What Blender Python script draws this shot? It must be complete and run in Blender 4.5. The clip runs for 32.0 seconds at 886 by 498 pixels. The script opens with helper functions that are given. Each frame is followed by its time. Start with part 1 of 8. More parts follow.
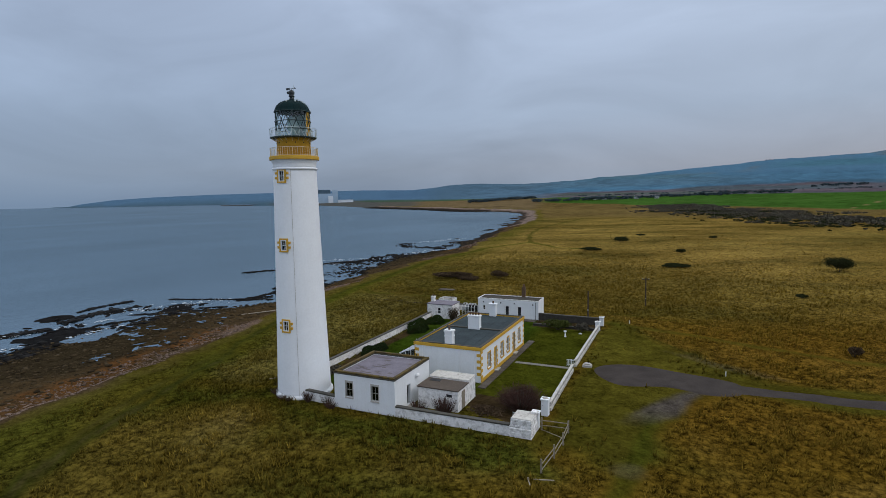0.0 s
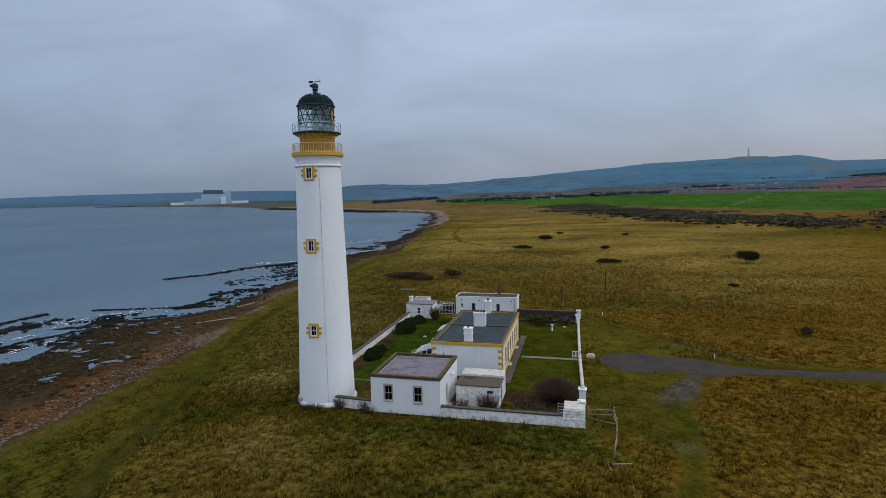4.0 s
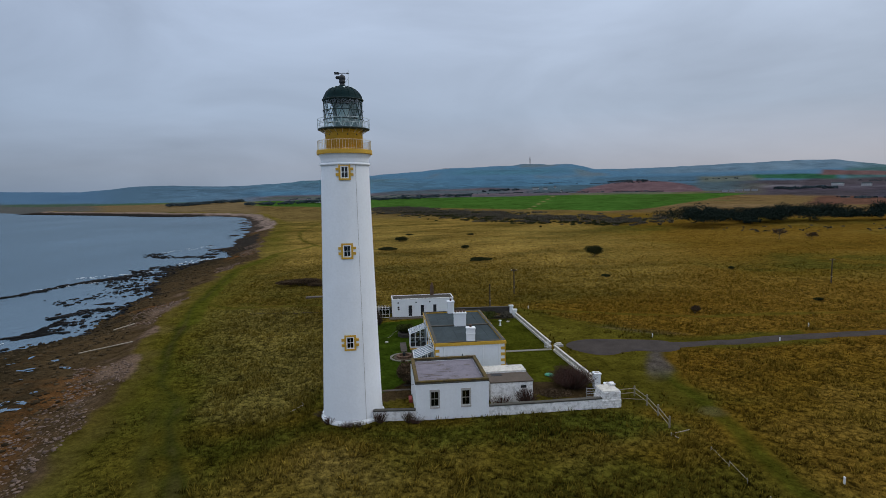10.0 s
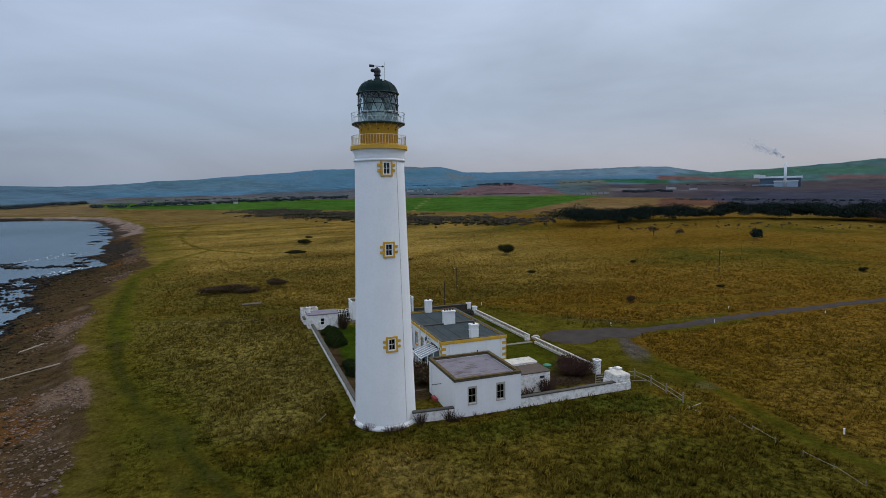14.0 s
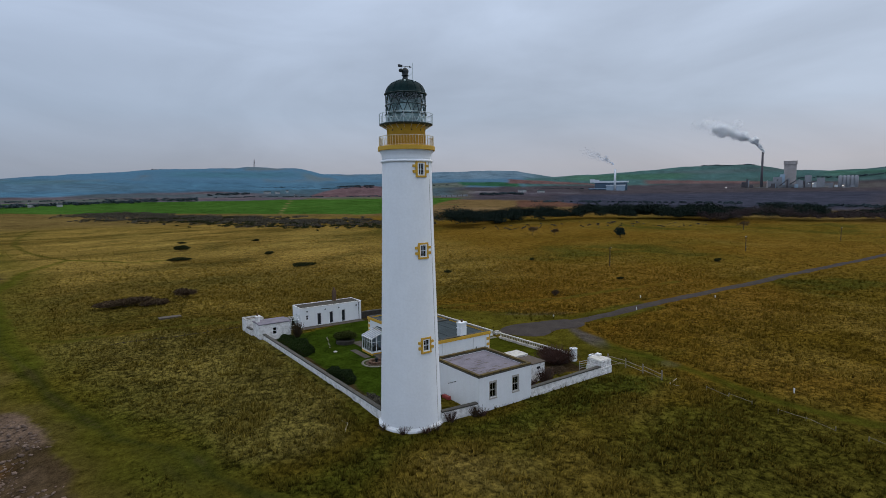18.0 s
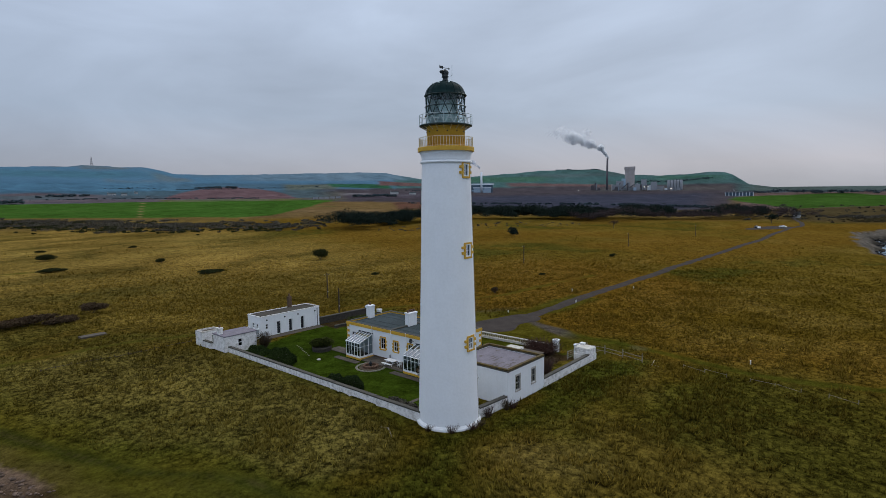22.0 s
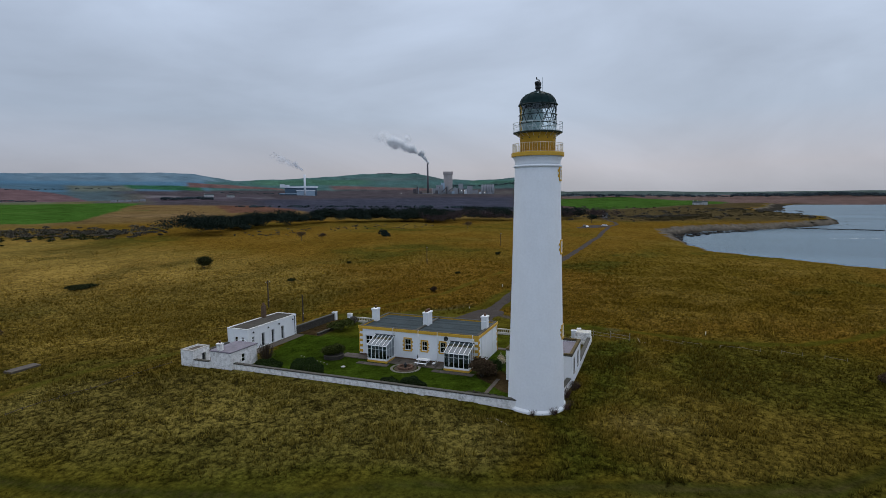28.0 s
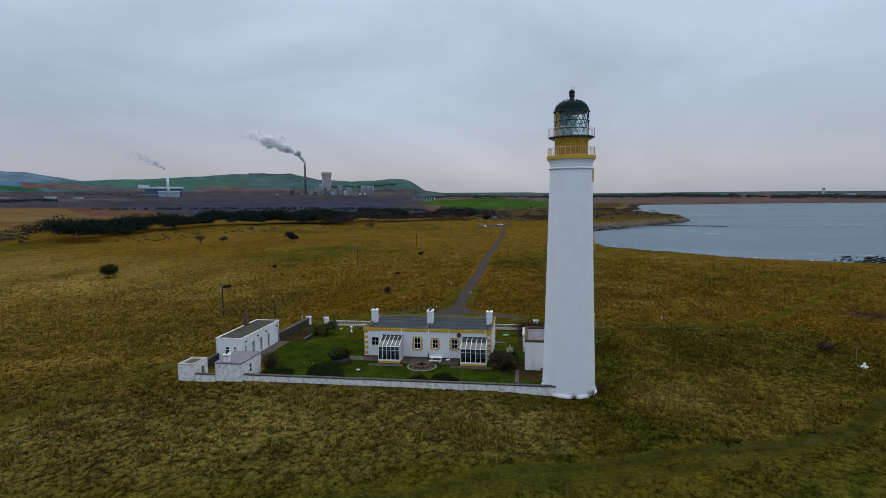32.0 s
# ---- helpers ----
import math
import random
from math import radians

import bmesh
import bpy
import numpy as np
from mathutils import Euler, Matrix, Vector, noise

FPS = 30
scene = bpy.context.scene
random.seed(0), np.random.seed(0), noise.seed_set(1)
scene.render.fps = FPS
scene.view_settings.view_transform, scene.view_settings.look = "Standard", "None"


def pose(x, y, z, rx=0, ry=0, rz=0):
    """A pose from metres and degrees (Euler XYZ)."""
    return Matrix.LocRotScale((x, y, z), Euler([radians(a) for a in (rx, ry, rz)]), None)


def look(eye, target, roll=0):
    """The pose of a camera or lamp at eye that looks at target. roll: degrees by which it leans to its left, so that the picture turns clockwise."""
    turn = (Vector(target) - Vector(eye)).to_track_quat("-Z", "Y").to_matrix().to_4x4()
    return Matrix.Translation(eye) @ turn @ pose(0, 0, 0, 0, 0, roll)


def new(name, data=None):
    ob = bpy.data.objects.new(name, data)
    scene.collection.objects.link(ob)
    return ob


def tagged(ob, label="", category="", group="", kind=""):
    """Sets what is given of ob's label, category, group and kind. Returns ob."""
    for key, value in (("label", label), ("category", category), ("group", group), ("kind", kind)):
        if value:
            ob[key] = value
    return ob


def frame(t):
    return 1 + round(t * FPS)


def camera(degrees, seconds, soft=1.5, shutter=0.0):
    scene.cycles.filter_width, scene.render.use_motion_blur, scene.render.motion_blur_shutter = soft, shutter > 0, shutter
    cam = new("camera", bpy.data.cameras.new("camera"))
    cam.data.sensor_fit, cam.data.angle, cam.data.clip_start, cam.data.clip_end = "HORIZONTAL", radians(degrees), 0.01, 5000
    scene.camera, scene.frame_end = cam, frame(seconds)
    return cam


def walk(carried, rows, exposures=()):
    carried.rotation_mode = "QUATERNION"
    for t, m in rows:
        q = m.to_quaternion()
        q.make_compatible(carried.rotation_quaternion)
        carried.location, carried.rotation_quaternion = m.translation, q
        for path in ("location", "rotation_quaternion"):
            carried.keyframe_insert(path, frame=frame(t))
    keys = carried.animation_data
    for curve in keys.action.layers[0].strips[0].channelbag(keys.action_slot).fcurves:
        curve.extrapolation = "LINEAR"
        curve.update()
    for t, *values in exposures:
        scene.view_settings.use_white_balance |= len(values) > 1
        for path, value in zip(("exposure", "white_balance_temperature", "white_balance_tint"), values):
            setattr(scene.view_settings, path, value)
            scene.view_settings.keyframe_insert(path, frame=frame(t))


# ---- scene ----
cam = camera(78.8, 32.0, soft=0.85)
METRES, EYE, TILT, LEAN, TURN = 140.3, 24.0, -0.08, -0.65, 24.8
ROWS = [
    (0.0, 0.0, 0.0, 0.0, -0.17, -5.47, 1.77),
    (0.5, -0.0131, 0.0002, -0.0001, -1.48, -5.52, 1.77),
    (1.0, -0.0262, 0.0007, -0.0003, -2.67, -5.53, 1.79),
    (1.5, -0.0394, 0.0016, -0.0002, -3.8, -5.57, 1.76),
    (2.0, -0.0528, 0.0026, 0.0001, -5.04, -5.61, 1.75),
    (2.5, -0.0662, 0.0041, 0.0004, -6.34, -5.66, 1.75),
    (3.0, -0.0799, 0.0057, 0.0008, -7.92, -5.71, 1.75),
    (3.5, -0.0937, 0.0076, 0.0011, -9.37, -5.72, 1.74),
    (5.5, -0.1493, 0.02, 0.0021, -15.78, -5.81, 1.7),
    (6.0, -0.163, 0.0244, 0.0023, -17.56, -5.88, 1.67),
    (6.5, -0.1769, 0.0291, 0.0025, -19.35, -5.89, 1.67),
    (7.0, -0.1908, 0.0344, 0.0028, -20.97, -5.91, 1.64),
    (7.5, -0.2047, 0.0401, 0.003, -22.54, -5.93, 1.64),
    (8.0, -0.2185, 0.0462, 0.0033, -24.26, -5.94, 1.58),
    (8.5, -0.2322, 0.0528, 0.0036, -26.14, -5.96, 1.57),
    (9.0, -0.2459, 0.06, 0.0042, -27.92, -5.98, 1.58),
    (9.5, -0.2592, 0.0675, 0.005, -29.7, -6.03, 1.54),
    (10.0, -0.2725, 0.0753, 0.0053, -31.33, -6.02, 1.55),
    (10.5, -0.2857, 0.0835, 0.0054, -32.91, -6.03, 1.51),
    (11.0, -0.2985, 0.0919, 0.0056, -34.65, -6.06, 1.49),
    (11.5, -0.311, 0.1007, 0.0053, -36.56, -6.07, 1.46),
    (12.0, -0.3231, 0.1098, 0.0053, -38.57, -6.1, 1.44),
    (12.5, -0.3351, 0.1193, 0.0052, -40.47, -6.11, 1.41),
    (13.0, -0.3466, 0.1292, 0.005, -42.07, -6.13, 1.39),
    (13.5, -0.358, 0.1394, 0.0049, -43.48, -6.14, 1.35),
    (14.0, -0.3691, 0.1498, 0.0048, -44.96, -6.13, 1.32),
    (14.5, -0.3801, 0.1605, 0.005, -46.64, -6.17, 1.29),
    (16.5, -0.4219, 0.2054, 0.0058, -54.31, -6.19, 1.16),
    (17.0, -0.4314, 0.2174, 0.0062, -56.47, -6.21, 1.15),
    (17.5, -0.4404, 0.2297, 0.0065, -58.48, -6.21, 1.11),
    (18.0, -0.449, 0.2423, 0.0065, -59.96, -6.2, 1.09),
    (18.5, -0.4569, 0.2551, 0.0065, -61.31, -6.21, 1.08),
    (19.0, -0.4646, 0.268, 0.0066, -63.31, -6.22, 1.06),
    (19.5, -0.4719, 0.2811, 0.0067, -65.49, -6.24, 1.04),
    (20.0, -0.4789, 0.2946, 0.0066, -67.74, -6.22, 1.01),
    (20.5, -0.4855, 0.3084, 0.0067, -69.87, -6.23, 1.01),
    (21.0, -0.4916, 0.3228, 0.007, -71.64, -6.24, 0.97),
    (21.5, -0.4974, 0.3379, 0.0072, -72.91, -6.22, 0.94),
    (22.0, -0.5028, 0.3535, 0.0077, -73.9, -6.24, 0.93),
    (22.5, -0.508, 0.3695, 0.0079, -75.38, -6.21, 0.93),
    (23.0, -0.5132, 0.3858, 0.0078, -76.84, -6.2, 0.92),
    (23.5, -0.518, 0.4025, 0.0078, -77.82, -6.2, 0.9),
    (24.0, -0.5227, 0.4193, 0.0078, -78.95, -6.22, 0.86),
    (24.5, -0.5272, 0.4363, 0.0079, -80.31, -6.21, 0.84),
    (25.0, -0.5315, 0.4534, 0.0081, -81.96, -6.2, 0.81),
    (25.5, -0.5353, 0.4707, 0.0087, -83.89, -6.22, 0.79),
    (26.0, -0.5386, 0.4881, 0.0092, -85.84, -6.23, 0.75),
    (26.5, -0.5414, 0.5055, 0.0093, -87.98, -6.22, 0.71),
    (28.5, -0.5468, 0.5738, 0.0093, -94.51, -6.15, 0.59),
    (29.0, -0.547, 0.5907, 0.0093, -96.22, -6.14, 0.58),
    (29.5, -0.5468, 0.6076, 0.0094, -98.05, -6.14, 0.55),
    (30.0, -0.546, 0.6244, 0.0094, -99.89, -6.15, 0.53),
    (30.5, -0.5446, 0.6413, 0.0095, -101.48, -6.16, 0.51),
    (31.0, -0.5425, 0.6583, 0.0096, -103.01, -6.15, 0.51),
    (31.5, -0.5399, 0.6753, 0.0097, -104.55, -6.15, 0.52),
    (32.0, -0.5367, 0.6923, 0.0098, -106.02, -6.16, 0.52),
]
walk(cam, [(t, pose(0, 0, EYE, TILT, LEAN, TURN) @ pose(METRES * x, METRES * y, METRES * z, 90 + pitch, roll, yaw)) for t, x, y, z, yaw, pitch, roll in ROWS])

# ---- world and light: a bright overcast sky with a low, veiled sun over the land ----
SUN_AZ, SUN_EL, VEIL_EL = 5.0, 42.0, 24.0
world = bpy.data.worlds.new("overcast_sky")
scene.world = world
world.use_nodes = True
wt = world.node_tree
wt.nodes.clear()


def wnode(kind, **values):
    n = wt.nodes.new(kind)
    for key, value in values.items():
        n.inputs[key].default_value = value
    return n


wout = wnode("ShaderNodeOutputWorld")
wbg = wnode("ShaderNodeBackground", Strength=1.0)
wt.links.new(wbg.outputs[0], wout.inputs[0])
wco = wnode("ShaderNodeTexCoord")
wsep = wnode("ShaderNodeSeparateXYZ")
wt.links.new(wco.outputs["Generated"], wsep.inputs[0])
sky = wnode("ShaderNodeTexSky")
sky.sky_type, sky.sun_disc = "NISHITA", False
sky.sun_elevation, sky.sun_rotation = radians(SUN_EL), radians(90 - SUN_AZ)
sky_dim = wnode("ShaderNodeMix")
sky_dim.data_type = "RGBA"
sky_dim.blend_type = "MULTIPLY"
sky_dim.inputs[0].default_value = 1.0
sky_dim.inputs[7].default_value = (0.05, 0.05, 0.05, 1)
wt.links.new(sky.outputs[0], sky_dim.inputs[6])
# cloud deck: brightness rises from the horizon to the zenith, from a dimmer and bluer horizon on the side away from the sun


def deck_ramp(stops):
    ramp = wnode("ShaderNodeValToRGB")
    wt.links.new(wsep.outputs[2], ramp.inputs[0])
    for pos, col in stops:
        e = ramp.color_ramp.elements.new(pos)
        e.color = (*col, 1)
    ramp.color_ramp.elements.remove(ramp.color_ramp.elements[0])
    ramp.color_ramp.elements.remove(ramp.color_ramp.elements[-1])
    return ramp


deck = deck_ramp(((0.0, (0.305, 0.325, 0.375)), (0.05, (0.375, 0.377, 0.422)), (0.14, (0.35, 0.41, 0.505)), (0.32, (0.41, 0.485, 0.61)), (0.6, (0.86, 0.94, 1.12)), (1.0, (1.30, 1.38, 1.56))))
deck_away = deck_ramp(((0.0, (0.180, 0.250, 0.340)), (0.05, (0.245, 0.305, 0.385)), (0.14, (0.345, 0.405, 0.495)), (0.32, (0.455, 0.515, 0.63)), (0.6, (0.92, 0.97, 1.12)), (1.0, (1.34, 1.39, 1.56))))
# the paler, warmer part of the deck below the veiled sun
sun_way = (math.cos(radians(SUN_AZ)) * math.cos(radians(VEIL_EL)), math.sin(radians(SUN_AZ)) * math.cos(radians(VEIL_EL)), math.sin(radians(VEIL_EL)))
dot = wnode("ShaderNodeVectorMath")
dot.operation = "DOT_PRODUCT"
dot.inputs[1].default_value = sun_way
wt.links.new(wco.outputs["Generated"], dot.inputs[0])
glow = wnode("ShaderNodeMapRange")
glow.inputs["From Min"].default_value, glow.inputs["From Max"].default_value = -1.1, 0.9
glow.inputs["To Min"].default_value, glow.inputs["To Max"].default_value = 0.0, 1.0
wt.links.new(dot.outputs["Value"], glow.inputs[0])
tint = wnode("ShaderNodeMix")
tint.data_type = "RGBA"
tint.inputs[6].default_value = (0.81, 0.915, 1.045, 1)
tint.inputs[7].default_value = (1.245, 1.24, 1.24, 1)
wt.links.new(glow.outputs[0], tint.inputs[0])
lit = wnode("ShaderNodeMix")
lit.data_type = "RGBA"
lit.blend_type = "MULTIPLY"
lit.inputs[0].default_value = 1.0
whole_deck = wnode("ShaderNodeMix")
whole_deck.data_type = "RGBA"
wt.links.new(glow.outputs[0], whole_deck.inputs[0])
wt.links.new(deck_away.outputs[0], whole_deck.inputs[6])
wt.links.new(deck.outputs[0], whole_deck.inputs[7])
wt.links.new(whole_deck.outputs[2], lit.inputs[6])
wt.links.new(tint.outputs[2], lit.inputs[7])
# soft flat layers in the cloud, drawn out along the horizon
layer = wnode("ShaderNodeMapping")
layer.inputs["Scale"].default_value = (1.0, 1.0, 3.0)
wt.links.new(wco.outputs["Generated"], layer.inputs[0])
cloud = wnode("ShaderNodeTexNoise", Scale=2.1, Detail=6.0, Roughness=0.52, Distortion=0.6)
wt.links.new(layer.outputs[0], cloud.inputs[0])
bands = wnode("ShaderNodeMapRange")
bands.inputs["From Min"].default_value, bands.inputs["From Max"].default_value = 0.3, 0.7
bands.inputs["To Min"].default_value, bands.inputs["To Max"].default_value = 0.85, 1.14
wt.links.new(cloud.outputs[0], bands.inputs[0])
mottled = wnode("ShaderNodeMix")
mottled.data_type = "RGBA"
mottled.blend_type = "MULTIPLY"
mottled.inputs[0].default_value = 1.0
wt.links.new(lit.outputs[2], mottled.inputs[6])
wt.links.new(bands.outputs[0], mottled.inputs[7])
both = wnode("ShaderNodeMix")
both.data_type = "RGBA"
both.blend_type = "MIX"
both.inputs[0].default_value = 0.93
wt.links.new(sky_dim.outputs[2], both.inputs[6])
wt.links.new(mottled.outputs[2], both.inputs[7])
wt.links.new(both.outputs[2], wbg.inputs[0])

sun = new("sun", bpy.data.lights.new("sun", "SUN"))
sun.data.energy, sun.data.angle, sun.data.color = 0.6, radians(14), (1.0, 0.95, 0.88)
sun.matrix_world = look(pose(0, 0, 0, 0, -SUN_EL, SUN_AZ) @ Vector((100, 0, 0)), (0, 0, 0))


# ---- materials ----
def mat(name, base, rough=0.85, var=0.18, scale=1.0, bump=0.15, grain=14.0, metal=0.0, streak=0.0, stain=None, spec=0.3, random_shade=0.0, run=0.22):
    """A surface with two scales of variation, a fine bump, and if wanted downward streaks of the stain colour."""
    m = bpy.data.materials.new(name)
    m.use_nodes = True
    nt = m.node_tree
    b = nt.nodes["Principled BSDF"]
    b.inputs["Roughness"].default_value, b.inputs["Metallic"].default_value = rough, metal
    b.inputs["Specular IOR Level"].default_value = spec
    co = nt.nodes.new("ShaderNodeNewGeometry")
    large = nt.nodes.new("ShaderNodeTexNoise")
    large.inputs["Scale"].default_value, large.inputs["Detail"].default_value = scale, 4
    fine = nt.nodes.new("ShaderNodeTexNoise")
    fine.inputs["Scale"].default_value, fine.inputs["Detail"].default_value = grain, 3
    for n in (large, fine):
        nt.links.new(co.outputs["Position"], n.inputs[0])
    add = nt.nodes.new("ShaderNodeMath")
    add.operation = "ADD"
    nt.links.new(large.outputs[0], add.inputs[0])
    nt.links.new(fine.outputs[0], add.inputs[1])
    rng = nt.nodes.new("ShaderNodeMapRange")
    rng.inputs["From Min"].default_value, rng.inputs["From Max"].default_value = 0.65, 1.35
    rng.inputs["To Min"].default_value, rng.inputs["To Max"].default_value = 1 - var, 1 + var
    nt.links.new(add.outputs[0], rng.inputs[0])
    mul = nt.nodes.new("ShaderNodeMix")
    mul.data_type, mul.blend_type = "RGBA", "MULTIPLY"
    mul.inputs[0].default_value = 1.0
    mul.inputs[6].default_value = (*base, 1)
    nt.links.new(rng.outputs[0], mul.inputs[7])
    out = mul.outputs[2]
    if streak:
        mp = nt.nodes.new("ShaderNodeMapping")
        mp.inputs["Scale"].default_value = (1.6, 1.6, run)
        nt.links.new(co.outputs["Position"], mp.inputs[0])
        st = nt.nodes.new("ShaderNodeTexNoise")
        st.inputs["Scale"].default_value, st.inputs["Detail"].default_value, st.inputs["Roughness"].default_value = 1.3, 6, 0.65
        nt.links.new(mp.outputs[0], st.inputs[0])
        sr = nt.nodes.new("ShaderNodeMapRange")
        sr.inputs["From Min"].default_value, sr.inputs["From Max"].default_value = 0.47, 0.70
        sr.inputs["To Max"].default_value = streak
        nt.links.new(st.outputs[0], sr.inputs[0])
        mx = nt.nodes.new("ShaderNodeMix")
        mx.data_type = "RGBA"
        mx.inputs[7].default_value = (*(stain or [c * 0.45 for c in base]), 1)
        nt.links.new(sr.outputs[0], mx.inputs[0])
        nt.links.new(out, mx.inputs[6])
        out = mx.outputs[2]
    if random_shade:
        oi = nt.nodes.new("ShaderNodeObjectInfo")
        rr = nt.nodes.new("ShaderNodeMapRange")
        rr.inputs["To Min"].default_value, rr.inputs["To Max"].default_value = 1 - random_shade, 1 + random_shade
        nt.links.new(oi.outputs["Random"], rr.inputs[0])
        m2 = nt.nodes.new("ShaderNodeMix")
        m2.data_type, m2.blend_type = "RGBA", "MULTIPLY"
        m2.inputs[0].default_value = 1.0
        nt.links.new(out, m2.inputs[6])
        nt.links.new(rr.outputs[0], m2.inputs[7])
        out = m2.outputs[2]
    nt.links.new(out, b.inputs["Base Color"])
    if bump:
        bp = nt.nodes.new("ShaderNodeBump")
        bp.inputs["Strength"].default_value, bp.inputs["Distance"].default_value = bump, 0.05
        nt.links.new(add.outputs[0], bp.inputs["Height"])
        nt.links.new(bp.outputs[0], b.inputs["Normal"])
    return m


def leafy(name, base, var=0.5, rough=0.9):
    """Foliage whose small pieces differ from one another."""
    m = bpy.data.materials.new(name)
    m.use_nodes = True
    nt = m.node_tree
    b = nt.nodes["Principled BSDF"]
    b.inputs["Roughness"].default_value, b.inputs["Specular IOR Level"].default_value = rough, 0.02
    g = nt.nodes.new("ShaderNodeNewGeometry")
    big = nt.nodes.new("ShaderNodeTexNoise")
    big.inputs["Scale"].default_value = 0.12
    nt.links.new(g.outputs["Position"], big.inputs[0])
    add = nt.nodes.new("ShaderNodeMath")
    add.operation = "ADD"
    nt.links.new(g.outputs["Random Per Island"], add.inputs[0])
    nt.links.new(big.outputs[0], add.inputs[1])
    r = nt.nodes.new("ShaderNodeMapRange")
    r.inputs["From Min"].default_value, r.inputs["From Max"].default_value = 0.2, 1.3
    r.inputs["To Min"].default_value, r.inputs["To Max"].default_value = 1 - var, 1 + var
    nt.links.new(add.outputs[0], r.inputs[0])
    mul = nt.nodes.new("ShaderNodeMix")
    mul.data_type, mul.blend_type = "RGBA", "MULTIPLY"
    mul.inputs[0].default_value = 1.0
    mul.inputs[6].default_value = (*base, 1)
    nt.links.new(r.outputs[0], mul.inputs[7])
    nt.links.new(mul.outputs[2], b.inputs["Base Color"])
    return m


def attribute_mat(name, attribute, scales=(0.35, 5.0), var=0.28, bump=0.6, rough=0.95, relief=0.25):
    """Ground whose land cover is held in a colour attribute of the mesh, broken up by noise at two sizes and, where the attribute
    "tussock" says so, by rounded clumps of grass with dark gaps between them."""
    m = bpy.data.materials.new(name)
    m.use_nodes = True
    nt = m.node_tree
    b = nt.nodes["Principled BSDF"]
    b.inputs["Roughness"].default_value, b.inputs["Specular IOR Level"].default_value = rough, 0.0
    at = nt.nodes.new("ShaderNodeAttribute")
    at.attribute_name = attribute
    tu = nt.nodes.new("ShaderNodeAttribute")
    tu.attribute_name = "tussock"
    g = nt.nodes.new("ShaderNodeNewGeometry")

    def math_node(op, a, c2):
        n = nt.nodes.new("ShaderNodeMath")
        n.operation = op
        for k, v in enumerate((a, c2)):
            if isinstance(v, (int, float)):
                n.inputs[k].default_value = v
            else:
                nt.links.new(v, n.inputs[k])
        return n.outputs[0]

    noises = []
    for sc in scales:
        n = nt.nodes.new("ShaderNodeTexNoise")
        n.inputs["Scale"].default_value, n.inputs["Detail"].default_value, n.inputs["Roughness"].default_value = sc, 6, 0.65
        nt.links.new(g.outputs["Position"], n.inputs[0])
        noises.append(n)
    both2 = math_node("ADD", noises[0].outputs[0], noises[1].outputs[0])
    # clumps: warped cells, high in the middle
    warp = nt.nodes.new("ShaderNodeMix")
    warp.data_type, warp.blend_type = "RGBA", "ADD"
    warp.inputs[0].default_value = 0.55
    nt.links.new(g.outputs["Position"], warp.inputs[6])
    nt.links.new(noises[1].outputs["Color"], warp.inputs[7])
    cells = nt.nodes.new("ShaderNodeTexVoronoi")
    cells.inputs["Scale"].default_value = 1.15
    nt.links.new(warp.outputs[2], cells.inputs["Vector"])
    fine = nt.nodes.new("ShaderNodeTexVoronoi")
    fine.inputs["Scale"].default_value = 2.9
    nt.links.new(warp.outputs[2], fine.inputs["Vector"])
    clump = math_node("ADD", math_node("MULTIPLY", math_node("SUBTRACT", 0.57, cells.outputs["Distance"]), 1.5), math_node("MULTIPLY", math_node("SUBTRACT", 0.55, fine.outputs["Distance"]), 0.9))
    clump = math_node("MULTIPLY", clump, tu.outputs["Fac"])
    high2 = math_node("ADD", both2, math_node("MULTIPLY", clump, 0.55))
    r = nt.nodes.new("ShaderNodeMapRange")
    r.inputs["From Min"].default_value, r.inputs["From Max"].default_value = 0.65, 1.35
    r.inputs["To Min"].default_value, r.inputs["To Max"].default_value = 1 - var, 1 + var
    nt.links.new(high2, r.inputs[0])
    mul = nt.nodes.new("ShaderNodeMix")
    mul.data_type, mul.blend_type = "RGBA", "MULTIPLY"
    mul.inputs[0].default_value = 1.0
    nt.links.new(at.outputs["Color"], mul.inputs[6])
    nt.links.new(r.outputs[0], mul.inputs[7])
    nt.links.new(mul.outputs[2], b.inputs["Base Color"])
    bp = nt.nodes.new("ShaderNodeBump")
    bp.inputs["Strength"].default_value, bp.inputs["Distance"].default_value = bump, relief
    nt.links.new(high2, bp.inputs["Height"])
    nt.links.new(bp.outputs[0], b.inputs["Normal"])
    return m


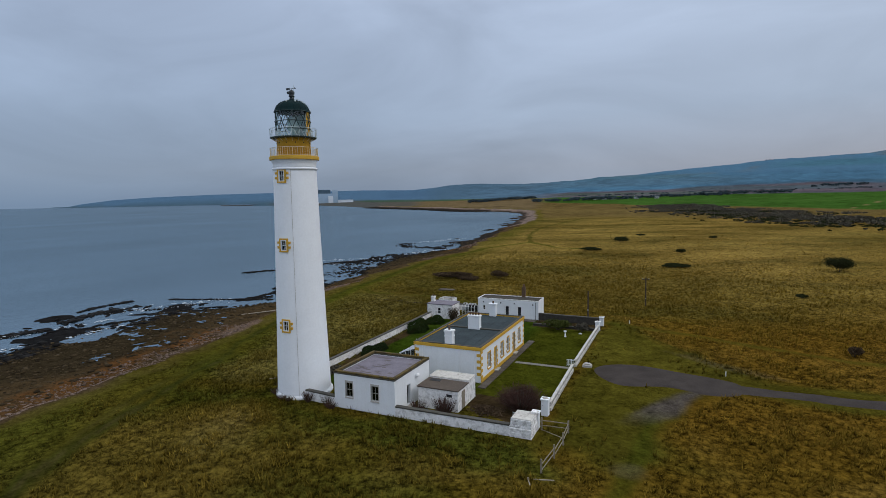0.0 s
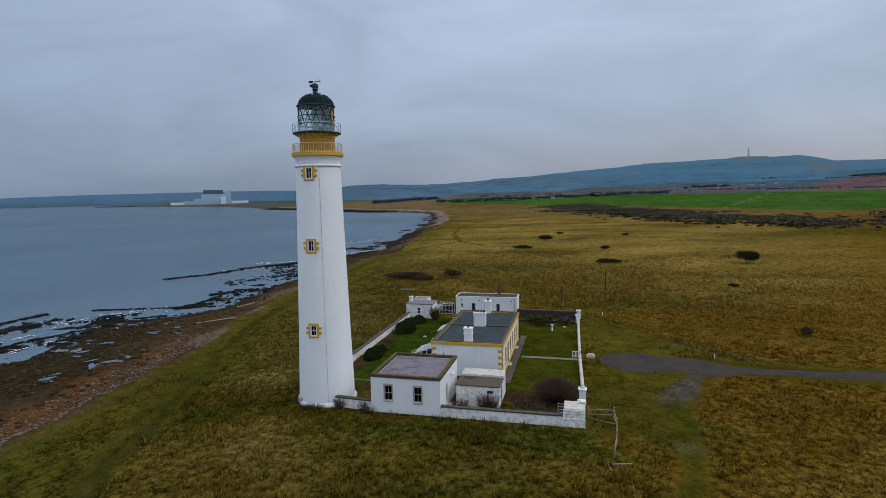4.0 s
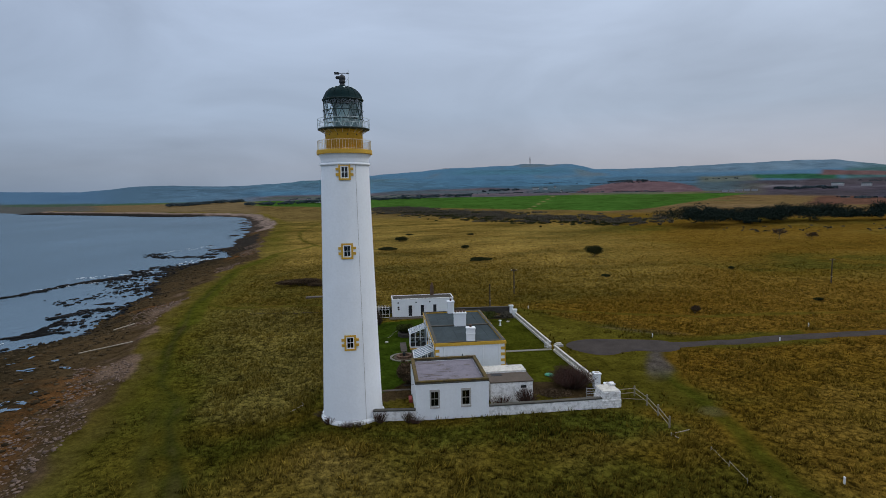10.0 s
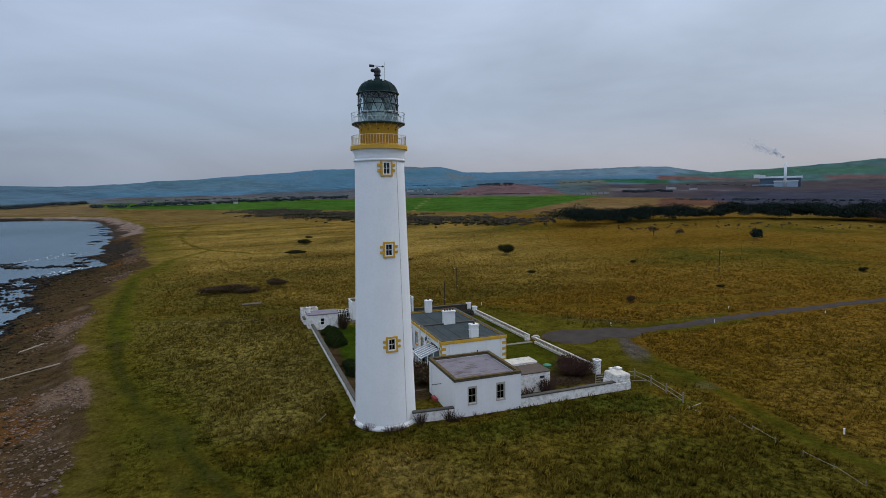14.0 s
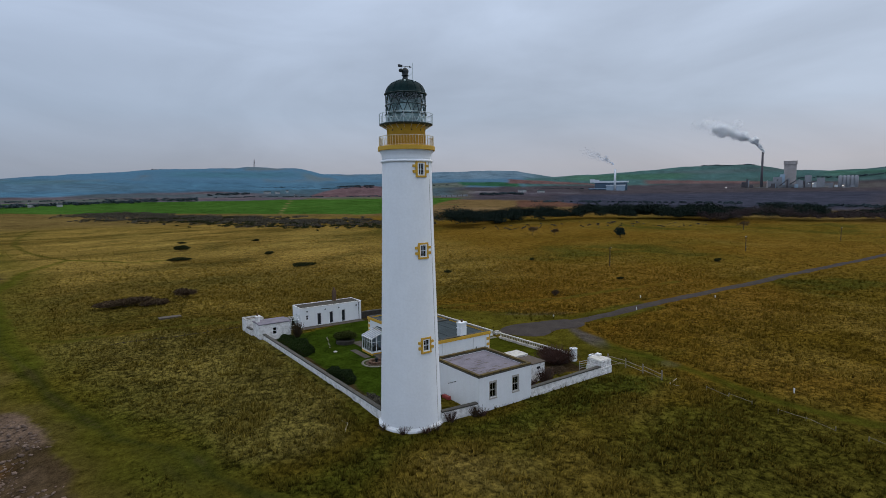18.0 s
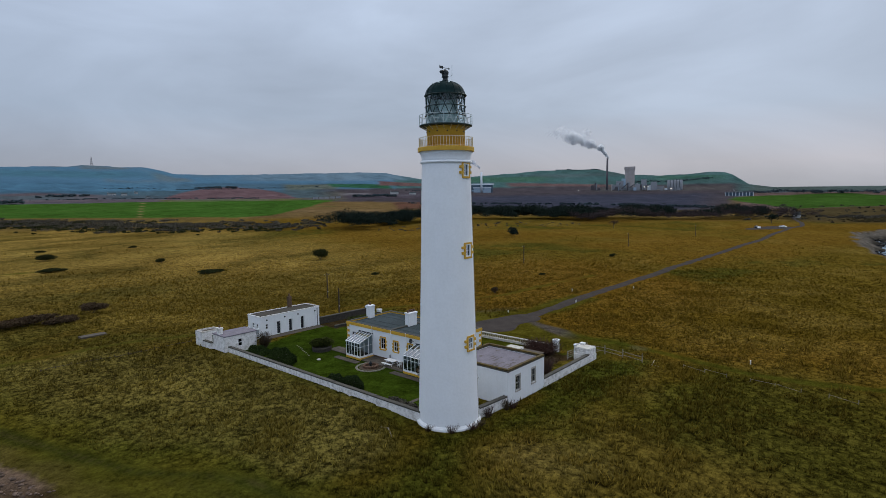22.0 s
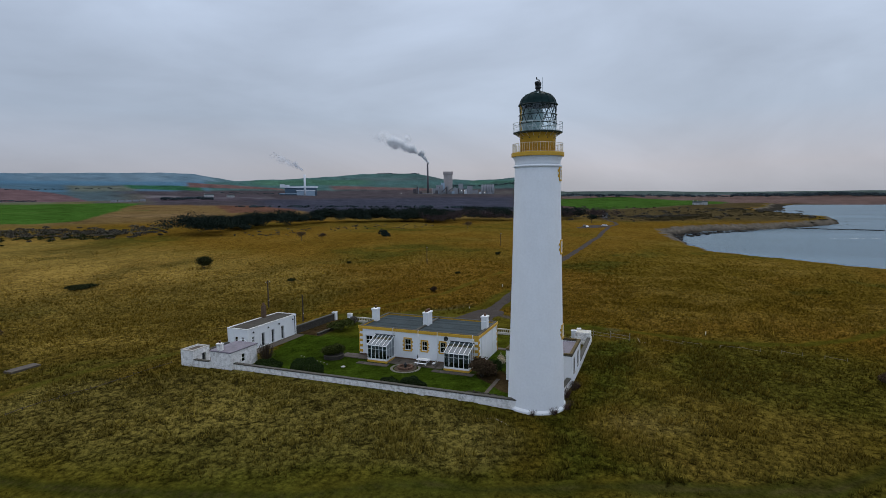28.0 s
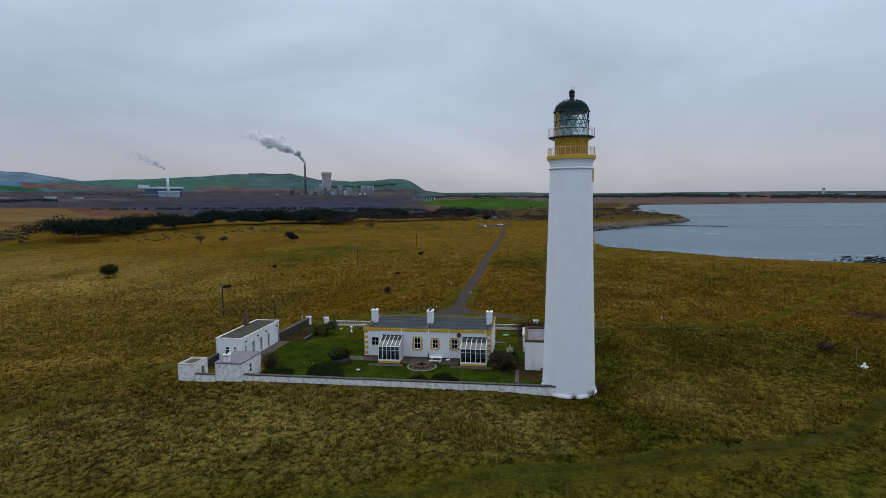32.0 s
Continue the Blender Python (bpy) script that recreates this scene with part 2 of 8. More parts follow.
def glass_mat(name, tint_col=(0.75, 0.85, 0.85), clear=0.75, rough=0.05):
    """A thin pane: part of the light goes straight through, the rest is mirrored."""
    m = bpy.data.materials.new(name)
    m.use_nodes = True
    nt = m.node_tree
    nt.nodes.clear()
    out = nt.nodes.new("ShaderNodeOutputMaterial")
    tr = nt.nodes.new("ShaderNodeBsdfTransparent")
    tr.inputs[0].default_value = (*tint_col, 1)
    gl = nt.nodes.new("ShaderNodeBsdfGlossy")
    gl.inputs["Roughness"].default_value = rough
    gl.inputs["Color"].default_value = (0.9, 0.93, 0.95, 1)
    mx = nt.nodes.new("ShaderNodeMixShader")
    lw = nt.nodes.new("ShaderNodeLayerWeight")
    steep = nt.nodes.new("ShaderNodeMath")
    steep.operation = "POWER"
    steep.inputs[1].default_value = 3.0
    nt.links.new(lw.outputs["Facing"], steep.inputs[0])
    add = nt.nodes.new("ShaderNodeMath")
    add.operation, add.use_clamp = "MULTIPLY_ADD", True
    add.inputs[1].default_value, add.inputs[2].default_value = 1.2, 1 - clear
    nt.links.new(steep.outputs[0], add.inputs[0])
    nt.links.new(add.outputs[0], mx.inputs[0])
    nt.links.new(tr.outputs[0], mx.inputs[1])
    nt.links.new(gl.outputs[0], mx.inputs[2])
    nt.links.new(mx.outputs[0], out.inputs[0])
    return m


WHITE = mat("white_masonry_paint", (0.75, 0.77, 0.78), 0.75, 0.05, 0.5, 0.25, 6, streak=0.09, stain=(0.45, 0.44, 0.38))
TOWER_WHITE = mat("tower_white_paint", (0.80, 0.825, 0.845), 0.7, 0.035, 0.5, 0.3, 4.0, streak=0.07, stain=(0.60, 0.60, 0.57))
OLD_WHITE = mat("weathered_whitewash", (0.78, 0.77, 0.75), 0.85, 0.14, 1.2, 0.5, 5, streak=0.62, stain=(0.22, 0.20, 0.165), run=1.6)
ROUGH_WHITE = mat("flaking_whitewash", (0.76, 0.75, 0.73), 0.9, 0.2, 2.2, 0.8, 4, streak=0.75, stain=(0.17, 0.15, 0.12), run=2.2)
CREAM_IRON = mat("cream_ironwork", (0.62, 0.54, 0.36), 0.6, 0.1, 3, 0.1, 15)
OCHRE = mat("ochre_paint", (0.56, 0.33, 0.036), 0.6, 0.12, 1.2, 0.15, 12)
OCHRE_DULL = mat("lichened_ochre_coping", (0.095, 0.064, 0.013), 0.85, 0.4, 1.4, 0.3, 9, streak=0.95, stain=(0.022, 0.020, 0.016))
COPING = mat("dark_coping_stone", (0.066, 0.062, 0.050), 0.9, 0.3, 1.2, 0.4, 8)
LEAD = mat("lead_grey_roofing", (0.047, 0.060, 0.064), 0.85, 0.3, 0.35, 0.15, 5, spec=0.04, streak=0.4, stain=(0.026, 0.034, 0.038), run=1.5)
BROWN_LEAD = mat("brown_grey_roofing", (0.062, 0.056, 0.046), 0.85, 0.3, 0.5, 0.15, 5, spec=0.04, streak=0.4, stain=(0.034, 0.034, 0.030), run=1.5)
ROOF_PALE = mat("stained_pale_felt", (0.165, 0.150, 0.175), 0.85, 0.25, 0.9, 0.2, 6, streak=0.0)
ROOF_STAIN = mat("puddle_stain", (0.085, 0.066, 0.064), 0.6, 0.4, 1.5, 0.1, 8)
BROWN_ROOF = mat("brown_felt_roof", (0.085, 0.066, 0.050), 0.9, 0.25, 0.8, 0.2, 7)
DARK_GREEN = mat("dark_green_dome_paint", (0.005, 0.019, 0.020), 0.6, 0.3, 1.0, 0.1, 8, spec=0.05)
BLACK_IRON = mat("black_iron", (0.02, 0.024, 0.026), 0.5, 0.2, 3, 0.1, 15)
GREY_IRON = mat("pale_grey_ironwork", (0.48, 0.55, 0.54), 0.55, 0.15, 3, 0.1, 15)
GREEN_IRON = mat("grey_green_lattice_paint", (0.030, 0.052, 0.052), 0.5, 0.2, 3, 0.1, 15)
CURTAIN = mat("grey_lantern_lining", (0.44, 0.55, 0.53), 0.8, 0.1, 1, 0.05, 5)
DARK_ROOM = mat("dark_interior", (0.03, 0.032, 0.035), 0.9, 0.2, 2, 0.0, 5)
FRAME_WHITE = mat("white_joinery", (0.78, 0.79, 0.79), 0.5, 0.05, 2, 0.05, 20)
GREY_SASH = mat("weathered_grey_sash", (0.34, 0.33, 0.30), 0.7, 0.1, 2, 0.05, 20)
PICKET_WHITE = mat("dulled_picket_whitewash", (0.52, 0.50, 0.45), 0.9, 0.16, 1.4, 0.5, 5, streak=0.6, stain=(0.17, 0.15, 0.11), run=1.4)
GREY_STONE = mat("grey_margin_stone", (0.40, 0.38, 0.34), 0.85, 0.2, 2, 0.3, 10)
FLAG = mat("paving_flag", (0.082, 0.068, 0.053), 0.9, 0.3, 1.5, 0.3, 8, random_shade=0.18)
PATH_STONE = mat("pale_path_concrete", (0.17, 0.16, 0.125), 0.9, 0.22, 1.5, 0.3, 8)
DARK_STONE = mat("dark_rubble_wall", (0.045, 0.040, 0.032), 0.95, 0.4, 2.0, 0.8, 6)
WOOD = mat("weathered_timber", (0.22, 0.19, 0.14), 0.9, 0.3, 3, 0.3, 18)
POLE_WOOD = mat("creosoted_pole", (0.055, 0.042, 0.032), 0.9, 0.3, 3, 0.2, 18)
BLEACHED = mat("bleached_driftwood", (0.30, 0.26, 0.20), 0.9, 0.25, 3, 0.3, 18)
TERRACOTTA = mat("sooty_terracotta", (0.12, 0.07, 0.045), 0.9, 0.4, 3, 0.2, 12)
BRICK_STACK = mat("sooty_brick_stack", (0.105, 0.066, 0.042), 0.95, 0.35, 3, 0.4, 12)
SOIL = mat("bare_soil", (0.07, 0.05, 0.032), 0.95, 0.4, 1.0, 0.6, 8)
GLASS = glass_mat("window_glass", (0.42, 0.46, 0.48), 0.95)
ROOF_GLASS = glass_mat("tinted_roof_glass", (0.16, 0.25, 0.26), 0.93)
LANTERN_GLASS = glass_mat("lantern_glass", (0.88, 0.94, 0.95), 0.94)
GREEN_PLASTIC = mat("green_plastic_lid", (0.03, 0.20, 0.11), 0.5, 0.1, 2, 0.0, 5)
RED_PAINT = mat("red_paint", (0.30, 0.05, 0.04), 0.6, 0.1, 2, 0.0, 5)
STEEL = mat("galvanised_steel", (0.45, 0.46, 0.48), 0.4, 0.1, 3, 0.05, 12, metal=0.7)


# ---- mesh helpers ----
def bm_box(bm, x0, x1, y0, y1, z0, z1, bevel=0.0):
    vs = [bm.verts.new((x, y, z)) for z in (z0, z1) for y in (y0, y1) for x in (x0, x1)]
    for f in ((0, 2, 3, 1), (4, 5, 7, 6), (0, 1, 5, 4), (2, 6, 7, 3), (0, 4, 6, 2), (1, 3, 7, 5)):
        bm.faces.new([vs[i] for i in f])
    if bevel:
        es = list({e for v in vs for e in v.link_edges})
        bmesh.ops.bevel(bm, geom=es, offset=bevel, segments=1, affect="EDGES", profile=0.5)
    return bm


def box(x0, x1, y0, y1, z0, z1, bevel=0.0):
    return bm_box(bmesh.new(), min(x0, x1), max(x0, x1), min(y0, y1), max(y0, y1), min(z0, z1), max(z0, z1), bevel)


def bm_lathe(bm, profile, centre=(0, 0), seg=48, a0=0.0, a1=360.0):
    """A surface of turning: profile of (radius, z); closes on itself for a full turn."""
    full = abs(a1 - a0 - 360) < 1e-6
    n = seg if full else seg + 1
    rings = []
    for r, z in profile:
        ring = []
        for k in range(n):
            a = radians(a0 + (a1 - a0) * k / seg)
            ring.append(bm.verts.new((centre[0] + r * math.cos(a), centre[1] + r * math.sin(a), z)))
        rings.append(ring)
    for lo, hi in zip(rings, rings[1:]):
        for k in range(seg):
            j = (k + 1) % n
            bm.faces.new((lo[k], lo[j], hi[j], hi[k]))
    return rings


def lathe(profile, centre=(0, 0), seg=48, a0=0.0, a1=360.0, caps=True):
    bm = bmesh.new()
    rings = bm_lathe(bm, profile, centre, seg, a0, a1)
    if caps and abs(a1 - a0 - 360) < 1e-6:
        if profile[0][0] > 1e-3:
            bm.faces.new(rings[0][::-1])
        if profile[-1][0] > 1e-3:
            bm.faces.new(rings[-1])
    return bm


def bm_bar(bm, a, b, r=0.02, sides=5):
    """A round bar from a to b."""
    a, b = Vector(a), Vector(b)
    d = (b - a).normalized()
    u = d.orthogonal().normalized()
    w = d.cross(u)
    rings = []
    for p in (a, b):
        rings.append([bm.verts.new(p + r * (math.cos(2 * math.pi * k / sides) * u + math.sin(2 * math.pi * k / sides) * w)) for k in range(sides)])
    for k in range(sides):
        bm.faces.new((rings[0][k], rings[0][(k + 1) % sides], rings[1][(k + 1) % sides], rings[1][k]))
    bm.faces.new(rings[0][::-1])
    bm.faces.new(rings[1])
    return bm


def bar(a, b, r=0.02, sides=5):
    return bm_bar(bmesh.new(), a, b, r, sides)


def bm_ring(bm, r, z, thick, centre, seg=48):
    """A round hoop."""
    rows = []
    for k in range(seg):
        a = 2 * math.pi * k / seg
        rows.append([bm.verts.new((centre[0] + (r + thick * math.cos(t)) * math.cos(a), centre[1] + (r + thick * math.cos(t)) * math.sin(a), z + thick * math.sin(t))) for t in (0, 1.571, 3.142, 4.712)])
    for k in range(seg):
        n = rows[(k + 1) % seg]
        for i in range(4):
            bm.faces.new((rows[k][i], n[i], n[(i + 1) % 4], rows[k][(i + 1) % 4]))
    return bm


def mesh_of(name, bm, material, smooth=False):
    me = bpy.data.meshes.new(name)
    bmesh.ops.recalc_face_normals(bm, faces=bm.faces)
    bm.to_mesh(me)
    bm.free()
    if smooth:
        me.polygons.foreach_set("use_smooth", [True] * len(me.polygons))
    me.materials.append(material)
    return me


def part(name, bm, material, parent, label="", smooth=False):
    """Links a bmesh as one mesh object under a thing or a part. Vertices are given in world metres."""
    ob = new(name, mesh_of(name, bm, material, smooth))
    ob.parent = parent
    p = parent
    while p is not None:
        ob.matrix_parent_inverse = Matrix.Translation(-Vector(origins.get(p.name, (0, 0, 0))))
        p = None
    if label:
        ob["label"] = label
    return ob


origins = {}


def thing(name, at, label, category, group="", kind=""):
    """An Empty at the base of a thing, to hold its parts."""
    ob = new(name)
    ob.empty_display_size = 0.2
    ob.location = at
    origins[ob.name] = tuple(at)
    return tagged(ob, label, category, group, kind)


def solo(name, bm, material, label, category, group="", kind="", smooth=False):
    """A thing that is one mesh."""
    return tagged(new(name, mesh_of(name, bm, material, smooth)), label, category, group, kind)


def mesh_np(name, verts, faces, material, smooth=False):
    """A mesh from arrays of vertices and of faces with the same number of corners."""
    me = bpy.data.meshes.new(name)
    verts, faces = np.asarray(verts, np.float32), np.asarray(faces, np.int32)
    me.vertices.add(len(verts))
    me.vertices.foreach_set("co", verts.ravel())
    n = faces.shape[1]
    me.loops.add(faces.size)
    me.loops.foreach_set("vertex_index", faces.ravel())
    me.polygons.add(len(faces))
    me.polygons.foreach_set("loop_start", np.arange(0, faces.size, n, dtype=np.int32))
    me.polygons.foreach_set("loop_total", np.full(len(faces), n, np.int32))
    if smooth:
        me.polygons.foreach_set("use_smooth", np.ones(len(faces), bool))
    me.update(calc_edges=True)
    me.materials.append(material)
    return me


# ---- the lie of the land ----
CX, CY, G = -42.8, 51.4, 0.6          # the tower's axis and the level of the compound
SEA = -4.0
COAST = [(-70, 15), (-66, -20), (-48, -60), (0, -98), (50, -104), (80, -90), (95, -66), (104, -40), (111, -23), (125, -11), (157, 20),
         (172, 25), (215, 31), (262, 37), (308, 42), (354, 22), (378, 0), (401, -32), (444, -68), (500, -106), (580, -124),
         (640, -100), (720, -88), (900, -98), (1075, -150), (1256, -175), (1560, -250), (1520, -430), (1600, -680), (1570, -900), (1700, -1900), (2600, -4200), (5200, -5200), (5200, 5200),
         (-5200, 5200), (-5200, 2750), (-3980, 2330), (-3330, 3080), (-2800, 3480), (-2405, 2497), (-1898, 2040), (-1760, 2069), (-1487, 1968),
         (-1133, 1668), (-758, 1290), (-473, 1064), (-388, 974), (-281, 899), (-218, 811), (-165, 620), (-134, 500), (-112, 340), (-98, 259), (-89, 215), (-92, 174),
         (-87, 120), (-79, 86), (-73.5, 66), (-72, 52), (-71, 42), (-70.7, 32)]


def noise2(x, y, size, seed=0, octaves=4):
    """Smooth value noise on arrays, about -1 to 1."""
    out, amp, total = np.zeros_like(x), 1.0, 0.0
    for o in range(octaves):
        u, v = x / size * 2**o + 17.3 * seed, y / size * 2**o - 9.1 * seed
        i, j = np.floor(u).astype(np.int64), np.floor(v).astype(np.int64)
        fu, fv = u - i, v - j
        fu, fv = fu * fu * (3 - 2 * fu), fv * fv * (3 - 2 * fv)

        def h(a, b):
            n = (a * 374761393 + b * 668265263 + (seed + o) * 144269504) & 0x7FFFFFFF
            n = ((n ^ (n >> 13)) * 1274126177) & 0x7FFFFFFF
            return ((n ^ (n >> 16)) & 0xFFFF) / 32767.5 - 1

        out += amp * ((h(i, j) * (1 - fu) + h(i + 1, j) * fu) * (1 - fv) + (h(i, j + 1) * (1 - fu) + h(i + 1, j + 1) * fu) * fv)
        total += amp
        amp *= 0.5
    return out / total * 1.6


def ease(x, a, b):
    t = np.clip((x - a) / (b - a), 0, 1)
    return t * t * (3 - 2 * t)


def to_line(x, y, pts, closed=False):
    """Distance to a chain of points, on arrays."""
    best = np.full(x.shape, 1e12)
    ends = pts[1:] + [pts[0]] if closed else pts[1:]
    for (ax, ay), (bx, by) in zip(pts, ends):
        dx, dy = bx - ax, by - ay
        t = np.clip(((x - ax) * dx + (y - ay) * dy) / (dx * dx + dy * dy), 0, 1)
        best = np.minimum(best, (x - ax - t * dx) ** 2 + (y - ay - t * dy) ** 2)
    return np.sqrt(best)


def inside(x, y, pts):
    hit = np.zeros(x.shape, bool)
    for (ax, ay), (bx, by) in zip(pts, pts[1:] + [pts[0]]):
        cross = (ay > y) != (by > y)
        hit ^= cross & (x < (bx - ax) * (y - ay) / ((by - ay) if by != ay else 1e-9) + ax)
    return hit


def shore(x, y):
    """Distance inland from the edge of the grass; negative towards the sea."""
    wob = 2.2 * noise2(x, y, 14, 3, 3)
    d = to_line(x, y, COAST, True)
    return np.where(inside(x, y, COAST), d, -d) + wob * (d < 400)


# the skyline as (bearing, height at 3 km)
RIDGE = [(-60, 22), (-31, 24), (-26, 27), (-22, 20), (-17, 33), (-11, 31), (-6, 32), (0, 42), (5, 44), (9, 45), (11, 60), (36, 62), (40, 90), (44, 119),
         (47, 146), (50, 150), (54, 143), (60, 138), (65, 136), (67.5, 142), (69, 160), (70.5, 175), (74, 178), (78, 172), (81, 169), (83, 165),
         (85.5, 149), (90.4, 129), (95.7, 109), (101.3, 92), (105.5, 83), (109.6, 87), (113, 84), (117.6, 62), (123, 67),
         (132, 61), (137.6, 57), (143, 48), (146.3, 37), (148.8, 20), (150, 5), (220, 0)]
NEAR_HILL = [(8, 0), (10.3, 40), (11.2, 66), (12.4, 110), (13.2, 126), (14.3, 128), (16.5, 116), (18.5, 113), (22, 124), (23, 138),
             (25, 158), (27, 157), (29.6, 153), (34.5, 140), (40.3, 121), (43.5, 112), (46, 90), (50, 0)]


def shelf(x, y):
    """Width of the rocky shore between the turf and the tide."""
    west = np.interp(y, [0, 90, 112, 165, 190, 225, 262, 300], [46, 44, 20, 17, 34, 33, 17, 22])
    return np.where(x < -40, west, np.where(x > 240, 11.0, 6.0))


def land(x, y, d=None):
    """Height of the ground."""
    if d is None:
        d = shore(x, y)
    r = np.hypot(x - CX, y - CY)
    az = np.degrees(np.arctan2(y - CY, x - CX))
    az = np.where(az < -90, az + 360, az)
    far = np.minimum(r, 1.6 * np.maximum(d, 0))
    z = 0.35 + 0.0135 * np.maximum(far - 230, 0) * ease(r, 150, 500) + 0.0045 * np.clip((x - CX) * 0.5 + (y - CY) * 0.87 - 60, 0, 240)
    # tussocky rises and hollows, flattened about the compound and the drive
    open_land = ease(np.maximum(np.abs(x + 30) - 17, np.abs(y - 75) - 28), 0, 28)
    z += open_land * ease(d, 0, 30) * (0.45 * noise2(x, y, 42, 1, 3) + 0.10 * noise2(x, y, 5, 2, 3)) * (1 - 0.7 * ease(r, 400, 900))
    z += 0.25 * (1 - open_land)
    z += 0.32 * np.exp(-np.maximum(-45.8 - x, 0) / 7) * (x < -45.3) * ease(y, 54, 60) * (1 - ease(y, 101, 112))
    z += ease(r, 120, 330) * (1 - ease(r, 500, 900)) * 1.1 * noise2(x, y, 75, 7, 3) * ease(d, 5, 60)
    # hills
    wav = 1 + 0.05 * noise2(x, y, 420, 5, 4) + 0.03 * noise2(x, y, 120, 6, 3)
    headland = ease(az, 112, 121)
    for table, start, top in ((RIDGE, 1200.0 + 3030 * headland, 4250.0 + 420 * headland), (NEAR_HILL, 2150.0, 3500.0)):
        want = np.interp(az, [p[0] for p in table], [p[1] for p in table])
        crest = 24 + (want - 24) * top / 3000
        s = ease(r, start, top) ** 1.5
        bump = s * wav + 0 * r
        hill = z * (1 - s) + crest * np.minimum(bump, 1 + 0.004 * np.sin(az * 3.1))
        hill = np.where(r > top, crest - 0.02 * (r - top), hill)
        z = np.where((crest > z) & (r > start), np.maximum(z, hill), z)
    z += 5.5 * np.exp(-((x - 610) / 130) ** 2 - ((y + 35) / 50) ** 2) * ease(d, 0, 30)
    # the shore: a worn bank, a shelf of ledges and boulders, then the sea bed
    wide = shelf(x, y) * np.where(r > 900, 3.0, 1.0)
    u = np.maximum(-d, 0)
    drop = 1.0 * ease(u, 0, 4) + 3.25 * ease(u, 2, wide * 1.06) + 3.0 * ease(u, wide * 1.2, wide * 3.5)
    strata = np.sin((x * 0.62 + y * 0.35 + 5 * noise2(x, y, 30, 8, 2)) * 0.55)
    ledge = (0.55 * noise2(x, y, 9, 9, 4) + 0.40 * np.maximum(strata, 0) * (0.5 + 0.5 * noise2(x, y, 26, 10, 2))) * ease(u, 6, 18) * (r < 700)
    drop = np.where(r > 1500, 6.0 * ease(u, 0, 60), drop)
    inner = np.where(d < 0, z * (1 - ease(u, 0, 14)) * 0.6 - drop + ledge, z * ease(d, -2, 12) ** 0.5 + 0.0)
    return np.where(d < 12, inner, z)


def ground_z(x, y):
    return float(land(np.array([float(x)]), np.array([float(y)]))[0])


ROAD = [(-2, 71), (8, 71.3), (22, 71.6), (40, 71.2), (68, 71.2), (95, 72.2), (150, 71.5), (210, 71), (290, 73), (318, 73.5), (342, 69.5), (400, 78), (490, 97)]
YARD = [(-11.6, 72.2), (-10, 75), (-6, 76.2), (0, 75), (6, 73.4), (6, 69.2), (2.5, 67.6), (-2, 68.6), (-7, 67.0), (-10, 68.8)]
TRACK_W = [(-41, 15), (-46.5, 19.8), (-52, 25), (-55, 32), (-57.9, 41.7), (-60.5, 47.5), (-62.5, 52), (-62.8, 56), (-64.9, 60.6), (-68.4, 65.6), (-71, 74), (-74.2, 84.5), (-77, 99), (-81.3, 116), (-88, 181)]
TRACK_N = [(-77, 101), (-81.5, 124), (-88, 181), (-83, 225), (-71, 256), (-54, 234), (-37, 231)]
TRACK_D = [(-71, 256), (-85, 305), (-93, 355), (-95, 437), (-88, 502)]
TRACK_C = [(-81, 122), (-72.5, 114), (-62.5, 114), (-50, 112), (-41.5, 107), (-20, 101), (0, 96), (20, 88), (60, 84)]
TRACK_G = [(-72, 119), (-56.6, 117.6), (-50.8, 117), (-42.5, 114.4), (-30.7, 111.2), (-20, 109), (4, 104)]
TRACK_S = [(-50, 24), (-56.3, 32), (-59.1, 38), (-61.5, 43.4), (-64, 51), (-65.9, 58), (-67.5, 62.5)]
TRACK_E = [(-3.2, 60), (-3.7, 50), (-4.6, 42), (-5.8, 36.8), (-7, 31), (-6.5, 25), (-3.5, 17), (3, 9), (10.2, 3.1), (16.6, -3.7), (32, -14.7), (62, -41.6), (75, -53)]
DITCH = [(18, -6), (23.9, -3.6), (47, 7.6), (89, 17.3), (140, 22)]
SPUR = [(40, 66.5), (52, 65.2), (79, 65.9), (114, 66.7)]
BRANCH = [(1.5, 68.5), (0.2, 66.5), (-2.1, 61), (-4.5, 57), (-6, 54.6)]
MOWN_EDGE = [(-13.2, 104.2), (-4.9, 90.8), (2.3, 81.8), (7.5, 76.8), (14, 75), (40, 74.6)]
MOWN = [(-13.2, 47), (-13.4, 104), (-4.9, 90.8), (2.3, 81.8), (7.5, 76.8), (30, 74.8), (30, 68), (5, 68.6), (0.5, 64), (-1.4, 57), (-2.2, 50), (-4, 46), (-10, 47)]
STRAW_BELT = [(-47.3, 101), (-60, 111), (-75, 112), (-72, 88), (-66.3, 69), (-62.8, 62), (-59.6, 53.5), (-55, 49.5), (-50.5, 51.8), (-47.6, 57), (-46.9, 75), (-46.8, 95)]
STRAW_SOUTH = [(-47.6, 39), (-47, 43.4), (-42.5, 42.4), (-38.6, 36.6), (-41.7, 32), (-45.6, 34)]
LUSH = [(-61, 50.5), (-55, 47.5), (-50, 50), (-46.5, 52), (-40, 47.2), (-28, 47.4), (-14, 47), (-11, 43), (-20, 40.5), (-36, 44), (-47, 44.6), (-54, 39), (-60, 43)]
LAWN = [(-44.8, 53), (-28, 57), (-13.7, 50), (-13.9, 97), (-25, 97.5), (-41, 92.8), (-45, 92.6)]


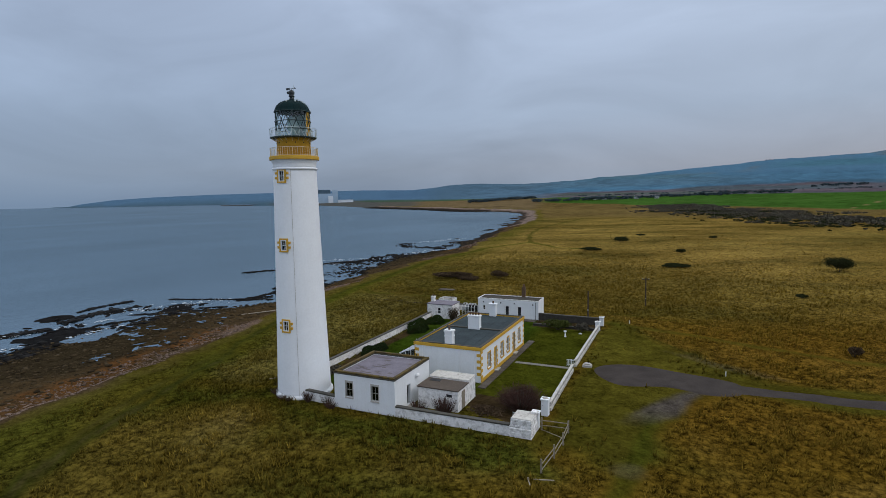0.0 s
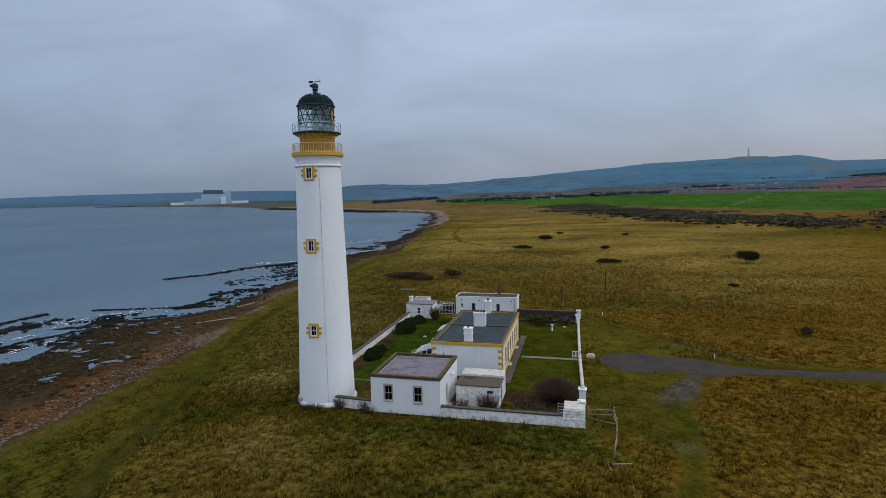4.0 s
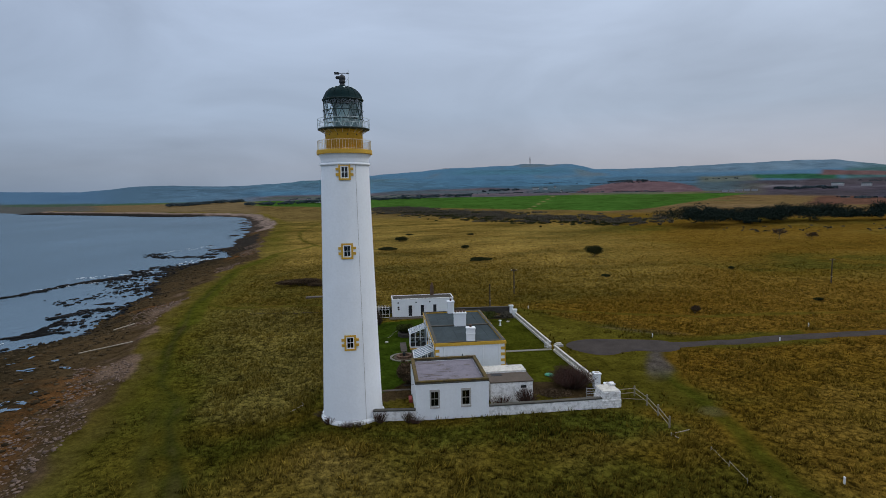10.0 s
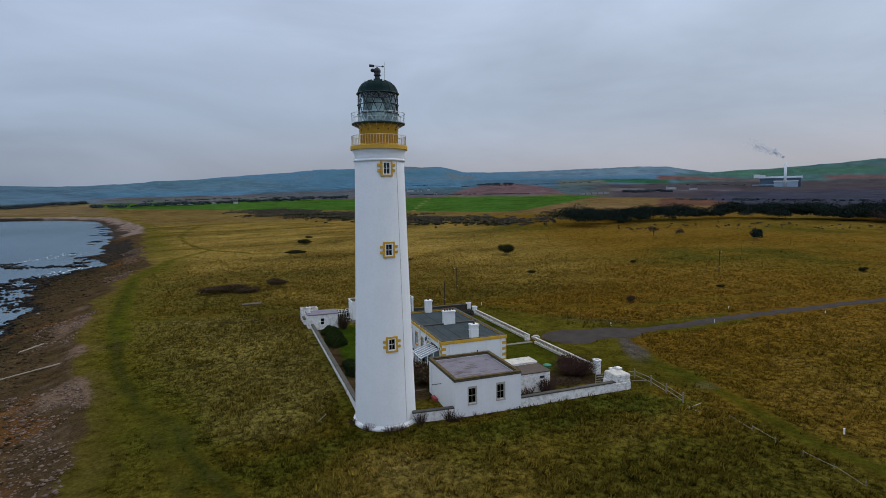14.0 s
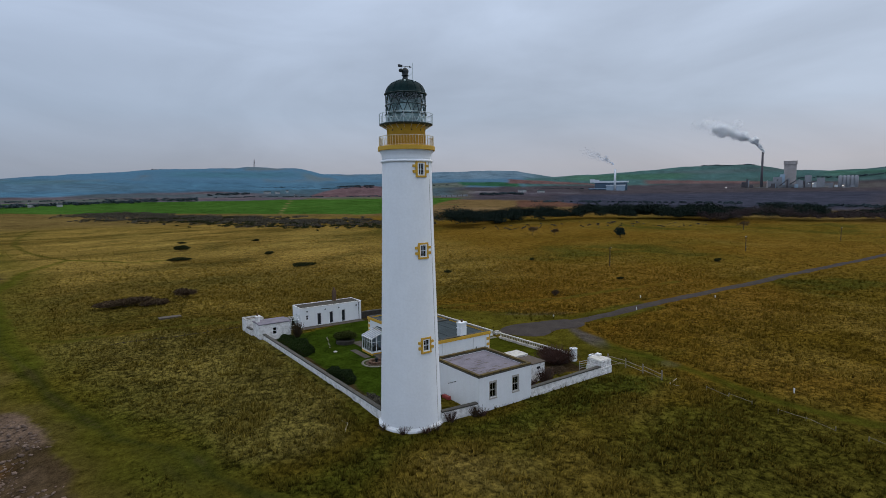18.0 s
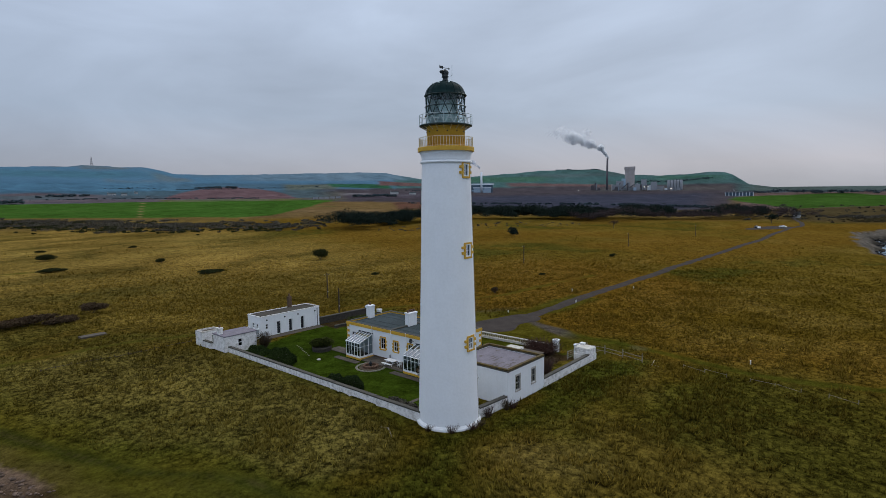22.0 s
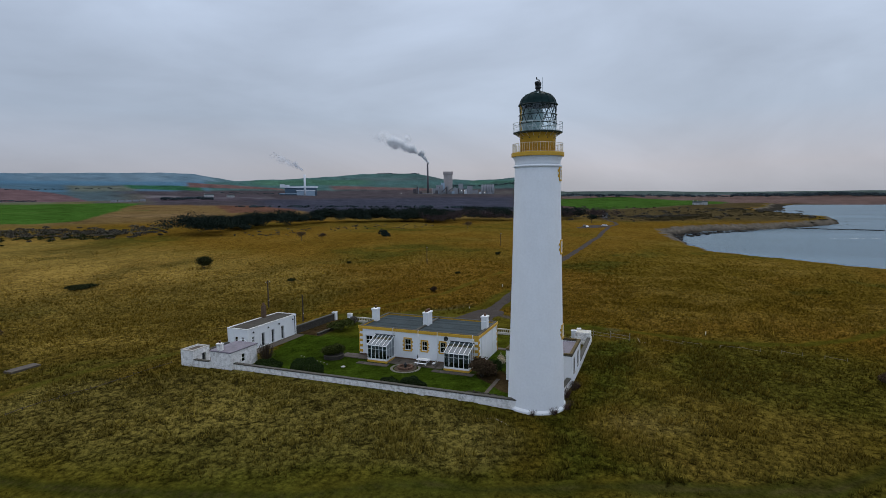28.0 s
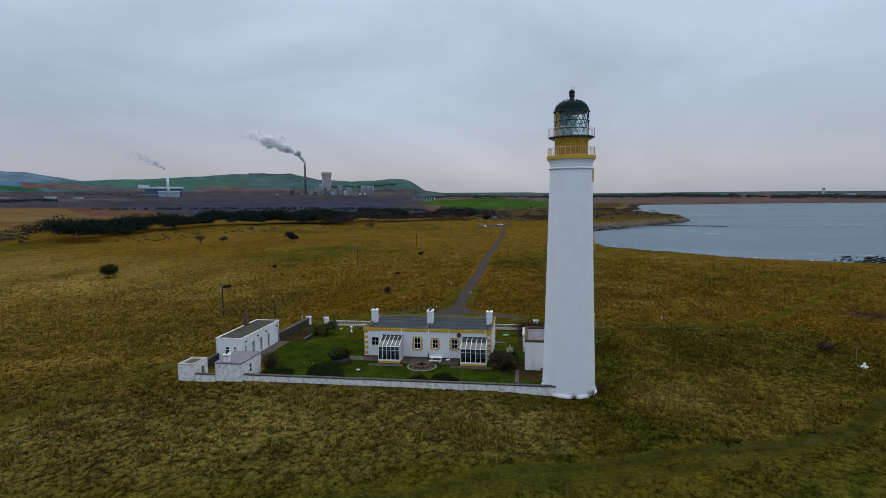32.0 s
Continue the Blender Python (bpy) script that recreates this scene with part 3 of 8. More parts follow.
def patch(x, y, outline, soft, ragged):
    """Weight of an area with a soft, ragged edge."""
    dd = to_line(x, y, outline, True)
    return ease(np.where(inside(x, y, outline), dd, -dd) + ragged, -soft, soft)


def rough_grass(x, y, d):
    """How tussocky the sward is: none on lawns, tracks and the shore."""
    w = ease(d, 1, 5)
    for line, k in ((TRACK_W, 1.2), (TRACK_S, 0.9), (TRACK_E, 1.5), (BRANCH, 2.4), (ROAD, 3.0), (TRACK_N, 2.4), (TRACK_C, 1.4)):
        w = w * ease(to_line(x, y, line), 0.5 * k, 1.3 * k)
    w = w * (1 - 0.8 * patch(x, y, MOWN, 1.5, 0 * x)) * (1 - 0.3 * (1 - ease(d, 8, 16)) * (x < 0))
    w = np.where(inside(x, y, LAWN), 0.10, w)
    r = np.hypot(x - CX, y - CY)
    return w * (1 - 0.6 * ease(r, 80, 240)) * (1 - 0.85 * ease(r, 380, 520)) * (1 + 0.5 * patch(x, y, STRAW_BELT, 2.0, 0 * x))


def cover(x, y, d, z):
    """Land cover colour at each vertex; far land has blue distance haze mixed in."""
    r = np.hypot(x - CX, y - CY)
    az = np.degrees(np.arctan2(y - CY, x - CX))
    az = np.where(az < -90, az + 360, az)
    n1, n2, n3 = noise2(x, y, 28, 11, 4), noise2(x, y, 6, 12, 3), noise2(x, y, 2.2, 13, 2)

    def c(*v):
        return np.array(v)[None, :]

    def mix(a, b, w):
        return a * (1 - w[:, None]) + b * w[:, None]

    def line(pts, wide, tone, k, soft=0.9):
        return mix(col, c(*tone), ease(-to_line(x, y, pts) + wide + 0.6 * n2 * min(1, wide), 0, soft) * k)

    col = np.repeat(c(0.080, 0.054, 0.0052), len(x), 0)
    col = mix(col, c(0.120, 0.081, 0.0115), ease(n1 + 0.6 * n2, 0.1, 0.9))              # straw-coloured tussocks
    col = mix(col, c(0.040, 0.040, 0.0040), ease(-n1 + 0.5 * n2, 0.15, 0.8))             # greener hollows
    col = mix(col, c(0.114, 0.060, 0.0060), ease(noise2(x, y, 60, 14, 3) + 0.5, 0.0, 0.9) * ease(x, -30, 10) * 0.7)   # rusty sward inland
    close = 1 - ease(r, 30, 85)
    col = mix(col, c(0.042, 0.047, 0.0050), ease(noise2(x, y, 17, 15, 3) + 0.30, -0.3, 0.7) * 0.7 * close * (1 - 0.85 * ease(y, 84, 104)) * (1 - 0.6 * ease(x, -12, 0)))
    col = mix(col, c(0.120, 0.086, 0.0150) * (1 + 0.3 * n1 + 0.25 * n2)[:, None], ease(y - 0.15 * x, 98, 118) * (1 - ease(x, 10, 60)) * (1 - ease(r, 110, 190)) * 0.5)   # dry sward inland of the outhouses
    # longer, paler sward out on the links, in bands that follow the old dune ridges
    bands2 = noise2(x * 0.3 + y * 0.1, y * 1.25 - x * 0.45, 14, 17, 3)
    out_there = ease(r, 70, 190) * (1 - 0.82 * ease(x - 0.25 * y, -20, 50))
    col = mix(col, c(0.176, 0.121, 0.024) * (1 + 0.30 * noise2(x, y, 34, 16, 4) + 0.38 * bands2)[:, None], out_there * 0.70)
    col = mix(col, c(0.060, 0.050, 0.010), out_there * ease(-bands2 + 0.5 * noise2(x, y, 9, 19, 3), 0.35, 0.75) * 0.55)
    # bleached straw belt seaward of the west wall and a patch south of the tower, lush turf round the tower's foot
    col = mix(col, c(0.104, 0.082, 0.0155) * (1 + 0.22 * n1 + 0.25 * n2)[:, None], patch(x, y, STRAW_BELT, 2.2, 2.4 * n2) * 0.85)
    col = mix(col, c(0.150, 0.110, 0.022) * (1 + 0.25 * n2)[:, None], patch(x, y, STRAW_SOUTH, 2.0, 2.2 * n2) * 0.75)
    col = mix(col, c(0.034, 0.043, 0.0040) * (1 + 0.25 * n2)[:, None], patch(x, y, LUSH, 2.5, 2.5 * n2) * 0.75)
    col = mix(col, c(0.050, 0.043, 0.0052), ease(-np.hypot((x + 38) / 2.0, y - 18) + 23 + 6 * n1, 0, 16) * 0.5)
    edge = (1 - ease(d, 6, 20)) * (x < 0) * ease(d, -3, 2)
    col = mix(col, c(0.053, 0.054, 0.0058), edge * (0.55 + 0.3 * n1))
    col = mix(col, c(0.085, 0.062, 0.0150), edge * ease(-d + 4 + 2 * n2, 0, 4) * 0.5)
    # the mown ground before the garden and its darker, uncut edge
    col = mix(col, c(0.052, 0.049, 0.0050) * (1 + 0.16 * n1 + 0.16 * n2)[:, None], patch(x, y, MOWN, 1.2, 1.2 * n2) * 0.85)
    col = line(MOWN_EDGE, 0.5, (0.034, 0.036, 0.005), 0.75, 0.6)
    col = mix(col, c(0.100, 0.075, 0.030), ease(-to_line(x, y, [(14, 75.6), (4, 80), (-3, 84.5)]) + 1.1 + n2, 0, 1.5) * 0.5)
    col = col * c(1.0, 1.0, 1.30)   # the whole sward is winter-dull
    # trodden paths: green sides, a worn middle on the shore path
    for pts, wide, tone, k in ((TRACK_W, 1.3, (0.028, 0.032, 0.0050), 0.85), (TRACK_S, 1.1, (0.040, 0.040, 0.0065), 0.55), (TRACK_E, 1.2, (0.040, 0.048, 0.0050), 0.65), (DITCH, 0.6, (0.030, 0.028, 0.005), 0.8), (SPUR, 0.5, (0.120, 0.085, 0.025), 0.5),
                               (TRACK_N, 2.2, (0.050, 0.056, 0.006), 0.7), (TRACK_D, 1.6, (0.042, 0.044, 0.007), 0.75), (TRACK_C, 1.2, (0.050, 0.052, 0.006), 0.6), (TRACK_G, 0.8, (0.056, 0.056, 0.006), 0.5)):
        col = line(pts, wide, tone, k)
    col = line(TRACK_W, 0.45, (0.050, 0.040, 0.014), 0.75, 0.6)
    col = line(TRACK_S, 0.35, (0.056, 0.046, 0.014), 0.4, 0.5)
    col = mix(col, c(0.070, 0.059, 0.050), ease(-to_line(x, y, BRANCH) + 2.0 + 0.8 * n2, 0, 1.2) * 0.95 * ease(y, 54.5, 62))
    col = mix(col, c(0.110, 0.080, 0.050), ease(1.6 + n2 - np.hypot(x + 4.2, y - 46), 0, 1.2) * 0.3)
    col = mix(col, c(0.055, 0.034, 0.020), ease(6.5 + 2 * n2 - np.hypot(x - 6, y + 10), 0, 3) * 0.8)
    lawn = inside(x, y, LAWN)
    east = ease(x, -26, -22)[lawn, None]
    col[lawn] = (c(0.028, 0.046, 0.0045) * (1 - east) + c(0.042, 0.046, 0.0048) * east) * (1 + 0.16 * n2[lawn, None] + 0.12 * n3[lawn, None] + 0.10 * n1[lawn, None])
    bed = lawn & (inside(x, y, [(-28, 48), (-15, 49), (-14, 60), (-17, 57.5), (-22, 58), (-28, 57)]) | (to_line(x, y, [(-44.3, 53), (-44.6, 92)]) < 1.2 + 0.3 * n2)
                  | ((y > 92.6) & (x > -25.5)) | (to_line(x, y, [(-38.5, 55), (-35.2, 58.5)]) < 2.2 + 0.5 * n2))
    col[bed] = (c(0.044, 0.030, 0.014) * (1 + 0.3 * n2[bed, None]))
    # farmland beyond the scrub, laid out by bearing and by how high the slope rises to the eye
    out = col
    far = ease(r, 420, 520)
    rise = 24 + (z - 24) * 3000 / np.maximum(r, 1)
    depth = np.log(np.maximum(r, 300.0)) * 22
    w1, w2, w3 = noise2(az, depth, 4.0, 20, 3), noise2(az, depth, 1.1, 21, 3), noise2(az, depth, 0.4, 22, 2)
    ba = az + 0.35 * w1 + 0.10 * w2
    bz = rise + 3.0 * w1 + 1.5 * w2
    # far hill tones are shifted to blue: distance haze put into the land colour
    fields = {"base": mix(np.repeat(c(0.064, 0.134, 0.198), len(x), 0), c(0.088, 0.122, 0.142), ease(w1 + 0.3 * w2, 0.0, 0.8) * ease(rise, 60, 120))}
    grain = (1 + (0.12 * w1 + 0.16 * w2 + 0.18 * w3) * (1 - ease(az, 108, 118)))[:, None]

    def zone(a0, a1, low, top, tone, k=1.0, sa=0.5, sz=3.0):
        low = np.interp(az, *zip(*low)) if isinstance(low, list) else low
        top = np.interp(az, *zip(*top)) if isinstance(top, list) else top
        w = ease(ba, a0 - sa, a0 + sa) * (1 - ease(ba, a1 - sa, a1 + sa)) * ease(bz, low - sz, low + sz) * (1 - ease(bz, top - sz, top + sz)) * k
        fields["base"] = mix(fields["base"], c(*tone) * grain, w)

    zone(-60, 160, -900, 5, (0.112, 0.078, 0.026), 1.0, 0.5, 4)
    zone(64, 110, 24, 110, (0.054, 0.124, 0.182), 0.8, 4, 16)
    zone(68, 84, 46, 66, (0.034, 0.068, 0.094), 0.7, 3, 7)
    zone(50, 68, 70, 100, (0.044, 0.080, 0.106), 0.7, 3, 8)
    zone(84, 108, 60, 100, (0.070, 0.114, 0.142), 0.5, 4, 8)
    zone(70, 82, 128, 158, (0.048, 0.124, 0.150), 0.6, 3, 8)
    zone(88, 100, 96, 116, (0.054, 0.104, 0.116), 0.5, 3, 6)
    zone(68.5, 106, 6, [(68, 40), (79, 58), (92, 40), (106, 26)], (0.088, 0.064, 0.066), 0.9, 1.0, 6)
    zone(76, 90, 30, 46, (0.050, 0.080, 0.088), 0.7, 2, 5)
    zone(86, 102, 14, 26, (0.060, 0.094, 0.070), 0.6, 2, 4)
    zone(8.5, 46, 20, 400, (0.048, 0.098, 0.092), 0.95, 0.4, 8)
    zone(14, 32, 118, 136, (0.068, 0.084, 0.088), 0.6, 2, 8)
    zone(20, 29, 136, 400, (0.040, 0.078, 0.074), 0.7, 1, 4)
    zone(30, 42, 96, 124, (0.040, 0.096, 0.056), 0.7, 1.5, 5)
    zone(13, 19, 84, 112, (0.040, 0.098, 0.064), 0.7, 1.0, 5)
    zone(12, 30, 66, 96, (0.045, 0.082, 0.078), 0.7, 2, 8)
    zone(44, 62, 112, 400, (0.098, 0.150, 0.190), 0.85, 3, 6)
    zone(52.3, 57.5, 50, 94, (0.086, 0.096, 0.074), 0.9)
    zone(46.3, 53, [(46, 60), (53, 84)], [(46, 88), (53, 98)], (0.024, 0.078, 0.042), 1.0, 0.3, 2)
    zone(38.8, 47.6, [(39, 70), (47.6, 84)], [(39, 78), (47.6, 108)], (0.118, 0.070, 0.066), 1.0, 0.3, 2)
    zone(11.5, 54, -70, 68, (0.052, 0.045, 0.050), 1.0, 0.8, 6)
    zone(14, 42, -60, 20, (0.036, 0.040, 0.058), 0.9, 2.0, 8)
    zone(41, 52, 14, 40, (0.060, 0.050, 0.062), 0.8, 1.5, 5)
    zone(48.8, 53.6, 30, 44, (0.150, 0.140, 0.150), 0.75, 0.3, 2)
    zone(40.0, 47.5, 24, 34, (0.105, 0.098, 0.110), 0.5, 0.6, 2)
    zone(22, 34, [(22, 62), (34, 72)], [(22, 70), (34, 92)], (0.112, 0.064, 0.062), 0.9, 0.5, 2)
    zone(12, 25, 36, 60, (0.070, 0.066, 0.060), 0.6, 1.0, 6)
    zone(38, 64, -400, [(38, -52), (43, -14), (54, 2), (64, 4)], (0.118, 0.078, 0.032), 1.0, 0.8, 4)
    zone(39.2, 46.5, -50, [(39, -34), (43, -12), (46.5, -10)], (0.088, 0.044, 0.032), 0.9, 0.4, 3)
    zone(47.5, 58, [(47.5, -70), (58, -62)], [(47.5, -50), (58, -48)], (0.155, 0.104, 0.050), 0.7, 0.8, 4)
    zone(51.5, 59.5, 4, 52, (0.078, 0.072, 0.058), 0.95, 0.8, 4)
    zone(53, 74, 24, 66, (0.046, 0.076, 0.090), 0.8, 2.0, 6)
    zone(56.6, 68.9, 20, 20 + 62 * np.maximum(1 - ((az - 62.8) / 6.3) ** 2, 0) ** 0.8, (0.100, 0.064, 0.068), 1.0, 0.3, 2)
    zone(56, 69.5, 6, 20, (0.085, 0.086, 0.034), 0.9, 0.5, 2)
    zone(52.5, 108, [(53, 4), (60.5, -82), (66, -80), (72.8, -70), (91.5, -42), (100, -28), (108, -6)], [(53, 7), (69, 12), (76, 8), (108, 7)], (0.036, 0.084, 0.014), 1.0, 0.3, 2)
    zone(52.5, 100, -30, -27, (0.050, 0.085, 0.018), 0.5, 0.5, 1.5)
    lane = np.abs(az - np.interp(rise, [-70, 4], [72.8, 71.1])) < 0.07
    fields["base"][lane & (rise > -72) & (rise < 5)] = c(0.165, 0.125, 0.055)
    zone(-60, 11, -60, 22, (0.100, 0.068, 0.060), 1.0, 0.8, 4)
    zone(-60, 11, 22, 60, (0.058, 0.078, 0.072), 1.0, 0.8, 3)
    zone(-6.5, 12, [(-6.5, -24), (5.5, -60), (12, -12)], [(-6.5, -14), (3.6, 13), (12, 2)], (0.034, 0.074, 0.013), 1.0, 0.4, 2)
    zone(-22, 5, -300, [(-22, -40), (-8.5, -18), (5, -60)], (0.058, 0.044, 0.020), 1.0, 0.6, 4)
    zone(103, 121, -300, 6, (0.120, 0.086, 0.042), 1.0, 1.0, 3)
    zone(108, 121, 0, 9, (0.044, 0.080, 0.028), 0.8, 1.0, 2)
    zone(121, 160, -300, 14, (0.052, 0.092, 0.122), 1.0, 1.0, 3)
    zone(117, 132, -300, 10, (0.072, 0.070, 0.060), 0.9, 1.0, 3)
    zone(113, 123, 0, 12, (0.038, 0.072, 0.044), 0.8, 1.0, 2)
    # the far coast and headland get more of the haze blue in their colour
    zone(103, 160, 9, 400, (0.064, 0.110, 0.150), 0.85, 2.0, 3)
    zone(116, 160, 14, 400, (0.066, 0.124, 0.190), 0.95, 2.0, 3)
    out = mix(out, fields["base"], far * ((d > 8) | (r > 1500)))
    # shore: turf bank, shingle, wrack-brown ledges, wet rock
    u = -d
    wide = shelf(x, y)
    sh = np.repeat(c(0.058, 0.039, 0.019), len(x), 0)
    sh = mix(sh, c(0.128, 0.087, 0.060), ease(n1 + n2 * 0.6 + 0.35, 0.0, 0.5) * (1 - ease(u + 2.5 * n2, 3.5, 9.5)) * (0.10 + 0.90 * ease(y, 58, 75) * (1 - ease(y, 150, 180))))
    sh = mix(sh, c(0.100, 0.048, 0.017), ease(n1 - 0.5 * n2, -0.05, 0.45) * ease(u, 2, 6) * (1 - ease(u + 4 * n2, 9, 18)))
    sh = mix(sh, c(0.029, 0.022, 0.012), ease(u + 7 * n1 + 3 * n2, 10, 20) * 0.9)
    sh = mix(sh, c(0.014, 0.014, 0.014), ease(u + 6 * n2, wide * 0.7, wide))
    rim = (x > 100)
    sh = np.where(rim[:, None], mix(np.repeat(c(0.030, 0.027, 0.022), len(x), 0), c(0.120, 0.105, 0.085), (1 - ease(u + 2.0 * n2 + 2.5 * n1, 6.0, 10.0)) * 0.85), sh)
    sand = (r > 380) & (x < 0)
    sh = np.where((sand & (u < 24))[:, None], c(0.185, 0.138, 0.112) * (1 + 0.2 * n1)[:, None], sh)
    sh = mix(sh, c(0.024, 0.020, 0.016), ease(u + 5 * n1 + 4 * n2, 9, 14) * (sand & (u < 40)) * 0.9)
    sh = np.where(((np.hypot(x + 128, y - 330) < 62) & (u > 4))[:, None], c(0.028, 0.024, 0.020), sh)
    out = mix(out, sh, ease(u + 1.1 * n2, -0.1, 0.6) * (r < 1500))
    return np.clip(out, 0.004, 0.9)


def polar_sheet():
    """Rings of growing radius about the compound, closer together in the bearings that are looked at."""
    px, py = -35.0, 62.0
    az = np.concatenate([np.arange(-72, 182, 0.36), np.arange(182, 288, 2.0)])
    rr = [0.0, 1.2]
    while rr[-1] < 4800:
        rr.append(rr[-1] + max(0.62, rr[-1] * 0.0125))
    rr = np.array(rr)
    a, q = np.meshgrid(np.radians(az), rr)
    x, y = px + q * np.cos(a), py + q * np.sin(a)
    n, k = q.shape
    i = np.arange(n - 1)[:, None] * k
    j = np.arange(k)[None, :]
    j2 = (j + 1) % k
    faces = np.stack([i + j, i + k + j, i + k + j2, i + j2], -1).reshape(-1, 4)
    return x.ravel(), y.ravel(), faces


gx, gy, gf = polar_sheet()
gd = shore(gx, gy)
gz = land(gx, gy, gd)
GROUND = attribute_mat("rough_ground", "cover", (0.42, 2.6), 0.74, 0.9, 0.97, 0.35)
me = mesh_np("ground", np.stack([gx, gy, gz], 1), gf, GROUND, True)
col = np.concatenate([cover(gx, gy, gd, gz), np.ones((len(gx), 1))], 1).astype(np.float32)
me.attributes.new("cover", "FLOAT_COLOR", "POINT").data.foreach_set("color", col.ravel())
me.attributes.new("tussock", "FLOAT", "POINT").data.foreach_set("value", rough_grass(gx, gy, gd).astype(np.float32))
ground = tagged(new("ground", me), "rough tawny coastal grassland running to farmland and hills", "ground", kind="structure")

# the sea: one flat sheet with wind ripples
SEA_MAT = bpy.data.materials.new("grey_blue_sea")
SEA_MAT.use_nodes = True
nt = SEA_MAT.node_tree
b = nt.nodes["Principled BSDF"]
g = nt.nodes.new("ShaderNodeNewGeometry")
mp = nt.nodes.new("ShaderNodeMapping")
mp.inputs["Rotation"].default_value, mp.inputs["Scale"].default_value = (0, 0, radians(35)), (1, 0.45, 1)
nt.links.new(g.outputs["Position"], mp.inputs[0])
rip = nt.nodes.new("ShaderNodeTexNoise")
rip.inputs["Scale"].default_value, rip.inputs["Detail"].default_value = 0.55, 5
nt.links.new(mp.outputs[0], rip.inputs[0])
swell = nt.nodes.new("ShaderNodeTexNoise")
swell.inputs["Scale"].default_value, swell.inputs["Detail"].default_value = 0.03, 3
nt.links.new(mp.outputs[0], swell.inputs[0])
add = nt.nodes.new("ShaderNodeMath")
add.operation = "ADD"
nt.links.new(rip.outputs[0], add.inputs[0])
nt.links.new(swell.outputs[0], add.inputs[1])
bp = nt.nodes.new("ShaderNodeBump")
bp.inputs["Strength"].default_value, bp.inputs["Distance"].default_value = 0.32, 0.5
nt.links.new(add.outputs[0], bp.inputs["Height"])
# broad wave facets: a share of the light is mirrored off slopes, the rest comes out of the water
glint = nt.nodes.new("ShaderNodeBsdfGlossy")
glint.inputs["Roughness"].default_value = 0.19
glint.inputs["Color"].default_value = (0.75, 0.905, 1.0, 1)
deep = nt.nodes.new("ShaderNodeBsdfDiffuse")
deep.inputs["Color"].default_value = (0.002, 0.012, 0.019, 1)
for n in (glint, deep):
    nt.links.new(bp.outputs[0], n.inputs["Normal"])
mx = nt.nodes.new("ShaderNodeMixShader")
gust = nt.nodes.new("ShaderNodeTexNoise")
gust.inputs["Scale"].default_value, gust.inputs["Detail"].default_value = 0.008, 4
nt.links.new(mp.outputs[0], gust.inputs[0])
share = nt.nodes.new("ShaderNodeMapRange")
share.inputs["From Min"].default_value, share.inputs["From Max"].default_value = 0.35, 0.65
share.inputs["To Min"].default_value, share.inputs["To Max"].default_value = 0.40, 0.46
nt.links.new(gust.outputs[0], share.inputs[0])
nt.links.new(share.outputs[0], mx.inputs[0])
nt.links.new(deep.outputs[0], mx.inputs[1])
nt.links.new(glint.outputs[0], mx.inputs[2])
nt.links.new(mx.outputs[0], nt.nodes["Material Output"].inputs[0])
nt.nodes.remove(b)
sea_bm = bmesh.new()
bm_lathe(sea_bm, [(0.01, SEA), (150, SEA), (600, SEA), (1800, SEA), (4850, SEA)], (-35, 62), 96)
tagged(new("water", mesh_of("water", sea_bm, SEA_MAT)), "calm grey-blue sea with low ripples", "sea", kind="structure")


# ---- road and turning place ----
ROAD_MAT = mat("grey_gravel_road", (0.052, 0.044, 0.039), 0.95, 0.3, 0.6, 0.5, 9, spec=0.02)


def ribbon(name, line, width, lift, material, label, category):
    """A strip of surface that follows the ground along a line."""
    pts = [Vector((*p, 0)) for p in line]
    dense = []
    for a, b2 in zip(pts, pts[1:]):
        n = max(2, int((b2 - a).length / 2.0))
        dense += [a.lerp(b2, k / n) for k in range(n)]
    dense.append(pts[-1])
    for _ in range(4):
        dense = [dense[0]] + [(p + q * 2 + r) / 4 for p, q, r in zip(dense, dense[1:], dense[2:])] + [dense[-1]]
    rows, cols = [], 7
    for k, p in enumerate(dense):
        t = (dense[min(k + 1, len(dense) - 1)] - dense[max(k - 1, 0)]).normalized()
        side = Vector((-t.y, t.x, 0))
        w = width * (1 + 0.06 * math.sin(k * 1.7) + 0.05 * math.sin(k * 0.61))
        rows.append([p + side * w * (c / (cols - 1) - 0.5) for c in range(cols)])
    v = np.array([[q.x, q.y] for row in rows for q in row])
    z = land(v[:, 0], v[:, 1]) + lift
    edge = np.tile([-0.10, 0.0, 0.02, 0.03, 0.02, 0.0, -0.10], len(rows))
    i = np.arange(len(rows) - 1)[:, None] * cols + np.arange(cols - 1)[None, :]
    f = np.stack([i, i + 1, i + cols + 1, i + cols], -1).reshape(-1, 4)
    return tagged(new(name, mesh_np(name, np.column_stack([v, z + edge]), f, material, True)), label, category, kind="structure")


ribbon("road", ROAD, 2.8, 0.10, ROAD_MAT, "narrow grey gravel road across the grass", "road")


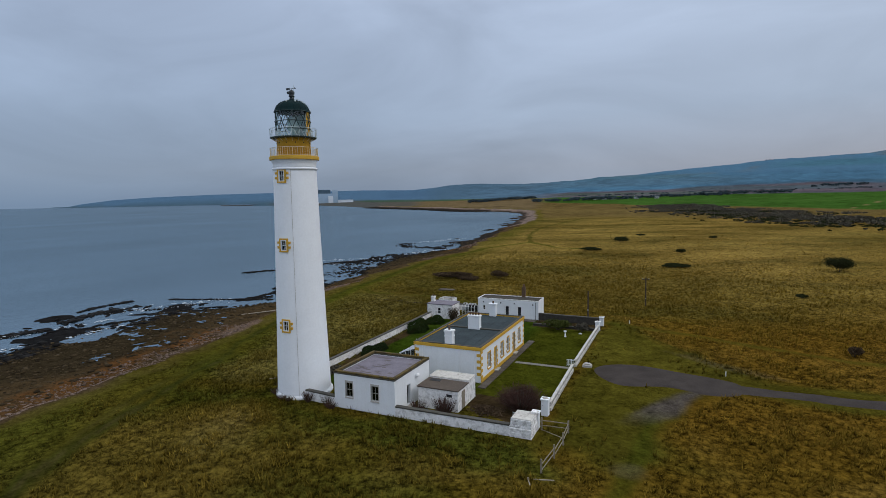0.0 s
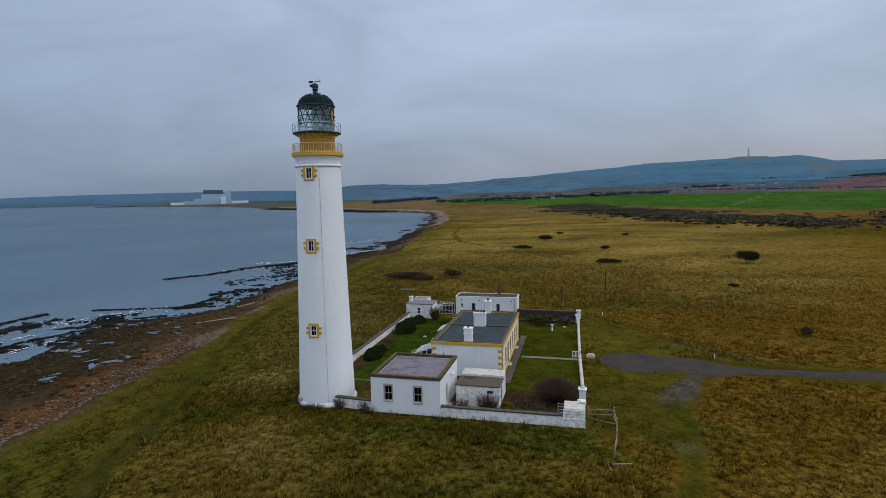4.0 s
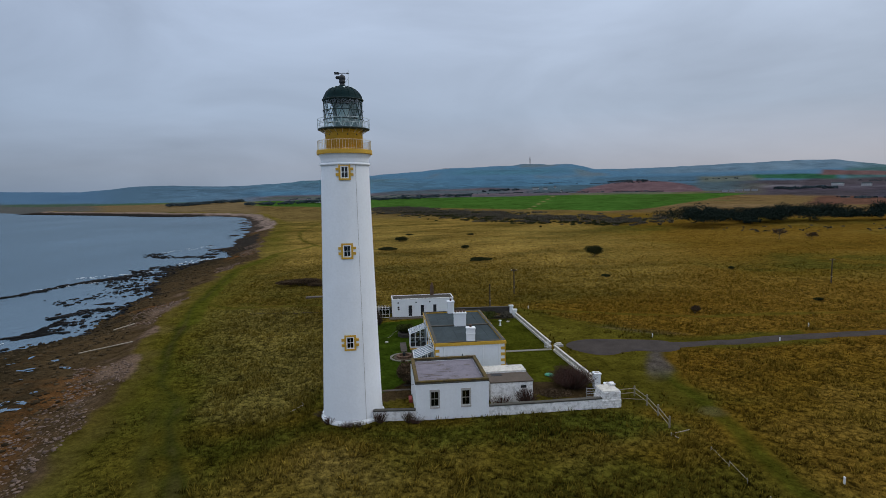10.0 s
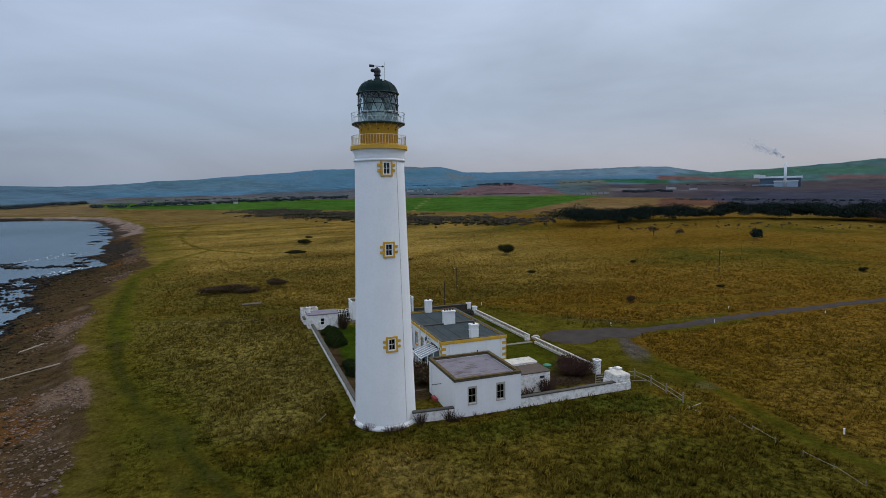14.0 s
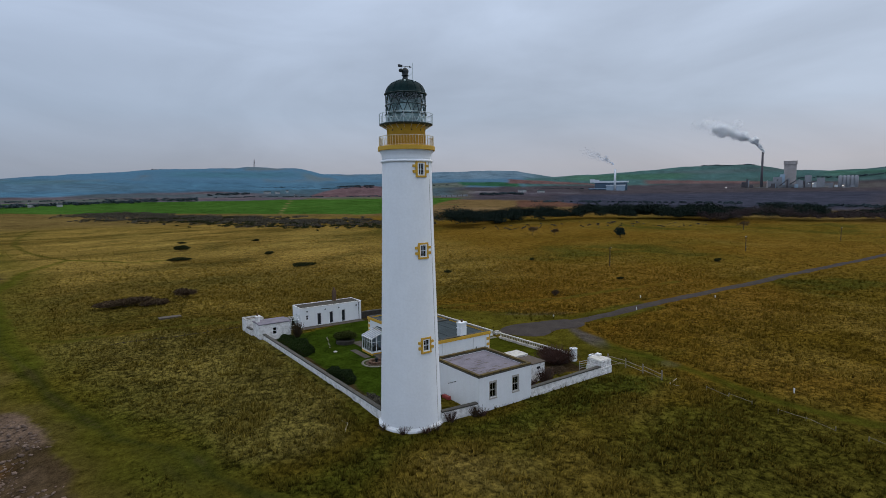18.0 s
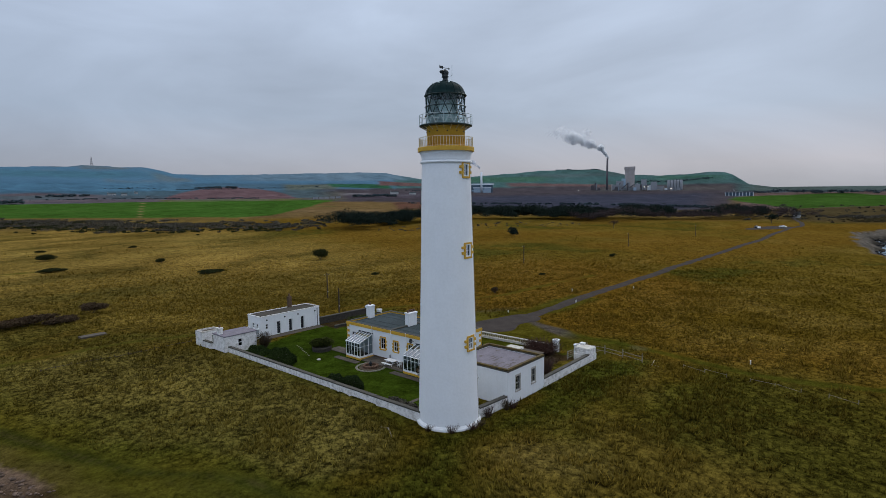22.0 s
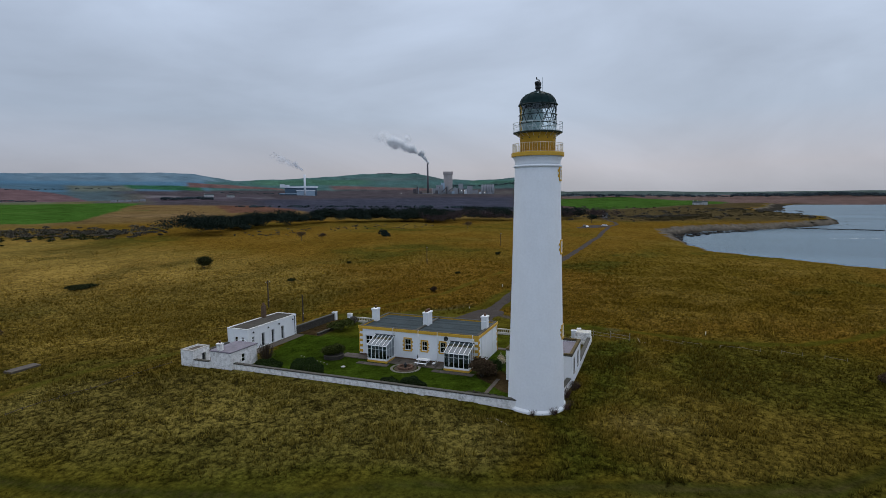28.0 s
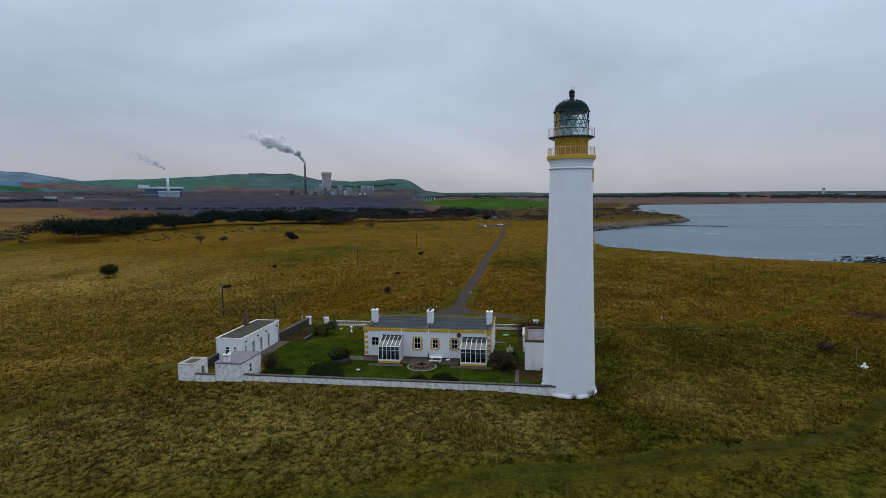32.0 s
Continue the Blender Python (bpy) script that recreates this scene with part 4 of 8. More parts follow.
def blob_sheet(name, outline, lift, material, label, category):
    """A flat patch inside an outline, laid on the ground."""
    pts = [Vector(p) for p in outline]
    n = len(pts)
    ring = []
    for k in range(n * 8):
        i, t = divmod(k, 8)
        t /= 8
        p0, p1, p2, p3 = (pts[(i + o - 1) % n] for o in range(4))
        ring.append(0.5 * (2 * p1 + (p2 - p0) * t + (2 * p0 - 5 * p1 + 4 * p2 - p3) * t * t + (3 * p1 - p0 - 3 * p2 + p3) * t**3))
    mid = sum(ring, Vector((0, 0))) / len(ring)
    steps = 8
    v = [(mid.x, mid.y)]
    for s in range(1, steps + 1):
        v += [tuple(mid.lerp(p, s / steps)) for p in ring]
    v = np.array(v)
    z = land(v[:, 0], v[:, 1]) + lift
    z[-len(ring):] -= lift + 0.05
    m = len(ring)
    tri = [(0, 1 + k, 1 + (k + 1) % m, 0) for k in range(m)]
    bm = bmesh.new()
    vs = [bm.verts.new((*p, q)) for p, q in zip(v, z)]
    for a in tri:
        bm.faces.new([vs[j] for j in a[:3]])
    for s in range(steps - 1):
        for k in range(m):
            a, b2 = 1 + s * m + k, 1 + s * m + (k + 1) % m
            bm.faces.new((vs[a], vs[a + m], vs[b2 + m], vs[b2]))
    return tagged(new(name, mesh_of(name, bm, material, True)), label, category, kind="structure")


blob_sheet("road_turning_place", YARD, 0.12, ROAD_MAT, "oval gravel turning place at the end of the road", "road")


# ---- the lighthouse ----
lighthouse = thing("lighthouse", (CX, CY, G), "tall white tapering lighthouse tower with ochre gallery and dark green dome", "lighthouse")
AX = (CX, CY)


def tower_r(z):
    return float(np.interp(z, [0.6, 9.3, 18.7, 26.7, 27.6], [3.20, 2.93, 2.68, 2.49, 2.47]))


WINDOW_AZ, HALF_AZ, WINDOW_Z = -88.0, 8.2, (9.30, 18.75, 26.72)


def pierced_shaft():
    """The shaft, with the three window openings left out of it."""
    zs = sorted({*np.linspace(0.2, 27.45, 34).tolist(), *(z + s for z in WINDOW_Z for s in (-0.62, 0.62))})
    azs = sorted({*(k * 3.75 for k in range(96)), (WINDOW_AZ - HALF_AZ) % 360, (WINDOW_AZ + HALF_AZ) % 360})
    bm = bmesh.new()
    rows = [[bm.verts.new((CX + tower_r(z) * math.cos(radians(a)), CY + tower_r(z) * math.sin(radians(a)), z)) for a in azs] for z in zs]
    n = len(azs)
    for z0, z1, lo, hi in zip(zs, zs[1:], rows, rows[1:]):
        for k in range(n):
            mid = ((azs[k] + azs[(k + 1) % n] + (360 if k == n - 1 else 0)) / 2 - WINDOW_AZ + 180) % 360 - 180
            if abs(mid) < HALF_AZ and any(abs((z0 + z1) / 2 - w) < 0.62 for w in WINDOW_Z):
                continue
            bm.faces.new((lo[k], lo[(k + 1) % n], hi[(k + 1) % n], hi[k]))
    return bm


part("shaft", pierced_shaft(), TOWER_WHITE, lighthouse, "smooth white painted shaft", True)
part("plinth", lathe([(3.42, 0.0), (3.42, 0.78), (3.38, 0.86), (3.28, 0.90), (3.27, 0.98), (3.20, 1.02), (3.1, 1.02)], AX, 96), WHITE, lighthouse, "", True)
part("string_course", lathe([(2.40, 27.42), (2.60, 27.45), (2.62, 27.60), (2.56, 27.68), (2.4, 27.68)], AX, 96), TOWER_WHITE, lighthouse, "", True)
part("corbel", lathe([(2.46, 27.6), (2.47, 27.9), (2.53, 28.25), (2.66, 28.5), (2.70, 28.62), (2.3, 28.62)], AX, 96), TOWER_WHITE, lighthouse, "flared white corbel", True)
part("gallery", lathe([(2.3, 28.60), (2.84, 28.60), (2.86, 28.62), (2.86, 28.99), (2.84, 29.02), (1.8, 29.04)], AX, 96), OCHRE, lighthouse, "ochre painted gallery rim")
drum = part("drum", lathe([(1.92, 29.0), (1.92, 30.95), (1.97, 31.0), (1.97, 31.12), (1.7, 31.14)], AX, 64), OCHRE, lighthouse, "ochre lantern drum", True)
for k in range(12):
    a = radians(15 + 30 * k)
    p = Vector((CX + 1.91 * math.cos(a), CY + 1.91 * math.sin(a), 30.55))
    q = p + Vector((math.cos(a), math.sin(a), 0)) * 0.05
    part("vent", bar(p, q, 0.07, 8), BLACK_IRON, drum)


def railing(name, r, z0, z1, posts, material, rails, thick=0.014):
    """A round gallery railing: hoops on thin posts."""
    top = part(name, bm_ring(bmesh.new(), r, z1, 0.026, AX, 72), material, lighthouse)
    for z in rails:
        part("rail", bm_ring(bmesh.new(), r, z, 0.016, AX, 72), material, top)
    for k in range(posts):
        a = 2 * math.pi * k / posts
        x, y = CX + r * math.cos(a), CY + r * math.sin(a)
        part("baluster", bar((x, y, z0), (x, y, z1), thick, 4), material, top)


railing("lower_railing", 2.72, 29.0, 29.98, 60, CREAM_IRON, (29.1,), 0.022)
part("upper_gallery", lathe([(1.8, 31.08), (2.55, 31.10), (2.66, 31.14), (2.66, 31.24), (1.8, 31.26)], AX, 72), GREEN_IRON, lighthouse, "thin iron walkway", True)
for k in range(20):
    a = 2 * math.pi * k / 20
    c, s = math.cos(a), math.sin(a)
    part("bracket", bar((CX + 1.93 * c, CY + 1.93 * s, 30.75), (CX + 2.5 * c, CY + 2.5 * s, 31.1), 0.035, 4), CREAM_IRON, lighthouse)
railing("upper_railing", 2.66, 31.2, 32.2, 20, GREY_IRON, (31.7,), 0.022)

# lantern: lattice of slanting bars, hoops, glass, and a blank landward panel that is ochre outside and grey within
for z, r, th in ((31.3, 1.98, 0.05), (32.15, 2.05, 0.05), (33.05, 2.05, 0.045), (34.15, 2.08, 0.06)):
    part("hoop", bm_ring(bmesh.new(), r, z, th, AX, 64), GREEN_IRON, lighthouse)
for side in (1, -1):
    for k in range(14):
        pts = []
        for s in range(7):
            a = radians(360 / 14 * k + side * s / 6 * 360 / 14)
            pts.append((CX + 1.97 * math.cos(a), CY + 1.97 * math.sin(a), 32.15 + s / 6 * 2.0))
        bm = bmesh.new()
        for p, q in zip(pts, pts[1:]):
            bm_bar(bm, p, q, 0.042, 4)
        part("glazing_bar", bm, GREEN_IRON, lighthouse)
    for k in range(14):
        a, a2 = radians(360 / 14 * k), radians(360 / 14 * (k + side * 0.5))
        part("zigzag_bar", bar((CX + 1.99 * math.cos(a), CY + 1.99 * math.sin(a), 32.12), (CX + 1.99 * math.cos(a2), CY + 1.99 * math.sin(a2), 31.3), 0.04, 4), GREY_IRON, lighthouse)
part("lantern_glass", lathe([(1.93, 31.25), (1.93, 34.15)], AX, 64, 128, 360, caps=False), LANTERN_GLASS, lighthouse, "clear lantern panes", True).visible_shadow = False
part("blank_panel", lathe([(1.93, 31.25), (1.93, 34.15)], AX, 36, 0, 128, caps=False), OCHRE, lighthouse, "ochre blank panel", True)
part("panel_lining", lathe([(1.88, 31.25), (1.88, 34.15)], AX, 36, 0, 128, caps=False), CURTAIN, lighthouse, "grey lining", True)
part("lamp_floor", lathe([(0.01, 31.28), (1.9, 31.28), (1.9, 31.32), (0.01, 31.32)], AX, 48, caps=False), GREY_IRON, lighthouse)
part("lens", lathe([(0.25, 31.3), (0.25, 32.0), (0.55, 32.05), (0.62, 32.5), (0.62, 33.2), (0.45, 33.6), (0.2, 33.75)], AX, 24), CURTAIN, lighthouse, "shrouded grey lens", True)
DOME = [(2.04, 34.10), (2.10, 34.16), (2.10, 34.24), (2.00, 34.30), (1.94, 34.52), (1.76, 34.86), (1.46, 35.16), (1.08, 35.38), (0.68, 35.52), (0.38, 35.58), (0.36, 35.64)]
dome = part("dome", lathe(DOME, AX, 64), DARK_GREEN, lighthouse, "dark green ribbed dome", True)
for k in range(16):
    a = 2 * math.pi * k / 16
    bm = bmesh.new()
    prof = [(r + 0.01, z + 0.01) for r, z in DOME[3:9]]
    for (r0, z0), (r1, z1) in zip(prof, prof[1:]):
        bm_bar(bm, (CX + r0 * math.cos(a), CY + r0 * math.sin(a), z0), (CX + r1 * math.cos(a), CY + r1 * math.sin(a), z1), 0.02, 4)
    part("rib", bm, DARK_GREEN, dome)
    p = Vector((CX + 1.28 * math.cos(a + 0.2), CY + 1.28 * math.sin(a + 0.2), 35.25))
    if k % 2 == 0:
        part("dome_hatch", bar(p, p + Vector((0.3 * math.cos(a + 0.2), 0.3 * math.sin(a + 0.2), 0.35)).normalized() * 0.10, 0.10, 8), GREY_IRON, dome)
part("ventilator", lathe([(0.40, 35.58), (0.27, 35.70), (0.24, 35.92), (0.34, 35.98), (0.34, 36.08), (0.28, 36.13), (0.34, 36.28), (0.36, 36.45), (0.28, 36.64), (0.10, 36.74), (0.03, 36.82)], AX, 24), BLACK_IRON, lighthouse, "black ball ventilator", True)
vane = part("wind_vane", bar((CX + 0.55, CY - 0.05, 36.90), (CX - 0.75, CY + 0.07, 36.90), 0.03, 5), BLACK_IRON, lighthouse, "black arrow wind vane")
part("arrow_tail", box(CX - 0.78, CX - 0.28, CY + 0.02, CY + 0.06, 36.78, 37.02), BLACK_IRON, vane)
bm = bmesh.new()
for p in ((CX + 0.75, CY - 0.06, 36.9), (CX + 0.50, CY - 0.04, 37.0), (CX + 0.50, CY - 0.04, 36.8)):
    bm.verts.new(p)
bm.faces.new(bm.verts)
ret = bmesh.ops.extrude_face_region(bm, geom=list(bm.faces))
bmesh.ops.translate(bm, verts=[v for v in ret["geom"] if isinstance(v, bmesh.types.BMVert)], vec=(0, 0.04, 0))
part("arrow_head", bm, BLACK_IRON, vane)
part("cowl", lathe([(0.02, 36.30), (0.2, 36.34), (0.26, 36.5), (0.16, 36.62)], (CX - 0.42, CY + 0.04), 12), BLACK_IRON, lighthouse)
part("lightning_rod", bar((CX + 0.66, CY - 0.35, 35.4), (CX + 0.66, CY - 0.35, 37.25), 0.022, 5), GREY_IRON, lighthouse, "thin lightning rod")
part("rod_stay", bar((CX + 0.66, CY - 0.35, 36.3), (CX + 0.2, CY - 0.12, 35.8), 0.018, 4), GREY_IRON, lighthouse)
# a curved ladder over the dome on the landward side
bm = bmesh.new()
prof = [(2.20, 34.2), (2.12, 34.7), (1.90, 35.1), (1.55, 35.40), (1.1, 35.60), (0.5, 35.75)]
for off in (-5, 5):
    a = radians(60 + off)
    for (r0, z0), (r1, z1) in zip(prof, prof[1:]):
        bm_bar(bm, (CX + r0 * math.cos(a), CY + r0 * math.sin(a), z0), (CX + r1 * math.cos(a), CY + r1 * math.sin(a), z1), 0.02, 4)
part("dome_ladder", bm, GREY_IRON, lighthouse)
part("conductor_strip", bar((CX + 3.2 * math.cos(radians(-62)), CY + 3.2 * math.sin(radians(-62)), 0.9), (CX + 2.49 * math.cos(radians(-62)), CY + 2.49 * math.sin(radians(-62)), 27.5), 0.018, 4), GREY_STONE, lighthouse)


def tower_window(z, az):
    """A sash window in a stepped ochre surround, set in the curved wall."""
    r = tower_r(z)
    a = radians(az)
    out, side = Vector((math.cos(a), math.sin(a), 0)), Vector((-math.sin(a), math.cos(a), 0))
    o = Vector((CX, CY, z)) + out * r
    m = Matrix((( side.x, out.x, 0, o.x), (side.y, out.y, 0, o.y), (0, 0, 1, o.z), (0, 0, 0, 1)))

    def local(x0, x1, d0, d1, z0, z1):
        bm = box(x0, x1, d0, d1, z0, z1)
        bm.transform(m)
        return bm

    win = part("window", local(-0.50, 0.50, -0.50, -0.40, -0.70, 0.70), DARK_ROOM, lighthouse, "small sash window in an ochre surround")
    for sgn in (-1, 1):
        for k, (z0, z1) in enumerate(((-0.62, -0.38), (-0.38, -0.10), (-0.10, 0.18), (0.18, 0.44), (0.44, 0.62))):
            w = 0.88 if k % 2 else 0.60
            part("quoin", local(*sorted((sgn * 0.36, sgn * w)), -0.32, 0.05, z0 + 0.004, z1 - 0.004), OCHRE, win)
    part("lintel", local(-0.58, 0.58, -0.3, 0.06, 0.62, 0.80), OCHRE, win)
    part("sill", local(-0.60, 0.60, -0.3, 0.10, -0.80, -0.62), OCHRE, win)
    for sgn in (-1, 1):
        part("sash", local(*sorted((sgn * 0.30, sgn * 0.40)), -0.12, 0.052, -0.62, 0.62), FRAME_WHITE, win)
    part("sash", local(-0.30, 0.30, -0.12, 0.048, 0.53, 0.62), FRAME_WHITE, win)
    part("sash", local(-0.30, 0.30, -0.12, 0.048, -0.62, -0.53), FRAME_WHITE, win)
    part("meeting_rail", local(-0.30, 0.30, -0.12, -0.03, -0.02, 0.025), FRAME_WHITE, win)
    part("glazing_bar", local(-0.014, 0.014, -0.11, -0.03, 0.025, 0.53), FRAME_WHITE, win)
    part("glazing_bar", local(-0.014, 0.014, -0.11, -0.03, -0.53, -0.02), FRAME_WHITE, win)
    part("pane", local(-0.30, 0.30, -0.098, -0.09, -0.53, 0.53), GLASS, win)


for z in WINDOW_Z:
    tower_window(z, WINDOW_AZ)


# ---- walls with openings ----
def wall_with_holes(bm, axis, at, thick, a0, a1, z0, z1, holes):
    """A wall in the plane axis = at, of a thickness towards plus or minus, from a0 to a1 along, with rectangular holes (a, a, z, z)."""
    xs = sorted({a0, a1, *(h[0] for h in holes), *(h[1] for h in holes)})
    zs = sorted({z0, z1, *(h[2] for h in holes), *(h[3] for h in holes)})
    lo, hi = min(at, at + thick), max(at, at + thick)
    for p, q in zip(xs, xs[1:]):
        for s, t in zip(zs, zs[1:]):
            if any(h[0] <= p + 1e-6 and q <= h[1] + 1e-6 and h[2] <= s + 1e-6 and t <= h[3] + 1e-6 for h in holes):
                continue
            if axis == "x":
                bm_box(bm, lo, hi, p, q, s, t)
            else:
                bm_box(bm, p, q, lo, hi, s, t)
    bmesh.ops.remove_doubles(bm, verts=bm.verts, dist=0.0005)
    return bm


def facing(axis, at, out, a0, a1, z0, z1, d0, d1):
    """A box on a wall: along a0..a1, from d0 to d1 outwards."""
    p, q = at + out * d0, at + out * d1
    return box(p, q, a0, a1, z0, z1) if axis == "x" else box(a0, a1, p, q, z0, z1)


def sash_window(parent, axis, at, out, a0, a1, z0, z1, surround=None, margin=0.16, bars=1, label="white sash window", joinery=None):
    """A sash window in a wall: dark room, glass, white frame, and a stone or stepped surround."""
    win = part("window", facing(axis, at, out, a0, a1, z0, z1, -0.55, -0.30), DARK_ROOM, parent, label)
    f = 0.07
    for n, b4 in (("frame", (a0, a0 + f, z0, z1)), ("frame", (a1 - f, a1, z0, z1)), ("frame", (a0 + f, a1 - f, z1 - f, z1)), ("frame", (a0 + f, a1 - f, z0, z0 + f))):
        part(n, facing(axis, at, out, *b4, -0.16, -0.06), joinery or FRAME_WHITE, win)
    zm = (z0 + z1) / 2
    part("meeting_rail", facing(axis, at, out, a0 + f, a1 - f, zm - 0.03, zm + 0.03, -0.16, -0.08), joinery or FRAME_WHITE, win)
    for k in range(1, bars + 1):
        am = a0 + (a1 - a0) * k / (bars + 1)
        part("glazing_bar", facing(axis, at, out, am - 0.015, am + 0.015, z0 + f, zm - 0.03, -0.15, -0.09), joinery or FRAME_WHITE, win)
        part("glazing_bar", facing(axis, at, out, am - 0.015, am + 0.015, zm + 0.03, z1 - f, -0.15, -0.09), joinery or FRAME_WHITE, win)
    part("pane", facing(axis, at, out, a0 + f, a1 - f, z0 + f, z1 - f, -0.125, -0.12), GLASS, win)
    if surround:
        part("sill", facing(axis, at, out, a0 - margin, a1 + margin, z0 - 0.16, z0 - 0.002, -0.2, 0.10), surround, win)
        part("lintel", facing(axis, at, out, a0 - margin, a1 + margin, z1 + 0.002, z1 + 0.20, -0.2, 0.03), surround, win)
        n = 6
        for lo, hi, sg in ((a0, a0, -1), (a1, a1, 1)):
            for k in range(n):
                w = margin + (0.16 if k % 2 == 0 and surround is OCHRE else 0.0)
                e0, e1 = sorted((lo, lo + sg * w))
                part("quoin", facing(axis, at, out, e0, e1, z0 + (z1 - z0) * k / n + 0.003, z0 + (z1 - z0) * (k + 1) / n - 0.003, -0.2, 0.028), surround, win)
    return win


def door_in(parent, axis, at, out, a0, a1, z0, z1, leaf, surround=None, margin=0.16, is_open=False, label="painted door"):
    """A plank door, or a dark open doorway, with its surround and step."""
    d = part("door", facing(axis, at, out, a0, a1, z0, z1, -0.55, -0.35 if is_open else -0.18), DARK_ROOM if is_open else leaf, parent, label)
    part("jamb", facing(axis, at, out, a0, a0 + 0.06, z0, z1, -0.16, -0.05), FRAME_WHITE, d)
    part("jamb", facing(axis, at, out, a1 - 0.06, a1, z0, z1, -0.16, -0.05), FRAME_WHITE, d)
    part("step", facing(axis, at, out, a0 - 0.2, a1 + 0.2, z0 - 0.2, z0 - 0.01, -0.1, 0.5), GREY_STONE, d)
    if surround:
        part("lintel", facing(axis, at, out, a0 - margin, a1 + margin, z1 + 0.002, z1 + 0.22, -0.2, 0.03), surround, d)
        for lo, sg in ((a0, -1), (a1, 1)):
            for k in range(8):
                w = margin + (0.16 if k % 2 == 0 else 0.0)
                e0, e1 = sorted((lo, lo + sg * w))
                part("quoin", facing(axis, at, out, e0, e1, z0 + (z1 - z0) * k / 8 + 0.003, z0 + (z1 - z0) * (k + 1) / 8 - 0.003, -0.2, 0.028), surround, d)
    return d


def shell(parent, x0, x1, y0, y1, z0, z1, material, holes, thick=0.4):
    """Four walls as parts; holes: side -> list of (a, a, z, z)."""
    for side, axis, at, th, a0, a1 in (("w", "x", x0, thick, y0 + thick, y1 - thick), ("e", "x", x1, -thick, y0 + thick, y1 - thick), ("s", "y", y0, thick, x0, x1), ("n", "y", y1, -thick, x0, x1)):
        part("wall", wall_with_holes(bmesh.new(), axis, at, th, a0, a1, z0, z1, holes.get(side, [])), material, parent)


def parapet(parent, x0, x1, y0, y1, z0, z1, over, wide, material, label=""):
    """A coping round a flat roof: four butted lengths."""
    part("coping", box(x0 - over, x1 + over, y0 - over, y0 + wide, z0, z1, 0.02), material, parent, label)
    part("coping", box(x0 - over, x1 + over, y1 - wide, y1 + over, z0, z1, 0.02), material, parent, label)
    part("coping", box(x0 - over, x0 + wide, y0 + wide, y1 - wide, z0, z1, 0.02), material, parent, label)
    part("coping", box(x1 - wide, x1 + over, y0 + wide, y1 - wide, z0, z1, 0.02), material, parent, label)


# ---- the keepers' house ----
HX0, HX1, HY0, HY1 = -32.75, -23.45, 61.6, 80.55
house = thing("keepers_house", (-28.1, 71, G), "single-storey white keepers' house with ochre quoins, cornice and flat lead roof", "house")
W_WIN = [(71.95, 72.95, 2.10, 3.75), (69.35, 70.2, 2.20, 3.60), (66.5, 67.35, 2.20, 3.70)]
N_WIN = (78.3, 79.45, 2.40, 3.70)
E_WIN = [(64.1, 65.1, 1.75, 3.7), (69.4, 70.4, 1.75, 3.7), (72.1, 73.0, 1.75, 3.75), (77.6, 78.5, 1.75, 3.75)]
E_DOOR = [(66.7, 67.65, 0.85, 3.65), (74.9, 75.8, 0.85, 3.65)]
shell(house, HX0, HX1, HY0, HY1, 0.3, 4.70, WHITE, {"w": W_WIN + [N_WIN], "e": E_WIN + E_DOOR})
for w in W_WIN:
    sash_window(house, "x", HX0, -1, *w, surround=OCHRE)
sash_window(house, "x", HX0, -1, *N_WIN)
for w in E_WIN:
    sash_window(house, "x", HX1, 1, *w, surround=OCHRE)
for d in E_DOOR:
    door_in(house, "x", HX1, 1, *d, OCHRE, surround=OCHRE, label="ochre painted door")
# ochre base course
part("base_course", box(HX0 - 0.05, HX0, HY0 - 0.05, HY1 + 0.05, 0.35, 0.9), BRICK_STACK, house, "brown stone base course")
part("base_course", box(HX1, HX1 + 0.05, HY0 - 0.05, HY1 + 0.05, 0.35, 1.08), OCHRE, house, "ochre base course")
# cornice and parapet
parapet(house, HX0, HX1, HY0, HY1, 4.70, 5.12, 0.12, 0.34, OCHRE, "ochre cornice")
parapet(house, HX0 - 0.05, HX1 + 0.05, HY0 - 0.05, HY1 + 0.05, 5.122, 5.18, 0.0, 0.44, COPING)
part("roof", box(HX0 + 0.34, HX1 - 0.34, HY0 + 0.34, HY1 - 0.34, 4.70, 4.93), LEAD, house, "dark grey lead flat roof")
part("roof_ridge", box(HX0 + 0.34, HX1 - 0.34, 71.05, 71.5, 4.93, 5.10, 0.03), COPING, house)
for x in (-31.0, -29.4, -26.6, -25.1):
    part("roof_seam", box(x, x + 0.05, HY0 + 0.36, 71.0, 4.931, 4.96), LEAD, house)
    part("roof_seam", box(x, x + 0.05, 71.55, HY1 - 0.36, 4.931, 4.96), LEAD, house)
# corner quoins: long and short blocks
for cx, sx in ((HX0, 1), (HX1, -1)):
    for cy, sy in ((HY0, 1), (HY1, -1)):
        for k in range(9):
            z0 = 1.09 + k * 0.40
            lx, ly = (0.58, 0.07) if k % 2 else (0.07, 0.58)
            xa, xb = sorted((cx - sx * 0.03, cx + sx * lx))
            ya, yb = sorted((cy - sy * 0.03, cy + sy * ly))
            part("quoin", box(xa, xb, ya, yb, z0 + 0.004, z0 + 0.396), OCHRE, house)


